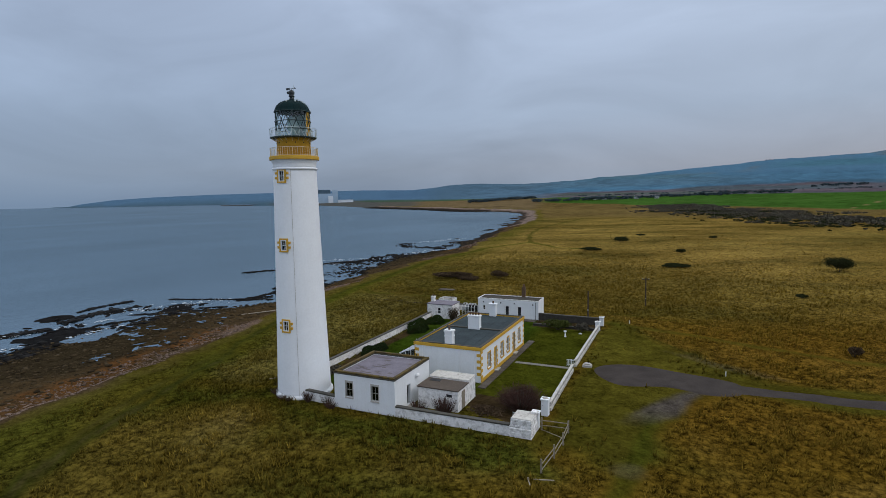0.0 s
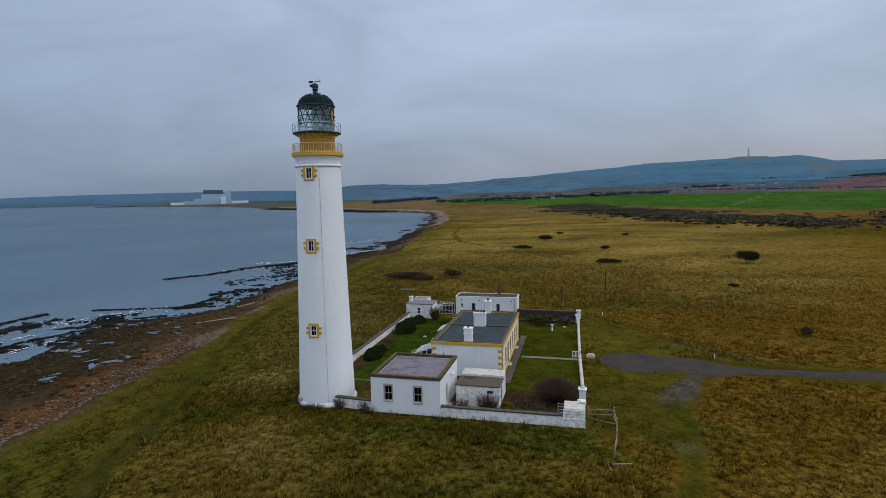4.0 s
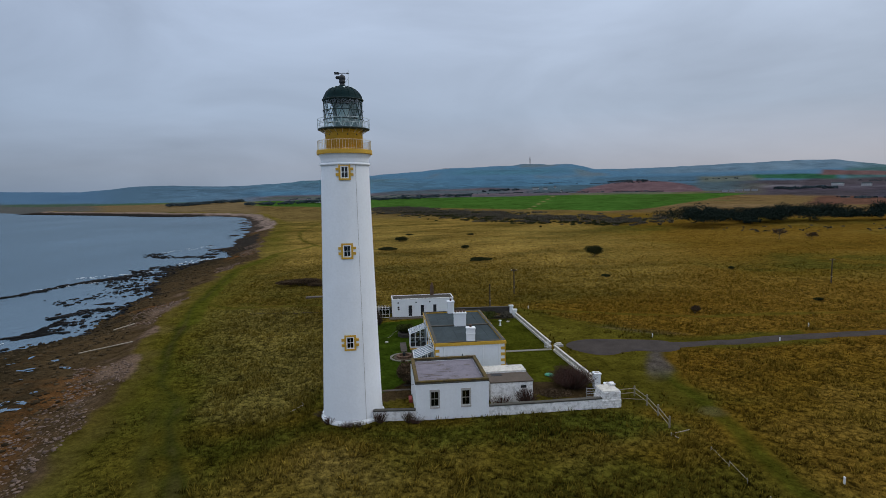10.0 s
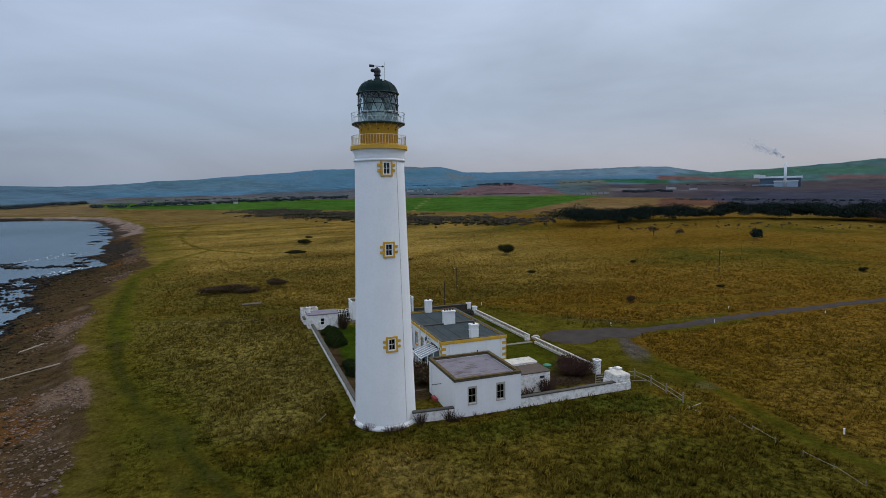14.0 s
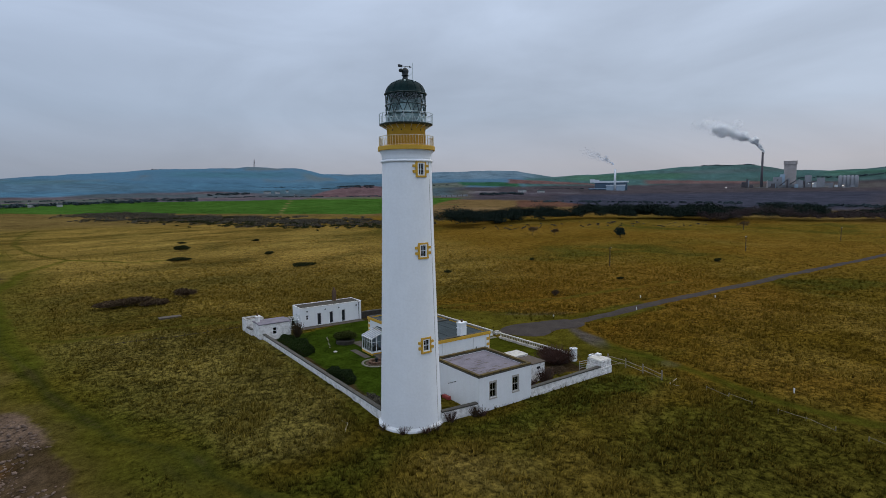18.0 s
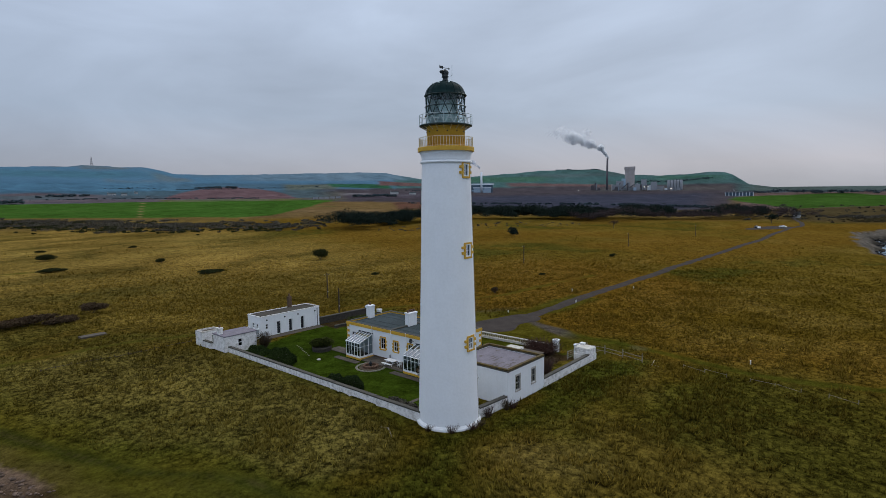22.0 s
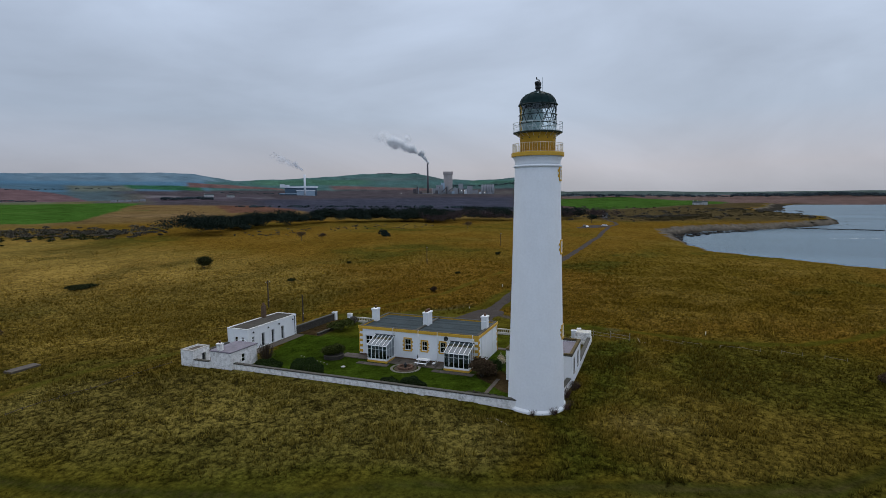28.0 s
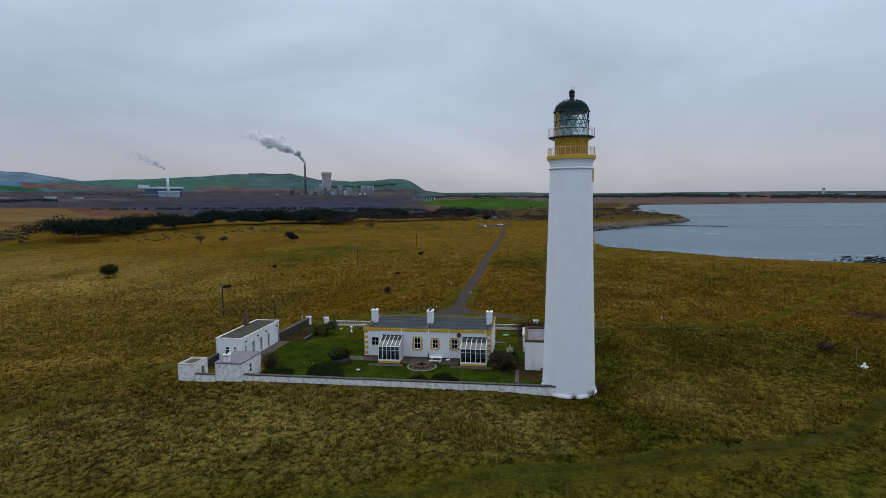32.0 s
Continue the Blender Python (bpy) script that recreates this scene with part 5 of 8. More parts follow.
def chimney(parent, x, y, wx, wy, z0, z1, pots, material=WHITE, cap=True):
    st = part("chimney", box(x - wx / 2, x + wx / 2, y - wy / 2, y + wy / 2, z0, z1 - 0.2, 0.02), material, parent, "white rendered chimney stack" if material is WHITE else "")
    if cap:
        part("chimney_cap", box(x - wx / 2 - 0.08, x + wx / 2 + 0.08, y - wy / 2 - 0.08, y + wy / 2 + 0.08, z1 - 0.22, z1, 0.03), material, st)
    along_x = wx >= wy
    for k in range(pots):
        o = (k - (pots - 1) / 2) * 0.42
        c = (x + (o if along_x else 0), y + (0 if along_x else o))
        part("chimney_pot", lathe([(0.15, z1 - 0.02), (0.13, z1 + 0.28), (0.16, z1 + 0.30), (0.16, z1 + 0.36), (0.10, z1 + 0.36)], c, 10), TERRACOTTA, st, "", True)


chimney(house, -27.95, 62.15, 1.05, 0.82, 4.9, 6.95, 1)
part("chimney_band", box(-28.55, -27.35, 61.7, 62.6, 6.1, 6.22, 0.02), WHITE, house)
chimney(house, -28.05, 71.28, 1.75, 0.80, 4.9, 6.95, 4)
chimney(house, -28.3, 80.1, 1.05, 0.85, 4.9, 6.95, 1)
# flashing and sockets at the south parapet
part("parapet_step", box(-30.8, -28.9, HY0 - 0.125, HY0 + 0.36, 5.18, 5.26, 0.02), COPING, house)
# downpipes
for y in (74.8, 70.72, 67.72, 62.4):
    pp = part("downpipe", bar((HX0 - 0.10, y, 0.8), (HX0 - 0.10, y, 5.2), 0.05, 6), FRAME_WHITE, house, "white downpipe")
    part("hopper", box(HX0 - 0.2, HX0 - 0.001, y - 0.12, y + 0.12, 4.4, 4.66, 0.02), FRAME_WHITE, pp)
for x in (-26.4, -31.6, -24.3):
    part("downpipe", bar((x, HY0 - 0.09, 0.7), (x, HY0 - 0.09, 4.68), 0.045, 6), FRAME_WHITE, house)
lamp = part("wall_bracket", bar((HX0, 66.2, 4.3), (HX0 - 0.45, 66.2, 4.55), 0.03, 5), BLACK_IRON, house)
part("satellite_dish", lathe([(0.02, 0), (0.2, 0.03), (0.34, 0.1)], (0, 0), 16, caps=False), BLACK_IRON, lamp, "black dish").matrix_basis = pose(HX0 - 0.5, 66.2, 4.45, 0, -80, 0)


def conservatory(y0, y1, x0, z0, eave, top, label):
    """A lean-to of white glazing bars on a dwarf wall, with a sloping barred roof."""
    x1 = HX0
    c = thing("conservatory", ((x0 + x1) / 2, (y0 + y1) / 2, G), label, "conservatory", "conservatories of the house")
    base_z = z0 + 0.42
    part("base_wall", box(x0, x1 - 0.03, y0, y1, z0 - 0.4, z0 + 0.16), OCHRE, c, "ochre base")
    part("dwarf_wall", box(x0 + 0.03, x1 - 0.03, y0 + 0.03, y0 + 0.18, z0 + 0.16, base_z), FRAME_WHITE, c)
    part("dwarf_wall", box(x0 + 0.03, x1 - 0.03, y1 - 0.18, y1 - 0.03, z0 + 0.16, base_z), FRAME_WHITE, c)
    part("dwarf_wall", box(x0 + 0.03, x0 + 0.18, y0 + 0.18, y1 - 0.18, z0 + 0.16, base_z), FRAME_WHITE, c)
    part("floor_slab", box(x0 + 0.18, x1 - 0.03, y0 + 0.18, y1 - 0.18, z0 + 0.0, z0 + 0.2), FLAG, c)
    n = 5
    for k in range(n + 1):
        y = y0 + 0.07 + (y1 - y0 - 0.14) * k / n
        part("mullion", box(x0 + 0.04, x0 + 0.12, y - 0.04, y + 0.04, base_z, eave), FRAME_WHITE, c)
        part("rafter", bar((x0 + 0.02, y, eave + 0.08), (x1 - 0.04, y, top + 0.03), 0.055, 4), FRAME_WHITE, c)
    for y in (y0 + 0.07, y1 - 0.07):
        for k in range(1, 4):
            x = x0 + (x1 - x0 - 0.1) * k / 3
            part("mullion", box(x - 0.04, x + 0.04, y - 0.04, y + 0.04, base_z, eave + (top - eave) * k / 3 - 0.03), FRAME_WHITE, c)
        part("transom", bar((x0 + 0.05, y, eave - 0.55), (x1 - 0.05, y, eave - 0.55), 0.03, 4), FRAME_WHITE, c)
    part("eaves_beam", box(x0, x0 + 0.14, y0, y1, eave - 0.05, eave + 0.07, 0.01), FRAME_WHITE, c)
    part("gutter", bar((x0 - 0.05, y0, eave + 0.02), (x0 - 0.05, y1, eave + 0.02), 0.05, 6), FRAME_WHITE, c)
    part("transom", bar((x0 + 0.08, y0 + 0.1, eave - 0.55), (x0 + 0.08, y1 - 0.1, eave - 0.55), 0.03, 4), FRAME_WHITE, c)
    part("front_glass", box(x0 + 0.075, x0 + 0.083, y0 + 0.12, y1 - 0.12, base_z, eave - 0.05), GLASS, c)
    for y in (y0 + 0.07, y1 - 0.07):
        bm = bmesh.new()
        vs = [bm.verts.new(p) for p in ((x0 + 0.14, y, base_z), (x1 - 0.06, y, base_z), (x1 - 0.06, y, top - 0.05), (x0 + 0.14, y, eave - 0.02))]
        bm.faces.new(vs)
        part("side_glass", bm, GLASS, c)
    bm = bmesh.new()
    vs = [bm.verts.new(p) for p in ((x0, y0 + 0.02, eave + 0.07), (x1 - 0.04, y0 + 0.02, top + 0.02), (x1 - 0.04, y1 - 0.02, top + 0.02), (x0, y1 - 0.02, eave + 0.07))]
    bm.faces.new(vs)
    part("roof_glass", bm, ROOF_GLASS, c)
    part("ridge_flashing", box(x1 - 0.10, x1 - 0.031, y0, y1, top - 0.02, top + 0.12), LEAD, c)
    part("cane_chair", box(x1 - 1.3, x1 - 0.7, (y0 + y1) / 2 - 0.3, (y0 + y1) / 2 + 0.3, z0 + 0.2, z0 + 1.0, 0.08), WOOD, c)
    return c


conservatory(74.55, 77.75, -35.35, 0.72, 3.05, 4.0, "white-framed lean-to conservatory with open grassy side")
conservatory(62.1, 65.8, -35.35, 0.72, 3.05, 4.0, "white-framed lean-to conservatory beside the dark shrubs")

# patio flags along both long sides of the house
patio = tagged(thing("patio", (-34.5, 71, G), "", ""), "uneven grey stone flags along the house front", "paving", kind="structure")
flag_mesh = mesh_of("flag", box(-0.48, 0.48, -0.48, 0.48, -0.10, 0.06, 0.02), FLAG)
rng = random.Random(4)


def flag_row(parent, x0, x1, y0, y1, z, keep=1.0, size=1.0):
    y = y0
    while y < y1:
        x = x0
        while x < x1 - 0.3:
            if rng.random() < keep:
                ob = new("flag", flag_mesh)
                ob.parent = parent
                ob.matrix_parent_inverse = Matrix.Translation(-Vector(origins[parent.name]))
                ob.matrix_basis = pose(x + size / 2, y + size / 2, z + rng.uniform(-0.012, 0.012), 0, 0, rng.choice((0, 90, 180)) + rng.uniform(-1, 1)) @ Matrix.Diagonal((size, size, 1, 1))
            x += size
        y += size


flag_row(patio, -35.2, -32.8, 66.2, 74.4, G + 0.04)
flag_row(patio, -36.8, -35.5, 73.9, 78.4, G + 0.02)
flag_row(patio, -36.6, -35.5, 61.2, 66.6, G + 0.02)
flag_row(patio, -34.6, -32.8, 77.9, 82.2, G + 0.02)
east_walk = tagged(thing("east_walk", (-22.8, 71, G), "", ""), "strip of worn grey paving beside the house", "paving", kind="structure")
flag_row(east_walk, -23.3, -22.0, 59.8, 82.6, G + 0.06)
bm = bmesh.new()
bm_box(bm, -22.0, -14.0, 71.0, 71.75, G - 0.2, G + 0.05)
solo("garden_path", bm, PATH_STONE, "straight pale concrete path across the lawn", "path", kind="structure")
bm = bmesh.new()
bm_box(bm, -42.5, -36.2, 57.5, 58.0, G - 0.2, G + 0.03)
solo("garden_path", bm, FLAG, "narrow worn path from the tower to the garden", "path", kind="structure")

# ---- the flat-roofed annexe by the tower ----
AX0, AX1, AY0, AY1 = -36.1, -28.3, 48.38, 56.75
annexe = thing("annexe", (-32.2, 52.5, G), "square white flat-roofed annexe with ochre-edged parapet beside the tower", "building")
A_WIN = [(-34.54, -33.66, 2.0, 3.66), (-31.21, -30.33, 2.0, 3.66)]
A_DOOR = (51.1, 51.95, 0.85, 3.15)
shell(annexe, AX0, AX1, AY0, AY1, 0.2, 4.50, WHITE, {"s": A_WIN, "e": [A_DOOR]})
for w in A_WIN:
    sash_window(annexe, "y", AY0, -1, *w, surround=GREY_STONE, margin=0.10, bars=1, label="tall grey sash window in a pale margin", joinery=GREY_SASH)
door_in(annexe, "x", AX1, 1, *A_DOOR, DARK_ROOM, is_open=True, label="dark doorway")
parapet(annexe, AX0, AX1, AY0, AY1, 4.50, 4.64, 0.05, 0.40, COPING)
parapet(annexe, AX0, AX1, AY0, AY1, 4.642, 4.82, 0.02, 0.36, OCHRE_DULL, "lichened ochre coping")
part("roof", box(AX0 + 0.40, AX1 - 0.40, AY0 + 0.40, AY1 - 0.40, 4.2, 4.46), ROOF_PALE, annexe, "stained pale grey felt roof")
rng = random.Random(11)
for k in range(22):
    x, y = rng.uniform(AX0 + 1.2, AX1 - 1.2), rng.uniform(AY0 + 1.2, AY1 - 1.2)
    n, rx, ry = 14, rng.uniform(0.15, 0.75), rng.uniform(0.06, 0.22)
    bm = bmesh.new()
    ang = rng.uniform(-0.3, 0.3)
    vs = []
    for i in range(n):
        t = 2 * math.pi * i / n
        w = 1 + 0.35 * math.sin(3 * t + k) + 0.2 * math.sin(5 * t + 2 * k)
        ux, uy = rx * w * math.cos(t), ry * w * math.sin(t)
        vs.append(bm.verts.new((x + ux * math.cos(ang) - uy * math.sin(ang), y + ux * math.sin(ang) + uy * math.cos(ang), 4.464 + 0.0006 * k)))
    bm.faces.new(vs)
    part("roof_stain", bm, ROOF_STAIN, annexe, "dark puddle stain")
part("wall_lamp", lathe([(0.02, 3.5), (0.22, 3.55), (0.28, 3.72), (0.2, 3.9), (0.02, 3.95)], (AX1 + 0.22, 53.3), 12), FRAME_WHITE, annexe, "round white lamp", True)
part("overflow_pipe", bar((AX0, 52.5, 3.05), (AX0 - 1.1, 52.5, 3.05), 0.035, 5), BLACK_IRON, annexe)
part("downpipe", bar((AX0 - 0.08, 55.8, 0.7), (AX0 - 0.08, 55.8, 4.45), 0.05, 6), FRAME_WHITE, annexe)
part("roof_vent", bar((-29.9, AY1 - 0.2, 4.7), (-29.9, AY1 - 0.2, 5.1), 0.06, 6), BLACK_IRON, annexe)
solo("garden_bench", box(-36.6, -36.2, 53.4, 54.6, G + 0.02, G + 0.42, 0.03), RED_PAINT, "faded red bench against the annexe wall", "bench")

# ---- wash-house between the annexe and the house ----
wash = thing("wash_house", (-25, 54.5, G), "low whitewashed outhouse with a brown flat roof and open yard", "outhouse")
S_WIN = (-23.9, -23.2, 2.15, 2.5)
shell(wash, -27.35, -22.5, 51.9, 54.9, 0.3, 2.92, OLD_WHITE, {"s": [S_WIN]}, 0.25)
part("window", box(-23.9, -23.2, 52.0, 52.1, 2.15, 2.5), DARK_ROOM, wash, "narrow dark slot window")
part("roof", box(-27.45, -22.4, 51.8, 54.9, 2.922, 3.05, 0.02), BROWN_ROOF, wash, "brown felt roof")
part("roof_hatch", box(-26.9, -25.6, 53.9, 54.6, 3.052, 3.08), DARK_ROOM, wash, "dark opening")
shell(wash, -27.35, -22.5, 54.92, 57.1, 0.3, 3.15, OLD_WHITE, {}, 0.22)
part("yard_roof", box(-27.42, -22.43, 54.93, 57.17, 3.152, 3.24, 0.02), PICKET_WHITE, wash, "pale painted flat roof")
part("door", box(-22.5, -22.44, 53.0, 53.8, 0.65, 2.6), WOOD, wash, "weathered plank door")

solo("byre_path", box(-38.2, -25.8, 95.7, 97.52, 0.4, G + 0.05), FLAG, "worn brown gravel strip before the long outhouse", "path")
# ---- byre: the long outhouse at the north end ----
BX0, BX1, BY0, BY1 = -37.6, -25.55, 97.6, 101.6
byre = thing("byre", (-31.5, 99.6, G), "long white outhouse with three dark doorways and a grey flat roof", "outhouse")
B_DOOR = [(-34.45, -33.65, 0.65, 2.82), (-32.05, -31.3, 0.65, 2.83), (-29.6, -28.85, 0.65, 2.85)]
B_WIN = [(-36.6, -36.1, 1.85, 2.75)]
BW_WIN = [(99.55, 100.2, 2.0, 2.85), (98.35, 99.0, 2.0, 2.85)]
shell(byre, BX0, BX1, BY0, BY1, 0.2, 4.0, WHITE, {"s": B_DOOR + B_WIN, "w": BW_WIN})
for d in B_DOOR:
    door_in(byre, "y", BY0, -1, *d, DARK_ROOM, is_open=True, label="dark open doorway")
sash_window(byre, "y", BY0, -1, *B_WIN[0], bars=0)
for w in BW_WIN:
    sash_window(byre, "x", BX0, -1, *w, bars=0)
parapet(byre, BX0, BX1, BY0, BY1, 4.0, 4.18, 0.05, 0.14, OLD_WHITE)
part("roof", box(BX0 + 0.14, BX1 - 0.14, BY0 + 0.14, BY1 - 0.14, 3.8, 4.10), BROWN_LEAD, byre, "dark grey-brown flat roof")
for x in (-36.4, -32.9, -30.2, -26.6):
    part("wall_lamp", lathe([(0.02, 3.3), (0.12, 3.34), (0.14, 3.5), (0.02, 3.58)], (x, BY0 - 0.12), 8), BLACK_IRON, byre)
stack = part("chimney", box(-29.75, -29.1, 101.0, 101.6, 3.9, 6.1, 0.02), BRICK_STACK, byre, "sooty brick chimney stack")
part("chimney_pot", lathe([(0.2, 6.1), (0.17, 6.5), (0.2, 6.55), (0.12, 6.6)], (-29.42, 101.3), 10), TERRACOTTA, stack)
part("downpipe", bar((BX1 - 0.5, BY0 - 0.08, 0.6), (BX1 - 0.5, BY0 - 0.08, 3.9), 0.05, 6), BLACK_IRON, byre)

# ---- small outhouses at the north-west corner ----
privy = thing("garden_outhouse", (-43.7, 94.6, G), "small whitewashed outhouse with a low mossy roof and chimney", "outhouse")
L_WIN = (-44.2, -43.5, 1.45, 2.65)
shell(privy, -46.35, -41.1, 92.8, 96.4, 0.2, 3.25, OLD_WHITE, {"s": [L_WIN]}, 0.3)
sash_window(privy, "y", 92.8, -1, *L_WIN, bars=0)
part("roof", box(-46.45, -41.0, 92.7, 96.5, 3.252, 3.42, 0.03), ROOF_PALE, privy, "pale purple-grey flat roof")
chimney(privy, -46.0, 94.9, 0.65, 0.65, 3.42, 4.45, 1, OLD_WHITE)
store = thing("corner_store", (-45.3, 100.2, G), "tiny roofless-looking whitewashed store at the wall corner", "outhouse")
shell(store, -46.85, -43.8, 99.1, 101.35, 0.2, 3.1, OLD_WHITE, {"s": [(-45.2, -44.5, 0.6, 2.4)]}, 0.3)
part("roof", box(-46.6, -44.05, 99.35, 101.1, 2.8, 3.0), BROWN_ROOF, store)
parapet(store, -46.85, -43.8, 99.1, 101.35, 3.1, 3.2, 0.03, 0.28, GREY_STONE)
part("dark_doorway", box(-45.2, -44.5, 99.4, 99.5, 0.6, 2.4), DARK_ROOM, store)

# ---- greenhouse ----
gh = thing("greenhouse", (-39.5, 98.0, G), "small white-framed greenhouse beside the byre", "greenhouse")
for x in (-40.8, -40.15, -39.5, -38.85, -38.2):
    for y in (97.0, 98.9):
        part("post", bar((x, y, G), (x, y, 2.3), 0.035, 4), FRAME_WHITE, gh)
    part("rafter", bar((x, 97.0, 2.3), (x, 97.95, 2.85), 0.03, 4), FRAME_WHITE, gh)
    part("rafter", bar((x, 98.9, 2.3), (x, 97.95, 2.85), 0.03, 4), FRAME_WHITE, gh)
for y, z in ((97.0, 2.3), (98.9, 2.3), (97.95, 2.85), (97.0, 1.4), (97.0, 0.75)):
    part("rail", bar((-40.8, y, z), (-38.2, y, z), 0.035, 4), FRAME_WHITE, gh)
for y in (97.0, 98.9):
    bm = bmesh.new()
    bm.faces.new([bm.verts.new(p) for p in ((-40.75, y, 0.7), (-38.25, y, 0.7), (-38.25, y, 2.27), (-40.75, y, 2.27))])
    part("pane", bm, GLASS, gh)


# ---- boundary walls ----
def coped_wall(name, a, b2, top, thick, material, cope, label, base=0.2, cope_h=0.12):
    """A straight wall from a to b with a projecting coping."""
    a, b2 = Vector(a), Vector(b2)
    d = (b2 - a)
    n = Vector((-d.y, d.x)).normalized()
    w = thing(name, (*((a + b2) / 2), G), label, "wall")
    for nm, half, z0, z1, m in (("wall_body", thick / 2, base, top - cope_h, material), ("coping", thick / 2 + 0.05, top - cope_h + 0.002, top, cope)):
        steps = max(1, int(d.length / 2.4)) if nm == "coping" else 1
        for k in range(steps):
            p, q = a + d * (k / steps), a + d * ((k + 1) / steps)
            if nm == "coping":
                q = q - d.normalized() * 0.012
            bm = bmesh.new()
            dz = 0.012 * math.sin(k * 2.3) if nm == "coping" else 0
            vs = [bm.verts.new((c.x, c.y, z)) for z in (z0 - (0.02 if nm == "coping" else 0), z1 + dz) for c in (p - n * half, q - n * half, q + n * half, p + n * half)]
            for f in ((3, 2, 1, 0), (4, 5, 6, 7), (0, 1, 5, 4), (1, 2, 6, 5), (2, 3, 7, 6), (3, 0, 4, 7)):
                bm.faces.new([vs[i] for i in f])
            part(nm, bm, m, w)
    return w


coped_wall("west_wall", (-45.25, 52.4), (-45.65, 92.78), 1.80, 0.42, OLD_WHITE, COPING, "long whitewashed garden wall with dark coping stones")
coped_wall("corner_wall", (-46.5, 96.42), (-46.55, 99.08), 1.95, 0.4, OLD_WHITE, COPING, "short low whitewashed wall between the outhouses")
coped_wall("front_wall", (-28.28, 48.6), (-15.62, 48.75), 1.80, 0.45, OLD_WHITE, COPING, "whitewashed front wall with dark coping")
coped_wall("link_wall", (-40.6, 49.1), (-36.12, 48.7), 1.80, 0.45, OLD_WHITE, COPING, "short whitewashed wall between tower and annexe")


def balustrade(a, b2, label):
    """A low white base with pickets under a broad pale rail."""
    a, b2 = Vector(a), Vector(b2)
    d = b2 - a
    turn = math.degrees(math.atan2(d.y, d.x))
    f = thing("boundary_balustrade", (*((a + b2) / 2), G), label, "fence", "boundary fence lengths")

    def lay(name, x0, x1, half, z0, z1, m):
        bm = box(x0, x1, -half, half, z0, z1, 0.01)
        bm.transform(pose(a.x, a.y, 0, 0, 0, turn))
        return part(name, bm, m, f)

    lay("base_course", 0, d.length, 0.20, 0.3, 0.92, PICKET_WHITE)
    lay("top_rail", 0, d.length, 0.15, 1.40, 1.55, PICKET_WHITE)
    n = int(d.length / 0.36)
    for k in range(n):
        x = (k + 0.5) * d.length / n
        lay("picket", x - 0.05, x + 0.05, 0.05, 0.922, 1.398, PICKET_WHITE)
    return f


balustrade((-13.5, 56.2), (-13.85, 70.5), "low white picketed boundary fence on a whitewashed base")
balustrade((-13.88, 72.3), (-14.05, 93.3), "low white picketed boundary fence on a whitewashed base")
coped_wall("north_wall", (-14.2, 97.3), (-25.5, 97.75), 1.95, 0.45, DARK_STONE, COPING, "dark rubble wall closing the garden")
coped_wall("bed_wall", (-14.6, 93.0), (-25.4, 93.3), 1.05, 0.30, DARK_STONE, COPING, "low dark wall before the vegetable bed")
coped_wall("yard_wall", (-41.05, 101.3), (-37.65, 101.4), 1.9, 0.4, DARK_STONE, COPING, "dark rubble wall behind the greenhouse")
coped_wall("yard_wall", (-43.75, 101.2), (-41.1, 101.3), 1.9, 0.4, OLD_WHITE, COPING, "whitewashed yard wall beside the store")


def pillar(x, y, w, top, label, plate=True):
    p = thing("gate_pillar", (x, y, G), label, "pillar", "gate pillars")
    part("shaft", box(x - w / 2, x + w / 2, y - w / 2, y + w / 2, 0.2, top - 0.25, 0.02), WHITE, p)
    part("cap", box(x - w / 2 - 0.08, x + w / 2 + 0.08, y - w / 2 - 0.08, y + w / 2 + 0.08, top - 0.25, top - 0.1, 0.03), WHITE, p)
    part("cap_top", lathe([(w / 2, top - 0.1), (w / 2 - 0.12, top), (0.01, top + 0.03)], (x, y), 4), GREY_STONE, p)
    return p


pillar(-13.65, 54.9, 0.75, 2.55, "white gate pillar with a stepped cap beside the front gate")
pillar(-13.75, 51.35, 0.72, 2.45, "white gate pillar against the wide corner pier")
pillar(-14.15, 93.7, 0.72, 2.25, "white pillar at the end of the boundary wall")
pillar(-14.0, 97.2, 0.72, 2.3, "white pillar at the garden's far corner")
pier = thing("corner_pier", (-14.5, 49.8, G), "broad whitewashed stone block ending the front wall", "pier")
rng = random.Random(41)
for k in range(6):
    z0, inset, tall = (0.2 + k * 0.44, 0.0, 0.435) if k < 3 else (1.53 + (k - 3) * 0.29, 0.09, 0.284)
    x0, x1 = -15.62 + inset, -13.42 - inset * 0.4
    cuts = [x0] + sorted(rng.uniform(x0 + 0.35, x1 - 0.35) for _ in range(2)) + [x1]
    for xa, xb in zip(cuts, cuts[1:]):
        if xb - xa < 0.06:
            continue
        j = rng.uniform(-0.02, 0.02)
        part("stone", box(xa + 0.006, xb - 0.006, 48.5 + inset + j, 50.95 - inset, z0, z0 + tall, 0.035), ROUGH_WHITE, pier)
part("cap_slab", box(-15.48, -13.50, 48.64, 50.82, 2.402, 2.47, 0.025), PICKET_WHITE, pier, "dulled whitewashed top slab")
part("cap_stone", box(-13.95, -13.35, 50.2, 50.9, 2.472, 2.72, 0.05), OLD_WHITE, pier)
gate = thing("garden_gate", (-13.9, 71.4, G), "small white slatted garden gate standing open", "gate")
for k in range(5):
    part("slat", box(-14.9 + k * 0.2, -14.84 + k * 0.2, 71.9, 71.94, G + 0.1, G + 1.1), FRAME_WHITE, gate)
for z in (0.3, 0.95):
    part("rail", box(-14.95, -14.0, 71.945, 71.985, G + z, G + z + 0.08), FRAME_WHITE, gate)
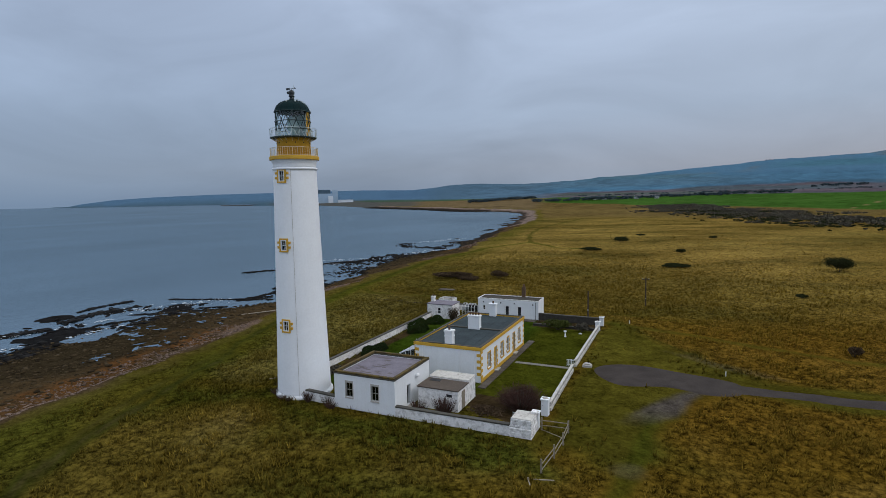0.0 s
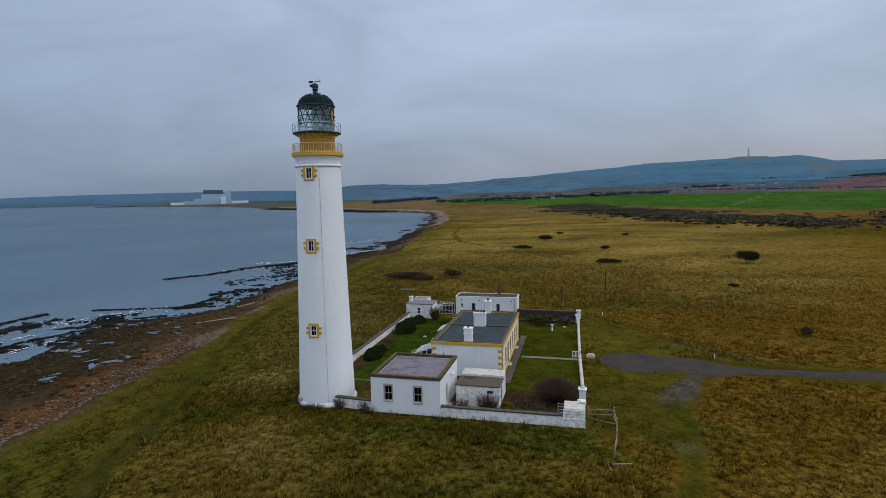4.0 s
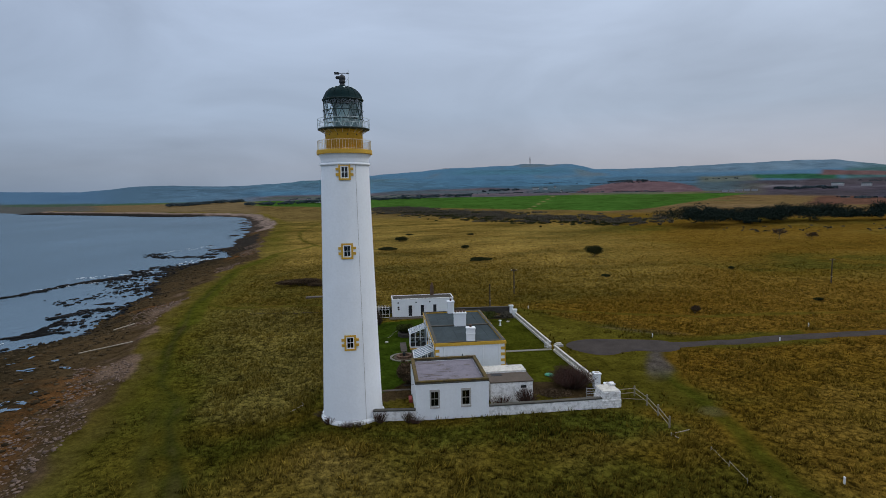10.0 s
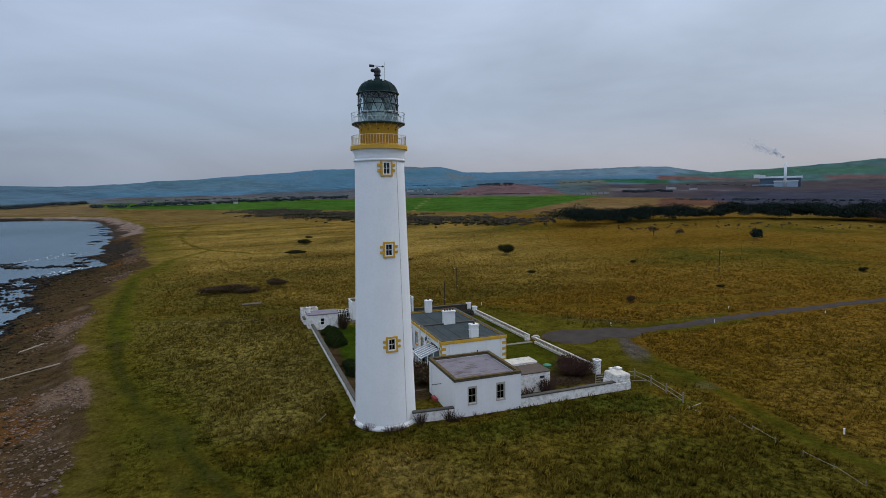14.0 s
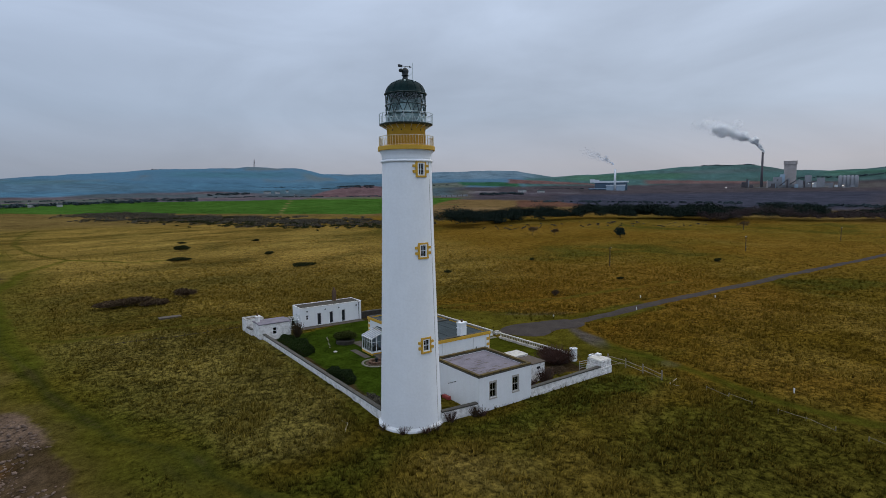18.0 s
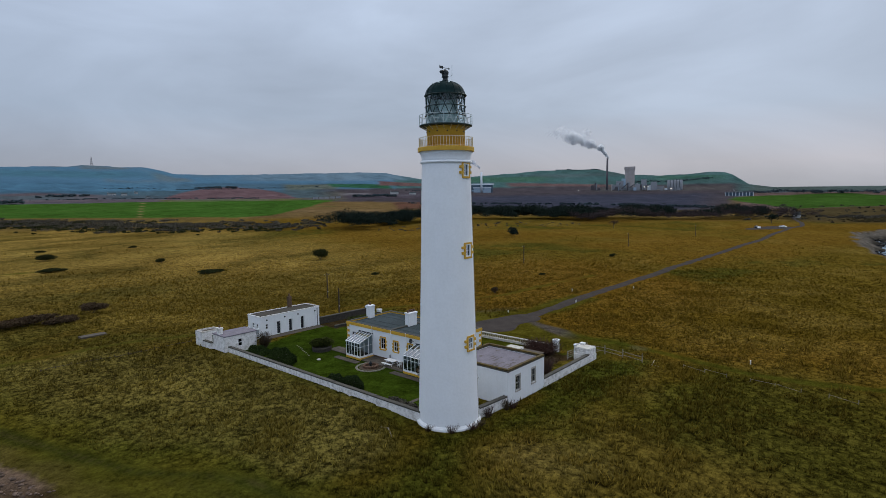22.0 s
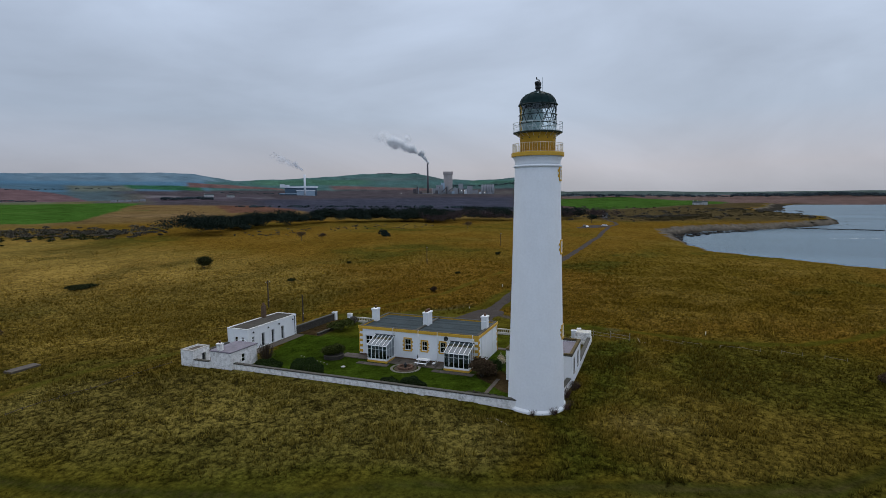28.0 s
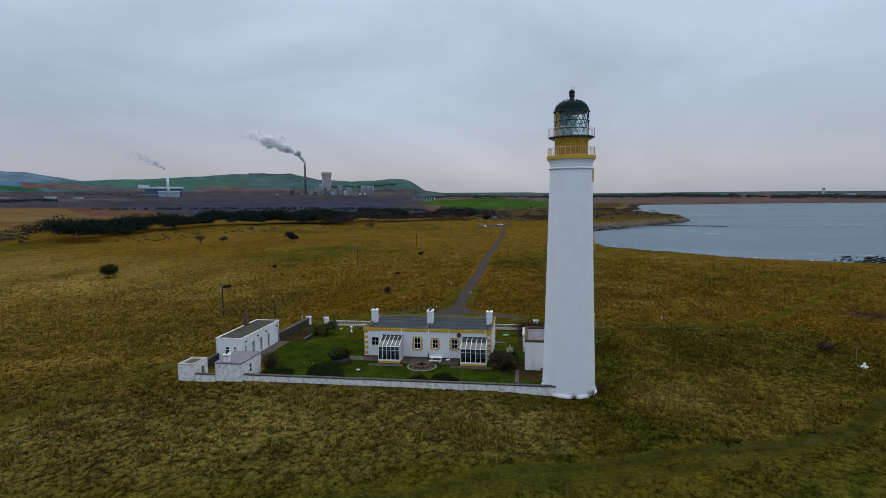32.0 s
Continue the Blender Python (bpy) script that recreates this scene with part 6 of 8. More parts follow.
gate = thing("front_gate", (-14.6, 52.2, G), "open grey tubular gate behind the corner pier", "gate")
for z in (0.25, 0.55, 0.85, 1.15):
    part("bar", bar((-16.2, 51.6, G + z), (-14.2, 51.4, G + z), 0.03, 5), STEEL, gate)
for x in (-16.2, -14.2):
    part("upright", bar((x, 51.6 if x < -15 else 51.4, G), (x, 51.6 if x < -15 else 51.4, G + 1.25), 0.035, 5), STEEL, gate)


# ---- garden things ----
ring = thing("round_planter", (-36.4, 71.1, G), "two rings of grey stones round a dark little fountain", "planter")
for rad, n, h in ((1.95, 26, 0.07), (0.95, 15, 0.34)):
    for k in range(n):
        a = 2 * math.pi * k / n
        bm = box(-0.17, 0.17, -rad * math.pi / n * 0.94, rad * math.pi / n * 0.94, -0.1, h, 0.03)
        bm.transform(pose(-36.4 + rad * math.cos(a), 71.1 + rad * math.sin(a), G + 0.02, 0, 0, math.degrees(a)))
        part("stone", bm, PATH_STONE if rad > 1.5 else TERRACOTTA, ring)
part("soil", lathe([(0.01, G + 0.06), (1.58, G + 0.06), (1.6, G - 0.1)], (-36.4, 71.1), 24, caps=False), SOIL, ring)
part("fountain", lathe([(0.22, G + 0.05), (0.14, G + 0.4), (0.3, G + 0.55), (0.1, G + 0.75), (0.03, G + 0.9)], (-36.4, 71.1), 12), BLACK_IRON, ring, "", True)

table = thing("picnic_table", (-34.0, 69.4, G), "white painted picnic table with fixed benches", "table")
for k in range(5):
    part("tabletop_plank", box(-34.52 + k * 0.21, -34.32 + k * 0.21, 68.55, 70.35, 1.32, 1.37), FRAME_WHITE, table)
for x in (-34.95, -33.05):
    part("bench", box(x - 0.16, x + 0.16, 68.55, 70.35, 1.03, 1.08, 0.01), FRAME_WHITE, table)
for y in (68.8, 70.1):
    part("leg", bar((-34.7, y, G + 0.06), (-34.2, y, 1.32), 0.045, 4), FRAME_WHITE, table)
    part("leg", bar((-33.3, y, G + 0.06), (-33.8, y, 1.32), 0.045, 4), FRAME_WHITE, table)
    part("crossbar", bar((-35.05, y, 1.0), (-32.95, y, 1.0), 0.04, 4), FRAME_WHITE, table)
chair = thing("garden_chair", (-34.1, 67.7, G), "small white garden chair beside the table", "chair")
part("seat", box(-34.35, -33.85, 67.5, 67.95, 1.0, 1.05, 0.02), FRAME_WHITE, chair)
part("backrest", box(-34.35, -33.85, 67.46, 67.5, 1.05, 1.5, 0.01), FRAME_WHITE, chair)
for x in (-34.32, -33.88):
    for y in (67.52, 67.92):
        part("leg", bar((x, y, G + 0.06), (x, y, 1.0), 0.02, 4), FRAME_WHITE, chair)
part("post", bar((-33.0, 70.75, G), (-33.0, 70.75, 1.6), 0.07, 8), BLACK_IRON, thing("water_butt_post", (-33.0, 70.75, G), "short dark post against the house wall", "post"))
bath = thing("bird_bath", (-18.4, 87.4, G), "white stone bird bath on the lawn", "bird bath")
part("pedestal", lathe([(0.22, G), (0.2, G + 0.08), (0.12, G + 0.15), (0.10, G + 0.75), (0.15, G + 0.85)], (-18.4, 87.4), 12), FRAME_WHITE, bath, "", True)
part("bowl", lathe([(0.12, G + 0.83), (0.26, G + 0.90), (0.28, G + 0.98), (0.23, G + 0.98), (0.05, G + 0.92)], (-18.4, 87.4), 14), FRAME_WHITE, bath, "", True)
solo("tank_lid", lathe([(0.55, G + 0.0), (0.6, G + 0.1), (0.5, G + 0.18), (0.02, G + 0.24)], (-18.0, 60.0), 18), GREEN_PLASTIC, "green plastic tank lid in the grass", "lid", smooth=True)
block = thing("stone_block", (-12.4, 72.9, 0.5), "squat grey stone mounting block outside the wall", "stone")
part("slab", box(-12.95, -11.75, 72.45, 73.35, 0.2, 0.95, 0.06), GREY_STONE, block)
part("top_slab", box(-12.75, -11.95, 72.6, 73.2, 0.952, 1.12, 0.04), GREY_STONE, block)
rng = random.Random(21)
for k in range(9):
    x, y = -38.6 + 0.15 * rng.random(), 82.5 + k * 0.75
    solo("stepping_stone", lathe([(0.12, G - 0.02), (0.12, G + 0.04), (0.01, G + 0.05)], (x + 0.25 * k, y), 9), PATH_STONE, "pale round stepping stone in the lawn", "stone", "stepping stones")
for x, y in ((-38.9, 79.6), (-16.4, 90.0)):
    solo("stone", lathe([(0.3, G - 0.02), (0.32, G + 0.1), (0.02, G + 0.22)], (x, y), 7), GREY_STONE, "pale stone lying in the lawn", "stone")


# ---- foliage ----
def leaf_cloud(pts, size, rng_np, flat=0.6):
    """Two-triangle leaf clumps at points: arrays of vertices and quads."""
    n = len(pts)
    u = rng_np.normal(size=(n, 3))
    u /= np.linalg.norm(u, axis=1)[:, None]
    w = np.cross(u, rng_np.normal(size=(n, 3)))
    w /= np.linalg.norm(w, axis=1)[:, None]
    s = size * rng_np.uniform(0.6, 1.4, (n, 1))
    q = np.stack([pts - u * s - w * s * flat, pts + u * s - w * s * flat, pts + u * s * 0.8 + w * s * flat, pts - u * s * 0.8 + w * s * flat], 1)
    return q.reshape(-1, 3), np.arange(4 * n).reshape(-1, 4)


def crown_points(rng_np, n, centre, radii, lumps=9, dense=0.55):
    """Points in a lumpy crown: several offset balls, filled mostly near their skins."""
    centre, radii = np.array(centre), np.array(radii)
    c = rng_np.normal(size=(lumps, 3))
    c /= np.linalg.norm(c, axis=1)[:, None]
    c = c * rng_np.uniform(0.25, 0.62, (lumps, 1))
    c[:, 2] = np.abs(c[:, 2]) * 0.9 - 0.1
    k = rng_np.integers(0, lumps, n)
    v = rng_np.normal(size=(n, 3))
    v /= np.linalg.norm(v, axis=1)[:, None]
    p = c[k] + v * (0.46 * rng_np.uniform(dense, 1, n)[:, None])
    p[:, 2] = np.maximum(p[:, 2], -0.75)
    return centre + p * radii


LEAF_DARK = leafy("dark_evergreen_leaves", (0.018, 0.028, 0.010))
LEAF_GORSE = leafy("gorse_foliage", (0.024, 0.028, 0.011))
LEAF_BROWN = leafy("bare_brown_twigs", (0.058, 0.040, 0.024))
LEAF_RED = leafy("reddish_twigs", (0.060, 0.034, 0.027))
LEAF_PURPLE = leafy("purple_brown_twigs", (0.052, 0.029, 0.023))
LEAF_OLIVE = leafy("yellow_green_leaves", (0.040, 0.048, 0.012))
# blue-grey leaf colour with the haze of distance mixed into it
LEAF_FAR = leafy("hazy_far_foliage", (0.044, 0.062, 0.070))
LEAF_SCRUB = leafy("grey_scrub", (0.064, 0.058, 0.044))
LEAF_HEATH = leafy("brown_heath", (0.054, 0.044, 0.021))
LEAF_BARE = leafy("purple_bare_branches", (0.044, 0.034, 0.034))
LEAF_PINE = leafy("dark_pine_needles", (0.012, 0.019, 0.015))
LEAF_HEDGE = leafy("clipped_hedge_leaves", (0.020, 0.032, 0.009))
PAMPAS = leafy("pale_plumes", (0.42, 0.36, 0.26))
BARK = mat("grey_bark", (0.06, 0.05, 0.04), 0.95, 0.3, 4, 0.3, 20)


def twigs(name, x, y, radii, material, label, seed, n=110, group="", z=None):
    """A leafless shrub: many thin stems fanning from the ground."""
    z = (ground_z(x, y) if z is None else z)
    r = random.Random(seed)
    s = thing(name, (x, y, z), label, "shrub", group)
    for nm, m, share in (("stems", BARK, 0.2), ("twig_spray", material, 0.8)):
        bm = bmesh.new()
        for k in range(int(n * share * 2.2)):
            a, q = r.uniform(0, 6.283), r.random() ** 0.6
            b0 = (x + 0.3 * radii[0] * q * math.cos(a), y + 0.3 * radii[1] * q * math.sin(a), z - 0.05)
            h = radii[2] * r.uniform(0.45, 1.35)
            tip = (x + radii[0] * q * math.cos(a) * r.uniform(0.8, 1.4), y + radii[1] * q * math.sin(a) * r.uniform(0.8, 1.4), z + h)
            bm_bar(bm, b0, tip, 0.007 + 0.004 * radii[2], 3)
        part(nm, bm, m, s)
    return s


def clipped(name, x, y, radii, material, label, seed, n=8000, leaf=0.05):
    """A clipped evergreen dome, close-leaved with a slightly uneven skin."""
    r = np.random.default_rng(seed)
    s = thing(name, (x, y, G), label, "shrub", "clipped evergreens")
    bm = bmesh.new()
    for k in range(4):
        bm_bar(bm, (x, y, G - 0.1), (x + 0.5 * radii[0] * math.cos(1.6 * k), y + 0.5 * radii[1] * math.sin(1.6 * k), G + radii[2] * 0.7), 0.05, 5)
    part("stems", bm, BARK, s)
    v = r.normal(size=(n, 3))
    v /= np.linalg.norm(v, axis=1)[:, None]
    v[:, 2] = np.abs(v[:, 2])
    lump = 1 + 0.09 * np.sin(v @ np.array([5.0, 2.0, 3.0]) + seed) + 0.07 * np.sin(v @ np.array([-3.0, 7.0, 4.0]))
    p = np.array([x, y, G]) + v * (lump * r.uniform(0.86, 1.0, n))[:, None] * np.array(radii)
    q, f = leaf_cloud(p, leaf, r)
    ob = new("crown", mesh_np("crown", q, f, material))
    ob.parent = s
    ob.matrix_parent_inverse = Matrix.Translation(-Vector(origins[s.name]))
    return s


def shrub(name, x, y, radii, material, label, category="shrub", n=900, leaf=0.11, seed=1, group="", z=None, lumps=9, dense=0.5):
    """A bush: short stems and a lumpy crown of many small leaf clumps."""
    z = (ground_z(x, y) if z is None else z)
    r = np.random.default_rng(seed)
    s = thing(name, (x, y, z), label, category, group)
    bm = bmesh.new()
    for k in range(5):
        a = 2.4 * k
        bm_bar(bm, (x, y, z - 0.1), (x + 0.55 * radii[0] * math.cos(a), y + 0.55 * radii[1] * math.sin(a), z + radii[2] * 0.9), 0.03 + 0.02 * radii[2] * 0.5, 5)
    part("stems", bm, BARK, s)
    v, f = leaf_cloud(crown_points(r, n, (x, y, z + radii[2] * 0.72), (radii[0] * 1.25, radii[1] * 1.25, radii[2]), lumps, dense), leaf, r)
    v[:, 2] = np.maximum(v[:, 2], z - 0.05)
    ob = new("crown", mesh_np("crown", v, f, material))
    ob.parent = s
    ob.matrix_parent_inverse = Matrix.Translation(-Vector(origins[s.name]))
    return s


# inside the walls
clipped("clipped_bush", -43.2, 66.9, (1.25, 1.9, 1.45), LEAF_DARK, "rounded dark evergreen bush inside the west wall", 2)
clipped("clipped_bush", -43.3, 70.0, (1.0, 1.5, 1.0), LEAF_DARK, "low dark evergreen bush inside the west wall", 3, 5000)
clipped("clipped_bush", -43.2, 82.6, (1.7, 2.6, 2.1), LEAF_HEDGE, "large rounded dark bush on the lawn edge", 4, 13000)
clipped("clipped_bush", -42.9, 89.4, (1.7, 2.0, 1.25), LEAF_HEDGE, "broad dark bush before the small outhouse", 5)
twigs("bare_shrub", -40.4, 91.8, (1.1, 1.1, 1.9), LEAF_BROWN, "leafless brown shrub by the outhouse corner", 6, 160, z=G)
shrub("rockery_plants", -43.6, 57.3, (1.2, 2.3, 0.55), LEAF_SCRUB, "grey-green rockery plants at the foot of the wall", n=1200, seed=7, z=G)
shrub("dark_shrub", -36.3, 60.0, (1.6, 1.9, 2.1), LEAF_BROWN, "dense brown shrub between annexe and conservatory", n=3000, seed=8, z=G)
shrub("dark_shrub", -34.6, 58.6, (1.2, 1.2, 1.5), LEAF_HEDGE, "dark leafy shrub behind the annexe", n=1500, seed=9, z=G)
shrub("pampas_grass", -30.6, 58.9, (1.0, 0.7, 1.3), PAMPAS, "pale feathery pampas grass behind the annexe", n=260, leaf=0.12, seed=10, z=G, dense=0.1)
shrub("purple_shrub", -16.5, 55.6, (2.7, 3.3, 1.45), LEAF_PURPLE, "broad leafless purple-brown shrub in the front corner", n=15000, leaf=0.04, seed=11, z=G, dense=0.1)
twigs("bare_shrub", -16.4, 55.4, (2.4, 2.6, 1.8), LEAF_PURPLE, "bare purple stems in the front corner", 111, 260, z=G)
twigs("bare_shrub", -23.6, 50.7, (1.3, 0.7, 1.5), LEAF_RED, "reddish leafless twigs behind the front wall", 12, 150, z=G)
twigs("bare_shrub", -26.5, 50.3, (1.0, 0.6, 1.1), LEAF_RED, "reddish leafless twigs below the wash-house", 112, 90, z=G)
shrub("bare_shrub", -20.0, 52.6, (2.4, 1.6, 0.5), LEAF_BROWN, "low brown plants in the front bed", n=900, leaf=0.08, seed=13, z=G)
shrub("garden_shrub", -20.6, 91.6, (2.9, 2.0, 1.3), LEAF_OLIVE, "low yellow-green shrubs by the bed wall", n=1500, seed=14, z=G)
shrub("garden_shrub", -16.4, 91.6, (1.2, 1.0, 1.2), LEAF_SCRUB, "grey-green shrub near the corner pillar", n=900, seed=15, z=G)
# planted drum on the lawn
drum_bed = thing("planted_tub", (-35.5, 83.4, G), "round low stone tub full of dark shrubs", "planter")
part("tub", lathe([(1.45, G - 0.05), (1.5, G + 0.55), (1.4, G + 0.6), (1.3, G + 0.5), (0.02, G + 0.45)], (-35.5, 83.4), 24), DARK_STONE, drum_bed)
rn = np.random.default_rng(16)
v, f = leaf_cloud(crown_points(rn, 2800, (-35.5, 83.4, G + 0.95), (2.1, 2.1, 1.35)), 0.09, rn)
ob = new("plants", mesh_np("plants", v, f, LEAF_OLIVE))
ob.parent = drum_bed
ob.matrix_parent_inverse = Matrix.Translation(-Vector(origins[drum_bed.name]))

# red twigs at the tower's foot and along the front wall
for k, (x, y, h) in enumerate(((-39.9, 48.3, 1.0), (-36.9, 48.0, 0.9), (-36.2, 47.7, 0.6), (-42.2, 47.7, 0.5), (-45.2, 48.9, 0.6), (-46.2, 51.0, 0.5), (-43.3, 47.8, 0.45))):
    twigs("wall_foot_shrub", x, y, (0.8, 0.5, h), LEAF_RED if k % 2 == 0 else LEAF_BROWN, "straggly reddish shrub at the foot of the wall", 30 + k, 60, "wall-foot shrubs")

# gorse and thorn bushes on the links
LONE = [(38.5, 184.5, 3.6, 2.8, 3.1), (-30, 265, 3.4, 2.6, 1.9), (-37.5, 226, 4.6, 2.0, 0.9), (-4.5, 185, 5.0, 2.4, 0.8), (-3.0, 226, 1.9, 1.5, 1.1),
        (-61, 140, 6.0, 2.2, 1.2), (-49, 144, 3.0, 2.0, 1.5), (-56, 138, 3.5, 1.8, 1.0), (21.2, 91, 1.2, 1.2, 1.1), (-21, 11.5, 1.5, 1.2, 0.9), (64, 142, 1.1, 0.9, 0.7),
        (22, 135, 1.2, 0.9, 0.6), (110, 100, 1.5, 1.2, 0.8), (52, 96, 0.9, 0.8, 0.5), (-24, 300, 2.4, 1.4, 0.8), (10, 290, 2.2, 1.3, 0.7)]
for k, (x, y, a, b2, h) in enumerate(LONE):
    shrub("gorse_bush", x, y, (a, b2, h), LEAF_BROWN if k in (5, 6, 7, 8, 9) else LEAF_GORSE, "dark wind-shorn bush standing in rough grass" if h > 1.5 else "low dark scrubby bush in rough grass",
          n=int(2600 + 1500 * a), leaf=0.06 + 0.012 * a, seed=60 + k, group="scattered bushes on the links", lumps=8, dense=0.2)


# ---- woods and scrub belts ----
def tree(name, x, y, h, spread, material, label, seed, group, bare=False, n=520, leaf=0.5):
    """A tapered trunk with limbs and a ragged crown of leaf clumps."""
    z = ground_z(x, y)
    r = np.random.default_rng(seed)
    t = thing(name, (x, y, z), label, "tree", group)
    bm = bmesh.new()
    bm_lathe(bm, [(0.05 * h * 0.5, z - 0.3), (0.035 * h * 0.5, z + h * 0.35), (0.018 * h * 0.5, z + h * 0.75)], (x, y), 7)
    for k in range(7):
        a = 2.4 * k + r.uniform(0, 1)
        z0 = z + h * r.uniform(0.22, 0.55)
        bm_bar(bm, (x, y, z0), (x + spread * 0.7 * math.cos(a), y + spread * 0.7 * math.sin(a), z0 + h * r.uniform(0.15, 0.35)), 0.012 * h, 5)
    part("trunk", bm, BARK, t)
    p = crown_points(r, n, (x, y, z + h * (0.55 if bare else 0.60)), (spread * 1.25, spread * 1.25, h * 0.46), 10, 0.1 if bare else 0.45)
    v, f = leaf_cloud(p, leaf * (0.5 if bare else 1), r)
    ob = new("crown", mesh_np("crown", v, f, material))
    ob.parent = t
    ob.matrix_parent_inverse = Matrix.Translation(-Vector(origins[t.name]))
    return t


def belt_points(line, width, n, rng2):
    """Points strewn along a chain, thicker in the middle."""
    seg = [math.dist(a, b2) for a, b2 in zip(line, line[1:])]
    out = []
    for _ in range(n):
        t = rng2.uniform(0, sum(seg))
        k = 0
        while t > seg[k] and k < len(seg) - 1:
            t -= seg[k]
            k += 1
        (ax, ay), (bx, by) = line[k], line[k + 1]
        f2 = t / seg[k]
        o = rng2.gauss(0, width / 2.6)
        nx, ny = -(by - ay) / seg[k], (bx - ax) / seg[k]
        out.append((ax + (bx - ax) * f2 + nx * o, ay + (by - ay) * f2 + ny * o))
    return out


def wood(name, pts, hmin, hmax, material, label, seed, clumps=90, leaf=0.8, wide=0.42, category="wood"):
    """Many far trees or bushes as one leafy mass: crowns of unlike height and width, grouped in taller and lower stands."""
    r = np.random.default_rng(seed)
    xy = np.array(pts)
    z0 = land(xy[:, 0], xy[:, 1])
    stand = np.clip(0.5 + 0.6 * noise2(xy[:, 0], xy[:, 1], 26, seed % 50, 2) + 0.22 * r.normal(size=len(xy)), 0, 1)
    vs, fs, off = [], [], 0
    for (x, y), z, q in zip(xy, z0, stand):
        h = hmin + (hmax - hmin) * q
        w = h * wide * r.uniform(0.8, 1.45)
        p = crown_points(r, clumps, (x, y, z + h * 0.52), (w * 1.3, w * 1.3, h * 0.52), 7, 0.4)
        v, f = leaf_cloud(p, leaf, r)
        vs.append(v)
        fs.append(f + off)
        off += len(v)
    me2 = mesh_np(name, np.concatenate(vs), np.concatenate(fs), material)
    return tagged(new(name, me2), label, category, kind="stuff")


r2 = random.Random(77)
wood("scrub_belt", belt_points([(-40, 900), (10, 700), (45, 560), (75, 455), (110, 385), (160, 335)], 58, 950, r2), 1.0, 4.0, LEAF_SCRUB, "belt of grey leafless thorn scrub below the green field", 101, 70, 0.38, 1.25, "scrub")
wood("scrub_belt", belt_points([(10, 650), (50, 490), (85, 400), (130, 345)], 56, 420, r2), 0.8, 2.9, LEAF_GORSE, "dark gorse along the edge of the scrub", 102, 95, 0.30, 1.2, "scrub")
wood("pine_wood", belt_points([(142, 300), (190, 318), (240, 318), (300, 288), (360, 220)], 24, 240, r2), 6.5, 14.5, LEAF_PINE, "dark windswept pine belt behind the links", 103, 400, 0.34, 0.55)
wood("pine_wood", belt_points([(300, 290), (365, 235), (420, 160), (455, 112)], 34, 210, r2), 6.5, 15.0, LEAF_PINE, "dark mixed wood beside the road end", 104, 280, 0.36, 0.5)
wood("bare_wood", belt_points([(330, 232), (390, 170), (445, 108), (480, 90)], 24, 230, r2), 7.5, 13.5, LEAF_BARE, "leafless purple-brown trees fringing the wood", 105, 130, 0.28, 0.42)
wood("shore_scrub", belt_points([(-60, 700), (-20, 640), (20, 620)], 30, 90, r2), 0.8, 2.6, LEAF_SCRUB, "patchy scrub behind the dunes", 106, 80, 0.35, 0.9, "scrub")
wood("headland_scrub", belt_points([(440, 30), (520, 0), (600, -30), (640, -60), (570, -90), (470, -50)], 60, 420, r2), 0.3, 1.1, LEAF_HEATH, "dark scrub on the far side of the bay", 107, 70, 0.22, 2.2, "scrub")
wood("roadside_scrub", belt_points([(430, 40), (470, 18), (530, 0)], 26, 260, r2), 0.6, 2.2, LEAF_HEATH, "brown thorn scrub beyond the road end", 112, 80, 0.22, 1.3, "scrub")
wood("links_scrub", belt_points([(150, 262), (185, 268), (225, 262), (268, 232), (300, 208)], 26, 90, r2), 0.3, 1.3, LEAF_SCRUB, "low thorn and bramble before the pines", 113, 60, 0.22, 0.9, "scrub")
for k, (x, y, h) in enumerate(((166, 181, 4.6), (172, 186, 5.4), (368, 92, 8.0), (140, 219, 6.5), (152, 214, 4.5), (268, 168, 7.0))):
    tree("thorn_tree", x, y, h, h * 0.55, LEAF_PINE if k < 3 else LEAF_BROWN, "small dark windswept tree on the links" if k < 3 else "bare brown thorn tree on the links", 120 + k, "lone trees", bare=k >= 3, leaf=0.32)


def at_bearing(az, r):
    return CX + r * math.cos(radians(az)), CY + r * math.sin(radians(az))


def far_rows(rows, seed):
    out, rg = [], random.Random(seed)
    for a0, a1, r0, r1, n in rows:
        for _ in range(n):
            t = rg.random()
            out.append(at_bearing(a0 + (a1 - a0) * t + rg.uniform(-0.05, 0.05), r0 + (r1 - r0) * t + rg.uniform(-1, 1) * (260 if n in (200, 150, 130) else 20)))
    return out


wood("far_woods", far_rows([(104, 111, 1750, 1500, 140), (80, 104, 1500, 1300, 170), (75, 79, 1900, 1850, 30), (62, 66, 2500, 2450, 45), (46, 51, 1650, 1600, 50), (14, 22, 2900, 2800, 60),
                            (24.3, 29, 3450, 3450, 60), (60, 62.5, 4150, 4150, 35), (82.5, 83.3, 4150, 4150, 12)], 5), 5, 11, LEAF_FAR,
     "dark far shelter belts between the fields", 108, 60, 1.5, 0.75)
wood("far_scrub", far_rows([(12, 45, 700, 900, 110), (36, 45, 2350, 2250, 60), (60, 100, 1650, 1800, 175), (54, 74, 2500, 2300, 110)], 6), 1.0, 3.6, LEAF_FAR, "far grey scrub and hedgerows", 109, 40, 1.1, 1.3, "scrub")

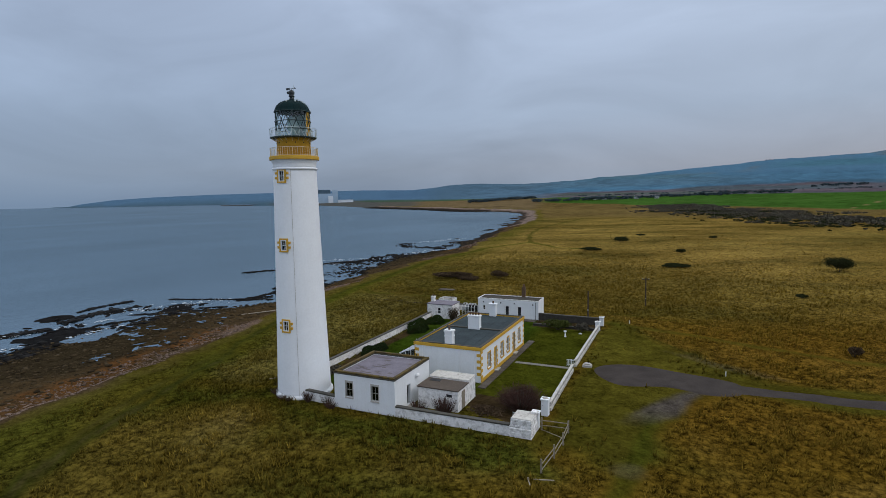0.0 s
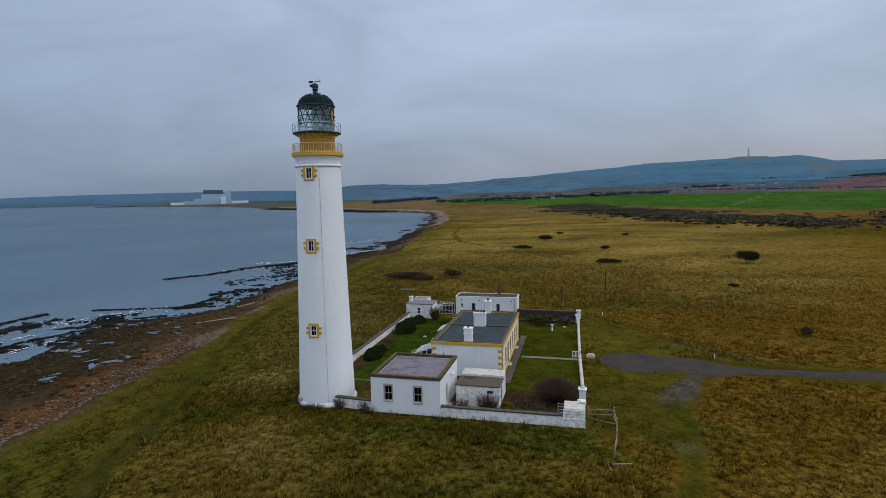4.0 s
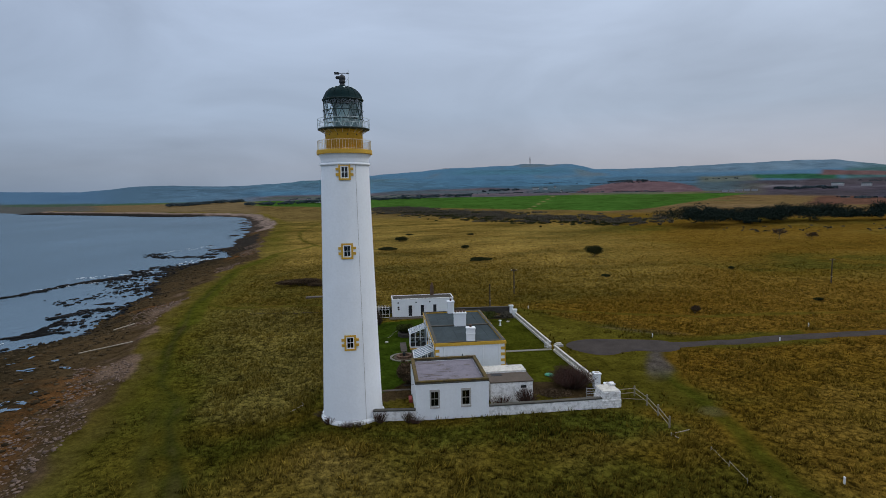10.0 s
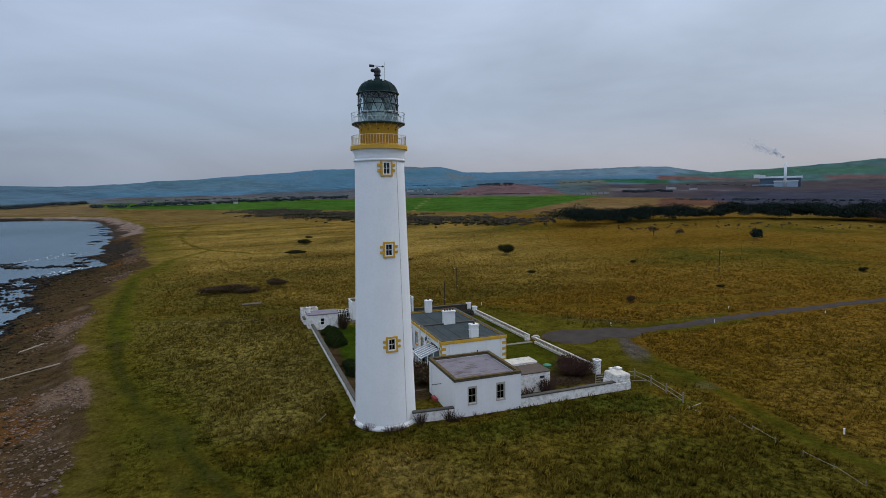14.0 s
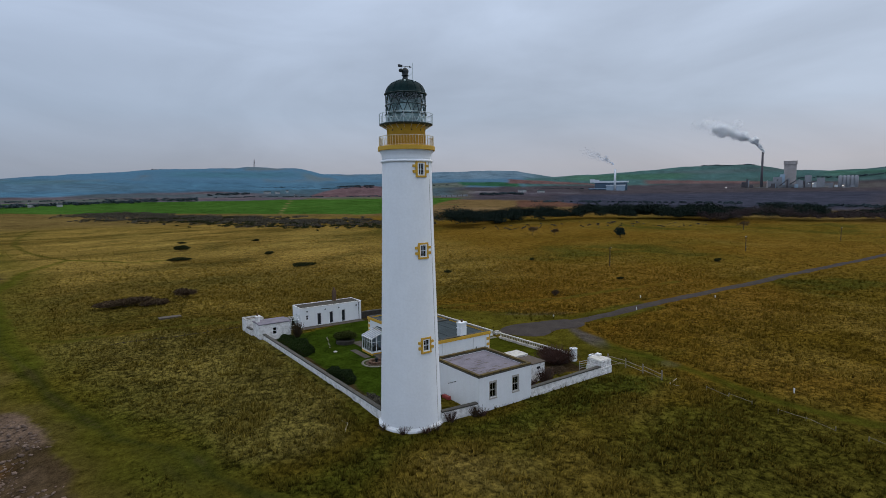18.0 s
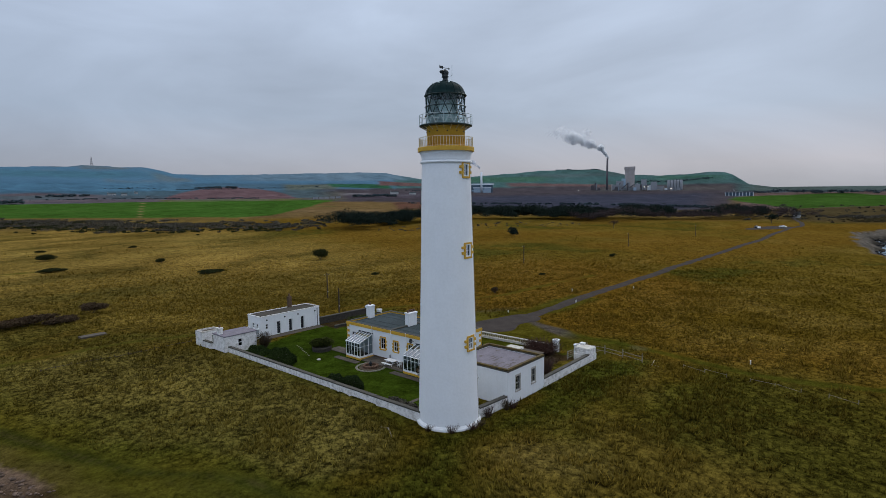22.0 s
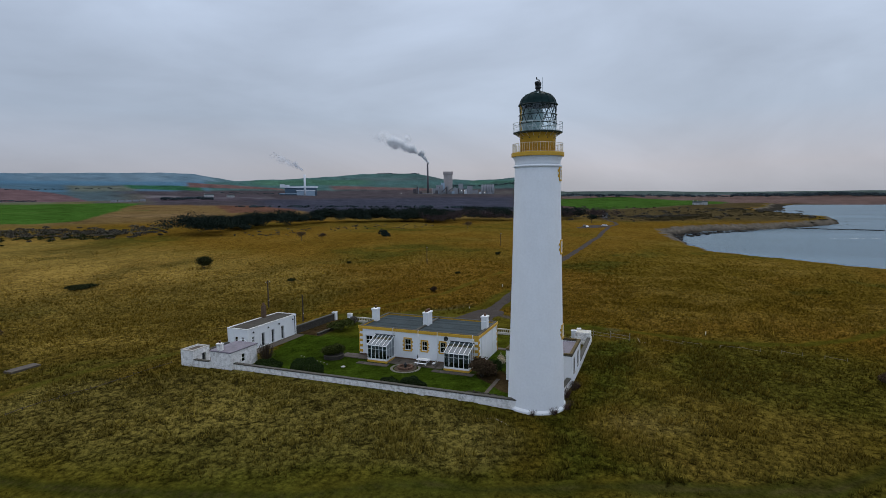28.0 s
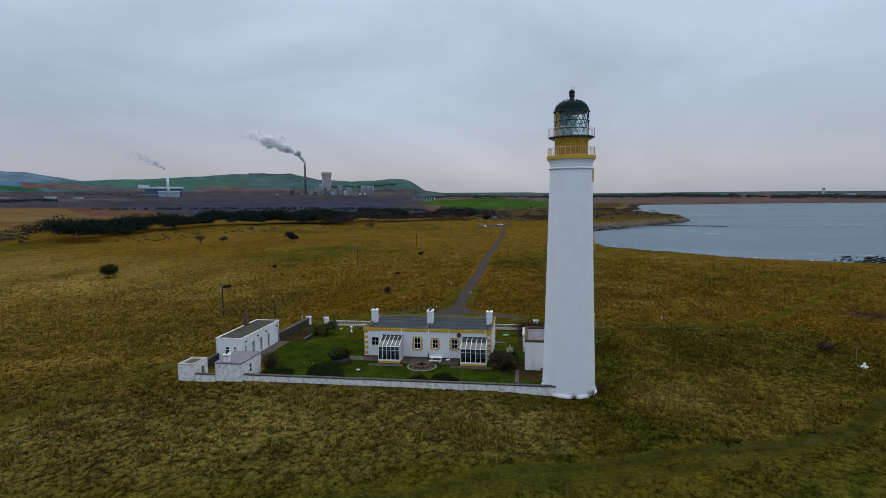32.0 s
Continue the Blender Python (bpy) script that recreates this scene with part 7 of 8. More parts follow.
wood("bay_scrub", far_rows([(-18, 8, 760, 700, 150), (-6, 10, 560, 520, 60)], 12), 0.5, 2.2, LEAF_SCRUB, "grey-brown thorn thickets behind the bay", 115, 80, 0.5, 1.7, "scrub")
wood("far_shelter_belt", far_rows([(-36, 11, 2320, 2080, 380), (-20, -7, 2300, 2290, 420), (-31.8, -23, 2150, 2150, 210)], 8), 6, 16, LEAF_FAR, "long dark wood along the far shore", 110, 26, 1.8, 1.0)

# ---- grass: tussocks of blades over the ground near the camera's way ----
def blade_mat(name):
    """Grass blades in the colour of their tussock, each a little apart from the next."""
    m = bpy.data.materials.new(name)
    m.use_nodes = True
    nt = m.node_tree
    b = nt.nodes["Principled BSDF"]
    b.inputs["Roughness"].default_value, b.inputs["Specular IOR Level"].default_value = 0.9, 0.0
    at = nt.nodes.new("ShaderNodeAttribute")
    at.attribute_name = "tint"
    g = nt.nodes.new("ShaderNodeNewGeometry")
    r = nt.nodes.new("ShaderNodeMapRange")
    r.inputs["To Min"].default_value, r.inputs["To Max"].default_value = 0.85, 1.55
    nt.links.new(g.outputs["Random Per Island"], r.inputs[0])
    mul = nt.nodes.new("ShaderNodeMix")
    mul.data_type, mul.blend_type = "RGBA", "MULTIPLY"
    mul.inputs[0].default_value = 1.0
    nt.links.new(at.outputs["Color"], mul.inputs[6])
    nt.links.new(r.outputs[0], mul.inputs[7])
    nt.links.new(mul.outputs[2], b.inputs["Base Color"])
    return m


def tussocks(kinds, n, reach, bias, blades, seed, hmin, hmax, inner=0.0):
    """Clumps of blades that arch outwards from a crown; their colour follows the sward they stand in."""
    r = np.random.default_rng(seed)
    rad = inner + (reach - inner) * r.uniform(0, 1, n) ** bias
    th = r.uniform(0, 2 * np.pi, n)
    x, y = -42 + rad * np.cos(th), 52 + rad * np.sin(th)
    d = shore(x, y)
    keep = rough_grass(x, y, d) + 0.25 * noise2(x, y, 5, 43, 2) > r.uniform(0.12, 0.85, n)
    keep &= r.uniform(0, 1, n) > 0.92 * ease(rad, 0.35 * reach, reach) * (inner == 0)
    keep &= (d > 2) & ~((x > -47) & (x < -13) & (y > 48.2) & (y < 102)) & (np.hypot(x - CX, y - CY) > 3.8) & ~inside(x, y, YARD) & (to_line(x, y, ROAD) > 2.2)
    x, y, d = x[keep], y[keep], d[keep]
    m = len(x)
    z = land(x, y)
    tint = cover(x, y, d, z)
    straw = np.clip(0.35 + 0.9 * noise2(x, y, 3.2, 44, 2) + 0.35 * r.normal(size=m), 0, 1)
    pale = np.clip(tint[:, :1] / 0.10, 0.35, 1.5) * np.array([[0.138, 0.093, 0.0130]])
    tint = tint * (1 - 0.55 * straw[:, None]) + pale * (0.55 * straw[:, None])
    tint *= np.exp(0.22 * r.normal(size=(m, 1)))
    tint = tint * (1 - ease(-x, 42, 50)[:, None] * np.array([[0.09, 0.04, 0.0]]))
    size = r.uniform(hmin, hmax, m) * (0.55 + 0.65 * straw) * (1 + 0.5 * ease(np.hypot(x + 42, y - 52), 90, 240)) * (0.6 + 0.4 * ease(d, 4, 18))
    lean_x, lean_y = 0.04 + 0.12 * noise2(x, y, 12, 41, 2), 0.12 * noise2(x, y, 12, 42, 2)
    tri = []
    for k in range(blades):
        a = 2 * np.pi * k / blades + r.uniform(-0.5, 0.5, m)
        ca, sa = np.cos(a), np.sin(a)
        w = size * r.uniform(0.08, 0.15, m)
        bx, by = x + 0.10 * size * ca, y + 0.10 * size * sa
        out = size * r.uniform(0.25, 0.75, m)
        tip = np.stack([bx + out * ca + size * lean_x, by + out * sa + size * lean_y, z + size * r.uniform(0.35, 1.0, m)], 1)
        tri.append(np.stack([np.stack([bx + w * sa, by - w * ca, z - 0.04], 1), np.stack([bx - w * sa, by + w * ca, z - 0.04], 1), tip], 1))
    tri = np.stack(tri, 1)
    sort = np.where(straw > 0.55, 0, np.where(tint[:, 0] > 1.45 * tint[:, 1], 1, 2))
    for k, (name, label) in enumerate(kinds):
        sel = sort == k
        if not sel.any():
            continue
        v = tri[sel].reshape(-1, 3)
        ob = new(name, mesh_np(name, v, np.arange(len(v)).reshape(-1, 3), BLADES))
        rgba = np.repeat(np.concatenate([tint[sel], np.ones((sel.sum(), 1))], 1), blades * 3, 0).astype(np.float32)
        ob.data.attributes.new("tint", "FLOAT_COLOR", "POINT").data.foreach_set("color", rgba.ravel())
        tagged(ob, label, "grass", kind="stuff")


BLADES = blade_mat("dead_grass_blades")
SWARD = (("straw_grass", "tussocks of bleached straw-coloured dead grass"), ("rusty_grass", "rust-brown bent grass on the open links"), ("green_grass", "shorter olive-green grass tufts"))
tussocks(SWARD, 300000, 165, 0.62, 6, 200, 0.28, 0.66)
tussocks(SWARD, 90000, 270, 0.75, 5, 201, 0.26, 0.52, 70)

# ---- shore stones and wrack ----
def stones(name, n, smin, smax, pick, material, seed, label):
    """Angular boulders, one mesh."""
    r = np.random.default_rng(seed)
    x, y = r.uniform(-165, -66, n * 14), r.uniform(-30, 300, n * 14)
    d = shore(x, y)
    ok = pick(d, x, y, r)
    x, y = x[ok][:n], y[ok][:n]
    m = len(x)
    z = np.maximum(land(x, y), SEA - 0.15)
    s = smin * (smax / smin) ** (r.uniform(0, 1, m) ** 2.2)
    base = np.array([(1, 0, 0), (-1, 0, 0), (0, 1, 0), (0, -1, 0), (0, 0, 1), (0, 0, -1), (0.62, 0.62, 0.5), (-0.62, 0.55, 0.45), (0.55, -0.62, 0.45), (-0.6, -0.6, 0.5)], float)
    tri = np.array([(6, 4, 0), (6, 0, 2), (6, 2, 4), (7, 4, 2), (7, 2, 1), (7, 1, 4), (8, 4, 3), (8, 3, 0), (8, 0, 4), (9, 4, 1), (9, 1, 3), (9, 3, 4), (0, 3, 5), (2, 0, 5), (1, 2, 5), (3, 1, 5)])
    v = base[None] * r.uniform(0.7, 1.25, (m, 10, 1)) * s[:, None, None] * np.stack([r.uniform(0.8, 1.6, m), r.uniform(0.7, 1.2, m), r.uniform(0.35, 0.7, m)], 1)[:, None, :]
    a = r.uniform(0, 6.283, m)
    ca, sa = np.cos(a)[:, None], np.sin(a)[:, None]
    v = np.stack([v[..., 0] * ca - v[..., 1] * sa, v[..., 0] * sa + v[..., 1] * ca, v[..., 2]], -1) + np.stack([x, y, z + 0.1 * s], 1)[:, None, :]
    f = (tri[None] + 10 * np.arange(m)[:, None, None]).reshape(-1, 3)
    return tagged(new(name, mesh_np(name, v.reshape(-1, 3), f, material)), label, "rocks", kind="stuff")


WET_ROCK = leafy("dark_wet_rock", (0.013, 0.0125, 0.012), 0.5, 0.6)
PALE_ROCK = leafy("pale_beach_cobble", (0.118, 0.085, 0.066), 0.6)
BROWN_ROCK = leafy("weedy_brown_rock", (0.036, 0.026, 0.014), 0.85, 0.8)
stones("reef_rocks", 4200, 0.12, 0.95, lambda d, x, y, r: (-d > 0.75 * shelf(x, y)) & (-d < 1.4 * shelf(x, y)) & (noise2(x, y, 14, 51, 3) > -0.05), WET_ROCK, 300, "black wet rocks breaking the water")
stones("shore_rocks", 11500, 0.08, 0.5, lambda d, x, y, r: (d < -5) & (-d < 0.95 * shelf(x, y)), BROWN_ROCK, 301, "brown weed-covered shore boulders")
stones("shingle", 8000, 0.09, 0.30, lambda d, x, y, r: (d < -0.5) & (d > -8) & (noise2(x, y, 28, 11, 4) > -0.1), PALE_ROCK, 302, "pale grey-pink cobbles along the top of the beach")

def reef(line, n, smin, smax, seed, width=0.9):
    """A long low ledge of black slabs strung along a line just above the tide."""
    r = np.random.default_rng(seed)
    xy = np.array(belt_points(line, width, n, random.Random(seed)))
    (x0, y0), (x1, y1) = line[0], line[-1]
    a = math.atan2(y1 - y0, x1 - x0) + r.normal(size=n) * 0.25
    s = smin * (smax / smin) ** (r.uniform(0, 1, n) ** 1.8)
    base = np.array([(1, 0, 0.1), (-1, 0, 0), (0, 1, 0.1), (0, -1, 0), (0.6, 0.55, 0.75), (-0.6, 0.5, 0.7), (0.55, -0.6, 0.7), (-0.6, -0.6, 0.8), (0, 0, -0.8)], float)
    tri = np.array([(4, 5, 7), (4, 7, 6), (4, 0, 2), (4, 2, 5), (5, 2, 1), (5, 1, 7), (7, 1, 3), (7, 3, 6), (6, 3, 0), (6, 0, 4), (0, 3, 8), (2, 0, 8), (1, 2, 8), (3, 1, 8)])
    v = base[None] * r.uniform(0.75, 1.2, (n, 9, 1)) * s[:, None, None] * np.stack([r.uniform(1.2, 2.6, n), r.uniform(0.5, 0.9, n), r.uniform(0.25, 0.45, n)], 1)[:, None, :]
    ca, sa = np.cos(a)[:, None], np.sin(a)[:, None]
    v = np.stack([v[..., 0] * ca - v[..., 1] * sa, v[..., 0] * sa + v[..., 1] * ca, v[..., 2]], -1)
    v += np.stack([xy[:, 0], xy[:, 1], np.full(n, SEA + 0.02)], 1)[:, None, :]
    f = (tri[None] + 9 * np.arange(n)[:, None, None]).reshape(-1, 3)
    return tagged(new("reef_ledge", mesh_np("reef_ledge", v.reshape(-1, 3), f, WET_ROCK)), "long low black rock ledge awash at the tide", "reef", kind="stuff")


for k, (line, n, s0, s1, w) in enumerate((([(-158, 156), (-149, 169), (-143, 192), (-130, 207)], 260, 0.3, 1.3, 1.6), ([(-136, 106.5), (-120, 112), (-107, 117)], 200, 0.25, 0.8, 0.6),
                                          ([(-134.9, 76.3), (-136.1, 82.3), (-138.1, 88.6)], 110, 0.3, 1.1, 2.2), ([(-133.6, 64), (-131.6, 67.3), (-130.7, 70.8)], 60, 0.3, 1.0, 1.8),
                                          ([(-144, 85.1), (-145.1, 94), (-144.5, 101)], 60, 0.3, 0.9, 1.4), ([(-122, 90), (-118, 100), (-112, 104)], 70, 0.2, 0.6, 0.8), ([(-126, 66), (-122, 80), (-120, 88)], 80, 0.2, 0.8, 0.9),
                                          ([(-119, 130), (-117, 137), (-112, 142)], 40, 0.4, 1.4, 4.0), ([(-160, 290), (-146, 268), (-120, 266)], 160, 0.3, 1.2, 7.0), ([(-124, 211), (-118, 240), (-112, 256)], 140, 0.3, 1.2, 4.0),
                                          ([(-128, 150), (-122, 165), (-118, 180)], 90, 0.2, 0.8, 9.0),
                                          ([(426, -7), (412, -70), (395, -116)], 220, 0.5, 1.8, 3.0), ([(300, 20), (330, 8), (358, -12), (372, -30)], 220, 0.5, 1.8, 6.0), ([(262, 26), (288, 27), (305, 24)], 120, 0.4, 1.3, 4.0), ([(176, 20), (215, 26), (262, 32), (300, 35), (338, 12)], 620, 0.4, 1.5, 7.0), ([(112, -52), (130, -78), (150, -110), (166, -140)], 420, 0.4, 1.5, 16.0))):
    reef(line, n, s0, s1, 500 + k, w)

# flat pools and breakers along the ledges
FOAM = mat("white_sea_foam", (0.52, 0.57, 0.61), 0.9, 0.1, 0.5, 0.3, 3)


def pools(n, seed):
    """Flat sheets of trapped water between the ledges of the shelf."""
    r = np.random.default_rng(seed)
    x, y = r.uniform(-122, -82, n * 20), r.uniform(20, 150, n * 20)
    d = shore(x, y)
    ok = (-d > 10) & (-d < 0.95 * shelf(x, y)) & (noise2(x, y, 20, 61, 2) > -0.1)
    x, y = x[ok][:n], y[ok][:n]
    m, k = len(x), 12
    ang = np.linspace(0, 2 * np.pi, k, endpoint=False)
    s = 0.42 * r.uniform(0.5, 1.6, m) ** 1.7
    lx = s[:, None] * np.cos(ang)[None] * r.uniform(1.2, 2.4, (m, 1)) * r.uniform(0.5, 1.3, (m, k))
    ly = s[:, None] * np.sin(ang)[None] * r.uniform(0.5, 0.9, (m, 1)) * r.uniform(0.6, 1.3, (m, k))
    a = r.uniform(0, 6.28, m)
    ca, sa = np.cos(a)[:, None], np.sin(a)[:, None]
    px, py = x[:, None] + lx * ca - ly * sa, y[:, None] + lx * sa + ly * ca
    z = land(x, y) + 0.10
    v = np.stack([px, py, np.repeat(z[:, None], k, 1)], -1).reshape(-1, 3)
    return tagged(new("rock_pools", mesh_np("rock_pools", v, np.arange(m * k).reshape(m, k), SEA_MAT)), "pools of still water left among the ledges", "pool", kind="stuff")


pools(80, 63)


def foam_streak(x0, y0, x1, y1, seed, width=1.2, n=90):
    r = np.random.default_rng(seed)
    t = r.uniform(0, 1, n)
    px = x0 + (x1 - x0) * t + r.normal(size=n) * width
    py = y0 + (y1 - y0) * t + r.normal(size=n) * width
    pts = np.stack([px, py, np.full(n, SEA + 0.05) + r.uniform(0, 0.12, n)], 1)
    k = 7
    ang = np.linspace(0, 2 * np.pi, k, endpoint=False)
    s = r.uniform(0.12, 0.6, n)
    dx, dy = (x1 - x0), (y1 - y0)
    L = math.hypot(dx, dy)
    dx, dy = dx / L, dy / L
    lx = s[:, None] * np.cos(ang)[None] * r.uniform(0.7, 2.0, (n, 1))
    ly = s[:, None] * 0.45 * np.sin(ang)[None] * r.uniform(0.7, 1.3, (n, k))
    v = np.stack([pts[:, :1] + lx * dx - ly * dy, pts[:, 1:2] + lx * dy + ly * dx, np.repeat(pts[:, 2:], k, 1)], -1)
    return tagged(new("breaking_wave", mesh_np("breaking_wave", v.reshape(-1, 3), np.arange(n * k).reshape(n, k), FOAM)), "thin line of white foam over a reef", "foam", kind="stuff")


for k, (a, b2, c2, d2, w, n) in enumerate(((-131, 90, -120, 112, 2.0, 120), (-132, 62, -126, 84, 0.7, 60), (-150, 200, -128, 215, 1.5, 120), (-128, 232, -118, 262, 2.2, 150), (-150, 178, -136, 192, 0.8, 60),
                                           (-152, 292, -140, 330, 3.0, 140), (-120, 55, -117, 82, 0.5, 60), (118, -95, 150, -40, 0.8, 90), (410, -168, 413, -232, 1.8, 420), (413, -232, 405, -300, 1.4, 260), (165, -72, 158, -100, 0.5, 120), (300, -60, 308, -92, 0.6, 60), (150, -120, 210, -135, 1.0, 60))):
    foam_streak(a, b2, c2, d2, 400 + k, w, int(n * 0.6))

# driftwood
for k, (x0, y0, x1, y1, rr) in enumerate(((-90.5, 88.5, -83.0, 91.5, 0.11), (-93, 106, -90, 108.5, 0.12), (-49.8, 52.8, -48.6, 54.6, 0.06), (-48.6, 54.6, -48.9, 55.4, 0.05))):
    z0, z1 = ground_z(x0, y0), ground_z(x1, y1)
    solo("driftwood", bar((x0, y0, z0 + rr), (x1, y1, z1 + rr), rr, 7), BLEACHED, "bleached driftwood log washed up above the shore" if k < 2 else "bleached branch lying in the grass", "driftwood")

# ---- poles, posts and fences ----
def utility_pole(x, y, h, label, arms=True):
    z = ground_z(x, y)
    p = thing("utility_pole", (x, y, z), label, "pole", "poles across the links")
    part("pole", lathe([(0.15, z - 0.3), (0.11, z + h)], (x, y), 8), POLE_WOOD, p)
    if arms:
        part("crossarm", box(x - 0.7, x + 0.7, y - 0.05, y + 0.05, z + h - 0.5, z + h - 0.38), POLE_WOOD, p)
        for o in (-0.6, 0.6):
            part("insulator", lathe([(0.04, z + h - 0.38), (0.06, z + h - 0.28), (0.03, z + h - 0.22)], (x + o, y), 6), FRAME_WHITE, p)
    part("sign_plate", box(x - 0.10, x + 0.10, y - 0.17, y - 0.14, z + 1.5, z + 1.7), GREY_STONE, p)
    return p


utility_pole(-8.2, 118.1, 6.0, "dark wooden utility pole standing in the grass")
utility_pole(-17.25, 102.3, 5.2, "dark wooden pole behind the garden wall", False)
for x, y in ((72, 115), (150, 110), (228, 104)):
    utility_pole(x, y, 6.2, "dark wooden utility pole far out on the links")

fence = thing("post_and_rail_fence", (-10.8, 45, 0.4), "grey weathered post-and-rail fence running from the pier", "fence")
FPTS = [(-13.1, 51.2), (-10.5, 51.4), (-10.4, 48.6), (-10.6, 45.8), (-11.0, 42.8)]
for k, (x, y) in enumerate(FPTS):
    z = ground_z(x, y)
    part("post", box(x - 0.07, x + 0.07, y - 0.07, y + 0.07, z - 0.3, z + 1.25, 0.01), WOOD, fence)
for (ax, ay), (bx, by) in zip(FPTS, FPTS[1:]):
    for h in (0.45, 0.95):
        part("rail", bar((ax, ay, ground_z(ax, ay) + h), (bx, by, ground_z(bx, by) + h - (0.2 if by < 46 else 0)), 0.045, 4), WOOD, fence)
part("sagging_rail", bar((-13.1, 50.9, 0.75), (-10.5, 48.9, 1.15), 0.04, 4), WOOD, fence)
broken = thing("broken_fence", (-11.3, 39.3, 0.3), "collapsed grey fence rails lying in the grass", "fence")
part("rail", bar((-11.7, 41.2, 0.75), (-9.6, 41.6, 0.85), 0.05, 4), BLEACHED, broken)
part("rail", bar((-11.7, 41.2, 0.75), (-10.6, 39.2, 0.35), 0.05, 4), BLEACHED, broken)
part("post", bar((-11.7, 41.2, 0.0), (-11.7, 41.2, 0.9), 0.06, 5), BLEACHED, broken)
wire = thing("wire_fence", (-12.3, 32, 0.3), "line of short leaning posts with fallen grey rails", "fence")
wp = []
for k in range(10):
    x, y = -9.9 - 0.13 * k, 37.6 - 2.7 * k
    z = ground_z(x, y)
    lean = 0.12 * math.sin(k * 2.1)
    part("post", bar((x, y, z - 0.3), (x + lean, y, z + 0.50), 0.045, 5), WOOD, wire)
    wp.append((x + lean, y, z))
for k, (a, b2) in enumerate(zip(wp, wp[1:])):
    if k in (2, 5, 7):
        continue
    part("rail", bar((a[0], a[1], a[2] + 0.42), (b2[0], b2[1], b2[2] + (0.34 if k % 2 else 0.08)), 0.026, 4), WOOD, wire)
west_fence = thing("wire_fence", (-56, 105, 0.3), "low broken fence of grey posts and fallen rails", "fence")
wp = []
rng = random.Random(31)
for k in range(12):
    x, y = -46.6 - 1.8 * k, 103.6 + 0.27 * k + rng.uniform(-0.15, 0.15)
    z = ground_z(x, y)
    part("post", bar((x, y, z - 0.3), (x + rng.uniform(-0.1, 0.1), y + rng.uniform(-0.1, 0.1), z + rng.uniform(0.2, 0.45)), 0.05, 5), POLE_WOOD, west_fence)
    wp.append((x, y, z))
for a, b2 in zip(wp, wp[1:]):
    part("rail", bar((a[0], a[1], a[2] + rng.uniform(0.05, 0.2)), (b2[0], b2[1], b2[2] + rng.uniform(0.05, 0.2)), 0.045, 4), POLE_WOOD, west_fence)
for x, y in ((22.7, 70.2), (4.5, 75.8), (-9.6, 100.5), (33, 76.5), (-2.7, 31.0), (46, 66.5)):
    z = ground_z(x, y)
    mk = thing("marker_post", (x, y, z), "short white marker post beside the road", "post", "roadside markers")
    part("stake", box(x - 0.06, x + 0.06, y - 0.06, y + 0.06, z - 0.2, z + 0.55, 0.01), FRAME_WHITE, mk)
    part("cap", box(x - 0.08, x + 0.08, y - 0.08, y + 0.08, z + 0.552, z + 0.62, 0.02), FRAME_WHITE, mk)
z = ground_z(-28.7, 10.5)
memorial = thing("memorial_cairn", (-28.7, 10.5, z), "small white cairn of stones with a post in the grass", "cairn")
part("cairn", lathe([(0.5, z - 0.1), (0.42, z + 0.18), (0.2, z + 0.25), (0.16, z + 0.55), (0.04, z + 0.7)], (-28.7, 10.5), 9), FRAME_WHITE, memorial)
part("pole", bar((-28.0, 11.2, z), (-28.0, 11.2, z + 3.2), 0.035, 5), WOOD, memorial)
part("plank", box(-29.6, -28.4, 11.0, 11.2, z + 0.02, z + 0.15), BLEACHED, memorial)
solo("concrete_slab", box(-57.4, -53.4, 121.3, 123.0, 0.0, ground_z(-55.2, 122.2) + 0.25, 0.03), FLAG, "dull concrete slab lying flat in the grass", "slab")

# ---- parked cars at the road end ----
def parked_car(x, y, turn, paint, label):
    z = ground_z(x, y) + 0.02
    c = thing("car", (0, 0, 0), label, "car", "cars at the road end")
    bm = bmesh.new()
    prof = [(-2.0, 0.35), (-2.05, 0.75), (-1.15, 0.95), (-0.6, 1.42), (0.85, 1.45), (1.6, 1.0), (2.05, 0.9), (2.08, 0.38)]
    rows = [[bm.verts.new((px, sgn * (0.85 if pz < 1.1 else 0.68), pz)) for px, pz in prof] for sgn in (-1, 1)]
    n = len(prof)
    for k in range(n):
        bm.faces.new((rows[0][k], rows[0][(k + 1) % n], rows[1][(k + 1) % n], rows[1][k]))
    bm.faces.new(rows[0])
    bm.faces.new(rows[1][::-1])
    bmesh.ops.bevel(bm, geom=list(bm.edges), offset=0.06, segments=1, affect="EDGES")
    part("body", bm, paint, c)
    for sgn in (-1, 1):
        part("side_window", box(-0.75, 1.0, sgn * 0.75, sgn * 0.79, 1.02, 1.34), DARK_ROOM, c)
        for wx in (-1.3, 1.35):
            w = part("wheel", bar((wx, sgn * 0.70, 0.32), (wx, sgn * 0.88, 0.32), 0.32, 14), BLACK_IRON, c)
            part("rim", bar((wx, sgn * 0.88, 0.32), (wx, sgn * 0.89, 0.32), 0.19, 10), STEEL, w)
        part("headlight", box(-2.07, -2.0, sgn * 0.5, sgn * 0.78, 0.62, 0.74), FRAME_WHITE, c)
    part("windscreen", box(-1.0, -0.72, -0.62, 0.62, 1.02, 1.36), DARK_ROOM, c)
    c.matrix_basis = pose(x, y, z, 0, 0, turn)
    return c


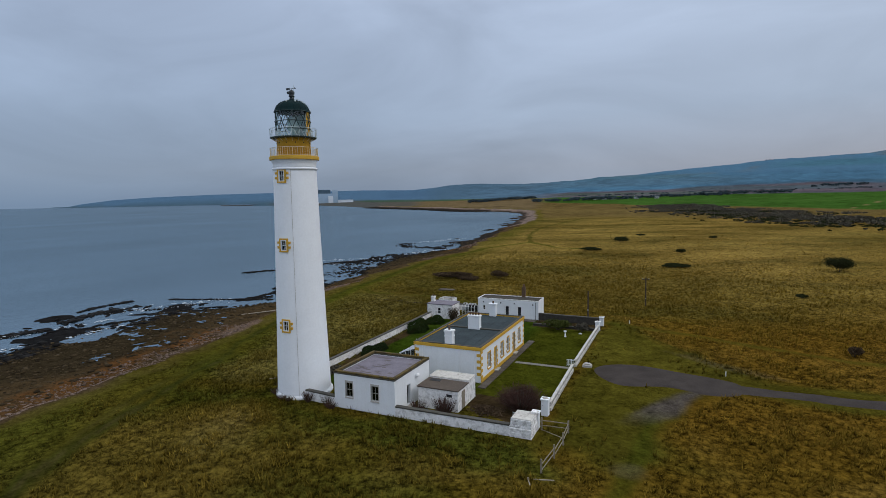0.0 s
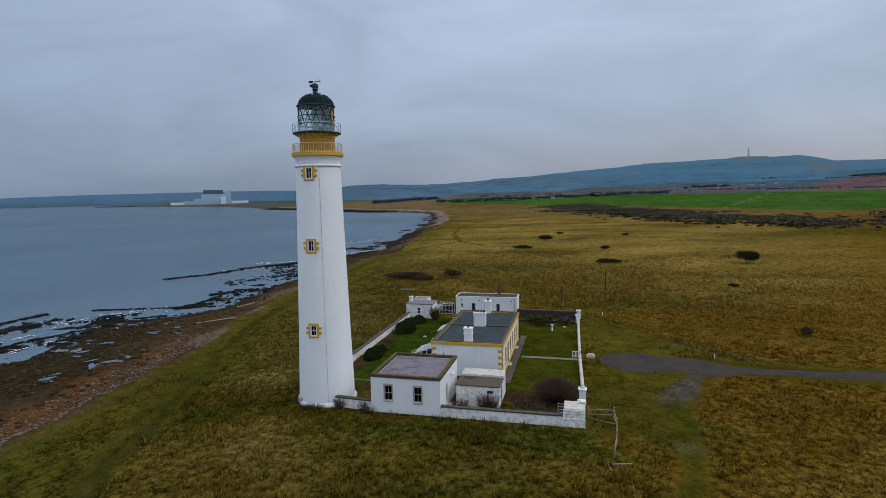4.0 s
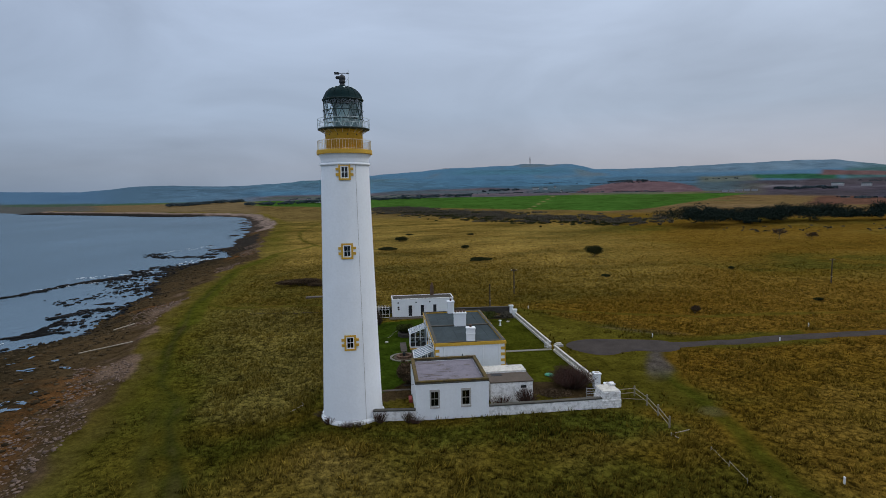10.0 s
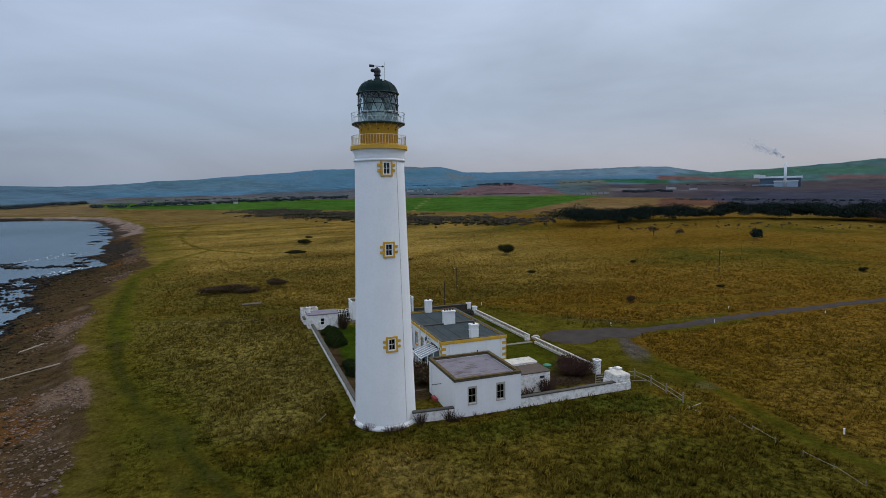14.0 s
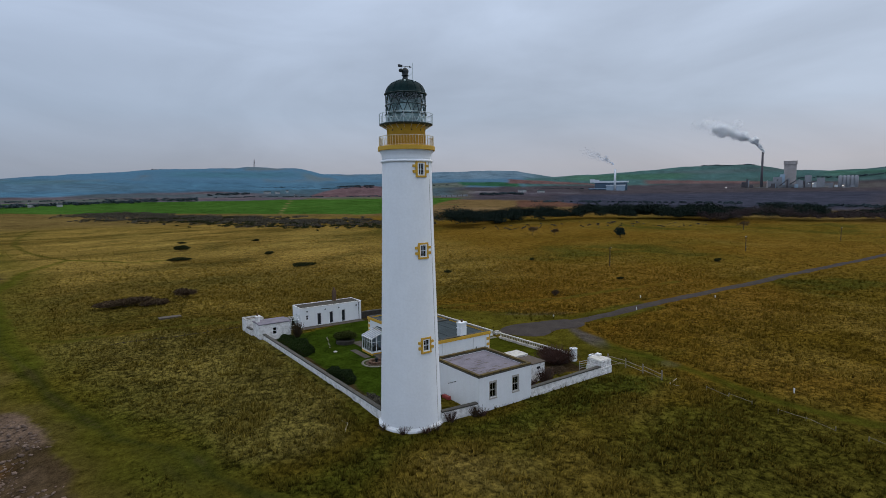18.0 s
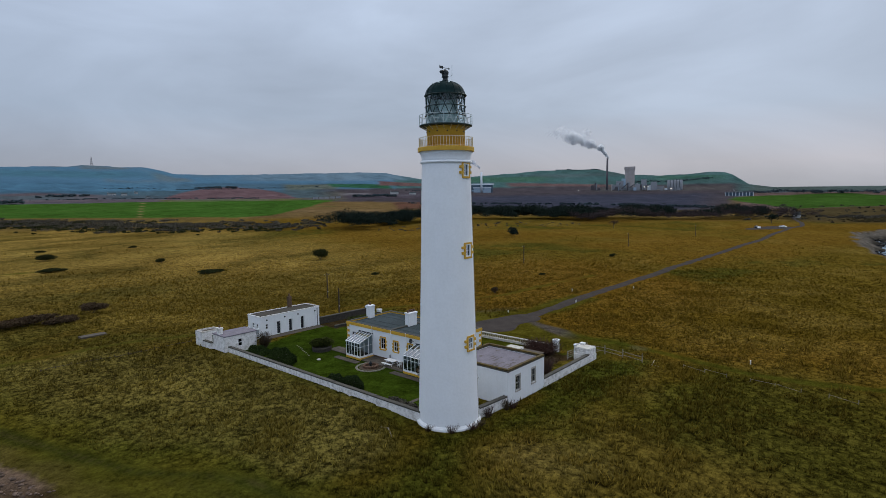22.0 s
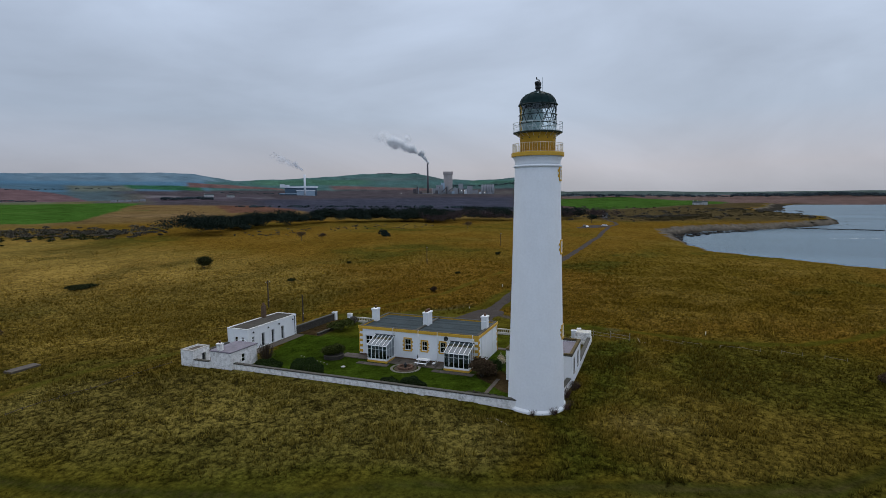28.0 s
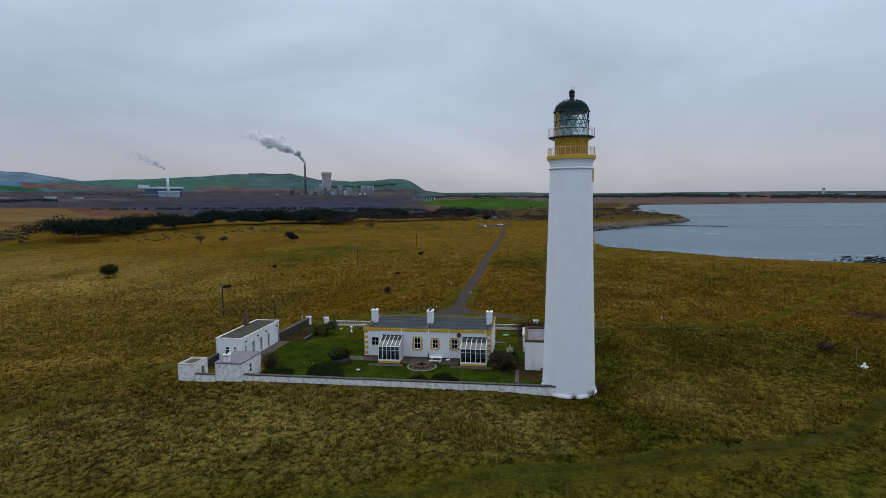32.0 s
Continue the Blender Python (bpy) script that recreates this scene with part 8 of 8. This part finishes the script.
CAR_WHITE = mat("white_car_paint", (0.7, 0.71, 0.72), 0.3, 0.05, 1, 0.0, 5, spec=0.5)
CAR_DARK = mat("blue_grey_car_paint", (0.06, 0.08, 0.10), 0.3, 0.05, 1, 0.0, 5, spec=0.5)
parked_car(305, 88, 10, CAR_WHITE, "white car parked at the end of the road")
parked_car(312, 91, 15, CAR_DARK, "dark car parked at the end of the road")
parked_car(318, 77, 80, CAR_WHITE, "white car parked beside the road")
blob_sheet("car_park", [(296, 92), (304, 96), (318, 92), (330, 80), (326, 72), (312, 74), (300, 84)], 0.14, ROAD_MAT, "gravel car park at the road end", "road")


# ---- far buildings ----
PALE_CLAD = mat("pale_blue_cladding", (0.30, 0.40, 0.50), 0.6, 0.08, 0.05, 0.0, 0.5)
DARK_CLAD = mat("dark_blue_cladding", (0.06, 0.10, 0.14), 0.6, 0.1, 0.05, 0.0, 0.5)
SILO_GREY = mat("dusty_concrete_grey", (0.25, 0.265, 0.29), 0.85, 0.15, 0.05, 0.0, 0.5)
TOWER_GREY = mat("weathered_tower_cladding", (0.36, 0.33, 0.32), 0.85, 0.2, 0.06, 0.0, 0.5)
STACK_DARK = mat("dark_flue", (0.09, 0.085, 0.095), 0.8, 0.1, 0.05, 0.0, 0.5)
FAR_HARL = mat("far_grey_harling", (0.42, 0.43, 0.43), 0.8, 0.1, 0.05, 0.0, 0.5)
FAR_WHITE = mat("far_white_cladding", (0.62, 0.67, 0.72), 0.7, 0.05, 0.05, 0.0, 0.5)
LAMP_GLOW = bpy.data.materials.new("floodlight")
LAMP_GLOW.use_nodes = True
LAMP_GLOW.node_tree.nodes["Principled BSDF"].inputs["Emission Color"].default_value = (1.0, 0.93, 0.8, 1)
LAMP_GLOW.node_tree.nodes["Principled BSDF"].inputs["Emission Strength"].default_value = 3.0


def far_block(parent, name, az0, az1, r, z0, z1, deep, material, label=""):
    """A block facing the camera's ground, between two bearings at a distance."""
    (x0, y0), (x1, y1) = at_bearing(az0, r), at_bearing(az1, r)
    am = radians((az0 + az1) / 2)
    o = Vector((math.cos(am), math.sin(am), 0)) * deep
    bm = bmesh.new()
    low = [Vector((x0, y0, z0)), Vector((x1, y1, z0)), Vector((x1, y1, z0)) + o, Vector((x0, y0, z0)) + o]
    vs = [bm.verts.new(p) for p in low] + [bm.verts.new(p + Vector((0, 0, z1 - z0))) for p in low]
    for f in ((3, 2, 1, 0), (4, 5, 6, 7), (0, 1, 5, 4), (1, 2, 6, 5), (2, 3, 7, 6), (3, 0, 4, 7)):
        bm.faces.new([vs[i] for i in f])
    return part(name, bm, material, parent, label)


def high(z3, r):
    """Height at distance r of what stands at z3 at three kilometres."""
    return 24 + (z3 - 24) * r / 3000


# power station on the far shore
R = 2760
x, y = at_bearing(127, R)
power = thing("power_station", (x, y, -2), "pale blue-grey power station block on the far shore", "power station")
# the station's pale blue cladding also holds the haze of distance in its colour
far_block(power, "reactor_hall", 126.1, 128.25, R, -4, high(53, R), 90, PALE_CLAD)
far_block(power, "charge_hall", 126.25, 128.05, R + 4, high(53, R), high(74, R), 60, DARK_CLAD, "dark slatted upper hall")
far_block(power, "side_block", 125.5, 126.1, R + 5, -4, high(70, R), 60, PALE_CLAD)
far_block(power, "turbine_hall", 125.6, 128.9, R - 12, -4, high(30, R), 10, PALE_CLAD)
far_block(power, "annex", 126.0, 126.5, R - 20, -4, high(40, R), 8, FAR_WHITE)
far_block(power, "low_building", 123.9, 125.5, R + 10, -4, high(17, R), 60, FAR_WHITE)
far_block(power, "low_building", 128.9, 129.8, R + 10, -4, high(19, R), 60, PALE_CLAD)
far_block(power, "low_building", 129.8, 131.0, R + 14, -4, high(13, R), 60, FAR_WHITE)
bwx, bwy = at_bearing(134, 2950)
breakwater = thing("breakwater", (bwx, bwy, -4), "long low dark breakwater out to sea", "breakwater")
for k in range(12):
    far_block(breakwater, "rubble", 131.6 + 0.46 * k, 132.06 + 0.46 * k, 2900 + 22 * k, -6, 1.0 - 0.12 * k, 14, DARK_STONE)

# energy-from-waste plant
R = 2235
x, y = at_bearing(37.1, R)
zb = ground_z(x, y)
plant = thing("waste_plant", (x, y, zb), "modern pale and dark blue plant with a white flue", "power plant")
far_block(plant, "boiler_house", 35.55, 38.75, R, zb - 10, high(82, R), 60, DARK_CLAD, "dark blue boiler house")
far_block(plant, "roof", 35.4, 38.85, R - 4, high(82, R), high(90, R), 66, FAR_WHITE, "overhanging white roof")
far_block(plant, "roof_fin", 38.3, 38.8, R - 4, high(90, R), high(98, R), 10, FAR_WHITE)
far_block(plant, "roof_fin", 38.75, 39.25, R - 6, high(84, R), high(101, R), 6, FAR_WHITE)
far_block(plant, "turbine_hall", 35.75, 37.6, R - 24, zb - 10, high(64, R), 20, PALE_CLAD)
far_block(plant, "turbine_hall_roof", 35.7, 37.65, R - 26, high(64, R), high(69, R), 24, FAR_WHITE)
far_block(plant, "tipping_hall", 37.65, 39.3, R - 16, zb - 10, high(48, R), 30, DARK_CLAD)
far_block(plant, "tipping_hall_roof", 37.6, 39.35, R - 18, high(48, R), high(52, R), 33, PALE_CLAD)
far_block(plant, "low_building", 34.4, 35.75, R - 20, zb - 10, high(34, R), 30, FAR_WHITE)
fx, fy = at_bearing(36.75, R - 26)
part("flue", lathe([(4.5, zb - 10), (4.0, high(152, R))], (fx, fy), 16), FAR_WHITE, plant, "tall white flue", True)

# cement works
R = 2400
x, y = at_bearing(20, R)
zb = ground_z(x, y)
works = thing("cement_works", (x, y, zb), "grey cement works with silos, tall dark stack and square tower", "factory")
sx, sy = at_bearing(23.72, R)
part("smokestack", lathe([(5.0, zb - 15), (3.6, high(214, R))], (sx, sy), 16), STACK_DARK, works, "tall dark smokestack", True)
far_block(works, "preheater_tower", 21.05, 22.0, R + 20, zb - 15, high(152, R), 40, TOWER_GREY)
far_block(works, "tower_head", 21.0, 22.05, R + 18, high(152, R), high(168, R), 44, TOWER_GREY)
rg = random.Random(9)
for a0, a1, z3, m in ((22.6, 23.3, 72, SILO_GREY), (22.1, 22.8, 92, SILO_GREY), (21.9, 22.3, 104, PALE_CLAD), (20.5, 21.0, 74, SILO_GREY), (19.9, 20.4, 98, SILO_GREY), (19.4, 19.8, 66, FAR_WHITE),
                      (18.9, 19.5, 84, SILO_GREY), (18.3, 18.9, 60, SILO_GREY), (16.9, 18.2, 50, FAR_WHITE), (23.2, 24.6, 46, SILO_GREY), (24.6, 25.3, 40, STACK_DARK), (20.2, 22.4, 55, SILO_GREY), (12.0, 14.6, 36, FAR_WHITE), (10.6, 11.9, 32, STACK_DARK)):
    far_block(works, "shed", a0, a1, R - rg.uniform(0, 40), zb - 15, high(z3, R), 30, m)
for k in range(30):
    a0 = rg.uniform(16.6, 25.0)
    far_block(works, "shed", a0, a0 + rg.uniform(0.10, 0.38), R - rg.uniform(10, 70), zb - 15, high(rg.uniform(38, 84 if a0 > 18.8 else 60), R), rg.uniform(8, 20), (SILO_GREY, STACK_DARK, TOWER_GREY, PALE_CLAD, SILO_GREY)[k % 5])
for k in range(6):
    part("conveyor", bar((*at_bearing(23.0 - 0.7 * k, R - 30), high(44 + 4 * k, R)), (*at_bearing(22.4 - 0.7 * k, R - 30), high(80 - 3 * k, R)), 2.2, 4), STACK_DARK, works)
for k in range(5):
    ax2, ay2 = at_bearing(16.7 + 0.28 * k, R - 20)
    part("silo", lathe([(6.0, zb - 15), (6.0, high(88 - 3 * (k % 2), R)), (2.0, high(92, R))], (ax2, ay2), 14), SILO_GREY, works, "", True)
for a, z3 in ((26.6, 46), (20.1, 58), (19.75, 58), (17.6, 47)):
    lx, ly = at_bearing(a, R - 60)
    part("floodlight", lathe([(0.1, high(z3, R) - 1.6), (1.5, high(z3, R)), (0.1, high(z3, R) + 1.6)], (lx, ly), 8), LAMP_GLOW, works, "lit floodlight")

# long depot below the hill
R = 1750
x, y = at_bearing(11.4, R)
zb = ground_z(x, y)
depot = thing("depot", (x, y, zb), "long low dark depot with white bays below the hill", "depot")
far_block(depot, "shed", 10.2, 12.6, R, zb - 4, zb + 10, 30, DARK_CLAD)
far_block(depot, "roof", 10.15, 12.65, R - 3, zb + 10.02, zb + 11.6, 36, SILO_GREY)
for k in range(9):
    far_block(depot, "bay_post", 10.2 + 0.29 * k, 10.27 + 0.29 * k, R - 2, zb - 4, zb + 10, 1.9, FAR_WHITE)

# mast on the hill
x, y = at_bearing(74.1, 4230)
zt = ground_z(x, y)
mast = thing("hill_mast", (x, y, zt), "slender lattice transmitter mast on the hilltop", "mast")
ztop = high(226, 4230)
for k in range(3):
    a = radians(120 * k + 20)
    part("leg", bar((x + 9 * math.cos(a), y + 9 * math.sin(a), zt - 3), (x + 0.6 * math.cos(a), y + 0.6 * math.sin(a), ztop), 1.3, 5), TOWER_GREY, mast)
for s in (0.15, 0.35, 0.55, 0.75):
    bm = bmesh.new()
    rr = 9 + (0.6 - 9) * s
    zz = zt + (ztop - zt) * s
    c3 = [(x + rr * math.cos(radians(120 * k + 20)), y + rr * math.sin(radians(120 * k + 20)), zz) for k in range(3)]
    for p, q in zip(c3, c3[1:] + c3[:1]):
        bm_bar(bm, p, q, 0.9, 4)
    part("brace", bm, TOWER_GREY, mast)


def cottage(az, r, w, h, material, label="far white cottage among the fields", deep=8):
    """A far house with a pitched roof, a chimney and dark windows."""
    x, y = at_bearing(az, r)
    z = ground_z(x, y)
    c = thing("cottage", (x, y, z), label, "house", "far cottages")
    m = pose(x, y, z, 0, 0, az - 90)
    bm = box(-w / 2, w / 2, 0, deep, -2, h)
    bm.transform(m)
    part("walls", bm, material, c)
    bm = bmesh.new()
    vs = [bm.verts.new(p) for p in ((-w / 2 - 0.3, -0.4, h), (w / 2 + 0.3, -0.4, h), (w / 2 + 0.3, deep + 0.4, h), (-w / 2 - 0.3, deep + 0.4, h), (-w / 2 - 0.3, deep / 2, h + 3), (w / 2 + 0.3, deep / 2, h + 3))]
    for f in ((0, 1, 5, 4), (2, 3, 4, 5), (0, 4, 3), (1, 2, 5), (3, 2, 1, 0)):
        bm.faces.new([vs[i] for i in f])
    bm.transform(m)
    part("roof", bm, LEAD, c)
    for k in range(max(2, int(w / 5))):
        bm = box(-w / 2 + 1.5 + k * 5, -w / 2 + 2.9 + k * 5, -0.06, 0.02, 1, 2.6)
        bm.transform(m)
        part("window", bm, DARK_ROOM, c)
    bm = box(-w / 2 + 0.5, -w / 2 + 1.8, deep / 2 - 0.6, deep / 2 + 0.6, h + 2, h + 4.5)
    bm.transform(m)
    part("chimney", bm, material, c)


# the 26 m tall one at -26.87 stands in for the town's church tower
for az, r, w, h in ((97.3, 1420, 22, 5), (96.6, 1400, 14, 4), (95.9, 1410, 26, 4), (93.4, 1380, 12, 5), (91.4, 1350, 10, 5), (73.2, 1950, 24, 5), (72.2, 1930, 16, 5), (46.2, 1900, 30, 7), (44.2, 1880, 24, 6),
                   (71.2, 2020, 9, 5), (70.4, 1700, 9, 4), (-3.9, 1250, 12, 5), (-4.3, 1255, 14, 5), (-4.75, 1245, 10, 6), (4.4, 520, 5, 2.2), (-24.6, 2420, 26, 9), (-25.3, 2430, 18, 8), (-25.9, 2400, 30, 10), (-26.4, 2440, 16, 12), (-26.87, 2420, 9, 26), (-27.4, 2430, 30, 10), (-28.1, 2410, 22, 8), (-28.8, 2440, 34, 10), (-29.7, 2420, 24, 9), (-30.4, 2430, 30, 9), (-31.2, 2420, 20, 8)):
    cottage(az, r, w, h, FAR_HARL)
sheds = thing("quarry_sheds", (*at_bearing(53, 1560), 10), "long grey-white polytunnels at a farm", "farm sheds")
for k in range(5):
    far_block(sheds, "shed", 52.0 + 0.6 * k, 52.5 + 0.6 * k, 1560 - 14 * k, 0, ground_z(*at_bearing(52.2 + 0.6 * k, 1560 - 14 * k)) + 5, 20, SILO_GREY)


# ---- smoke from the stacks, as it hangs at most times ----
def smoke_mat(name, colour):
    """Fine droplets that scatter light to both sides."""
    m = bpy.data.materials.new(name)
    m.use_nodes = True
    nt = m.node_tree
    nt.nodes.clear()
    out = nt.nodes.new("ShaderNodeOutputMaterial")
    mx = nt.nodes.new("ShaderNodeMixShader")
    for k, kind in enumerate(("ShaderNodeBsdfDiffuse", "ShaderNodeBsdfTranslucent")):
        lit_side = nt.nodes.new(kind)
        lit_side.inputs[0].default_value = (*colour, 1)
        nt.links.new(lit_side.outputs[0], mx.inputs[1 + k])
    nt.links.new(mx.outputs[0], out.inputs[0])
    return m


def plume(name, az, r, z3, spread_az, rise, n, s0, s1, material, label, seed, bend=1.5, fade=0.6, puff=2.6):
    """A drifting plume of countless small flakes, thick at the stack and thinning downwind."""
    g2 = np.random.default_rng(seed)
    t = g2.uniform(0, 1, n) ** fade if fade > 0 else g2.uniform(0, 1, n)
    # billows: flakes gather about lumps along the plume
    lumps = 34
    lt = (np.arange(lumps) + 0.5) / lumps
    k = np.minimum((t * lumps).astype(int), lumps - 1)
    s = s0 + (s1 - s0) * lt**0.8
    ox, oz = g2.normal(size=lumps) * 0.5 * s, g2.normal(size=lumps) * 0.5 * s
    v = g2.normal(size=(n, 3))
    v /= np.linalg.norm(v, axis=1)[:, None]
    v *= (g2.uniform(0, 1, n) ** 0.5 * s[k] * (0.55 + 0.6 * g2.uniform(0, 1, lumps)[k]))[:, None]
    a = np.radians(az + spread_az * t**bend)
    p = np.stack([CX + r * np.cos(a), CY + r * np.sin(a), 24 + (z3 + rise * t**0.75 - 24) * r / 3000], 1)
    side = np.stack([-np.sin(a), np.cos(a), 0 * a], 1)
    p += side * ox[k][:, None] + v
    p[:, 2] += oz[k]
    q, f = leaf_cloud(p, puff, g2, 0.8)
    ob = tagged(new(name, mesh_np(name, q, f, material)), label, "smoke", kind="stuff")
    return ob


plume("smoke_plume", 23.72, 2400, 216, 4.6, 140, 64000, 4, 25, smoke_mat("white_smoke", (0.95, 0.96, 0.97)), "white billowing plume drifting from the cement works stack", 7, 1.3, 1.0, 0.65)
plume("smoke_wisp", 28.7, 2400, 352, 1.0, 8, 900, 10, 16, smoke_mat("thin_smoke", (0.72, 0.76, 0.81)), "thin detached end of the white plume", 9, 1.5, 1.0, 0.5)
plume("smoke_wisp", 37.0, 2235, 176, 2.6, 70, 4200, 6, 20, smoke_mat("faint_smoke", (0.66, 0.70, 0.76)), "thin faint plume from the plant's flue", 8, 1.2, 1.0, 0.5)
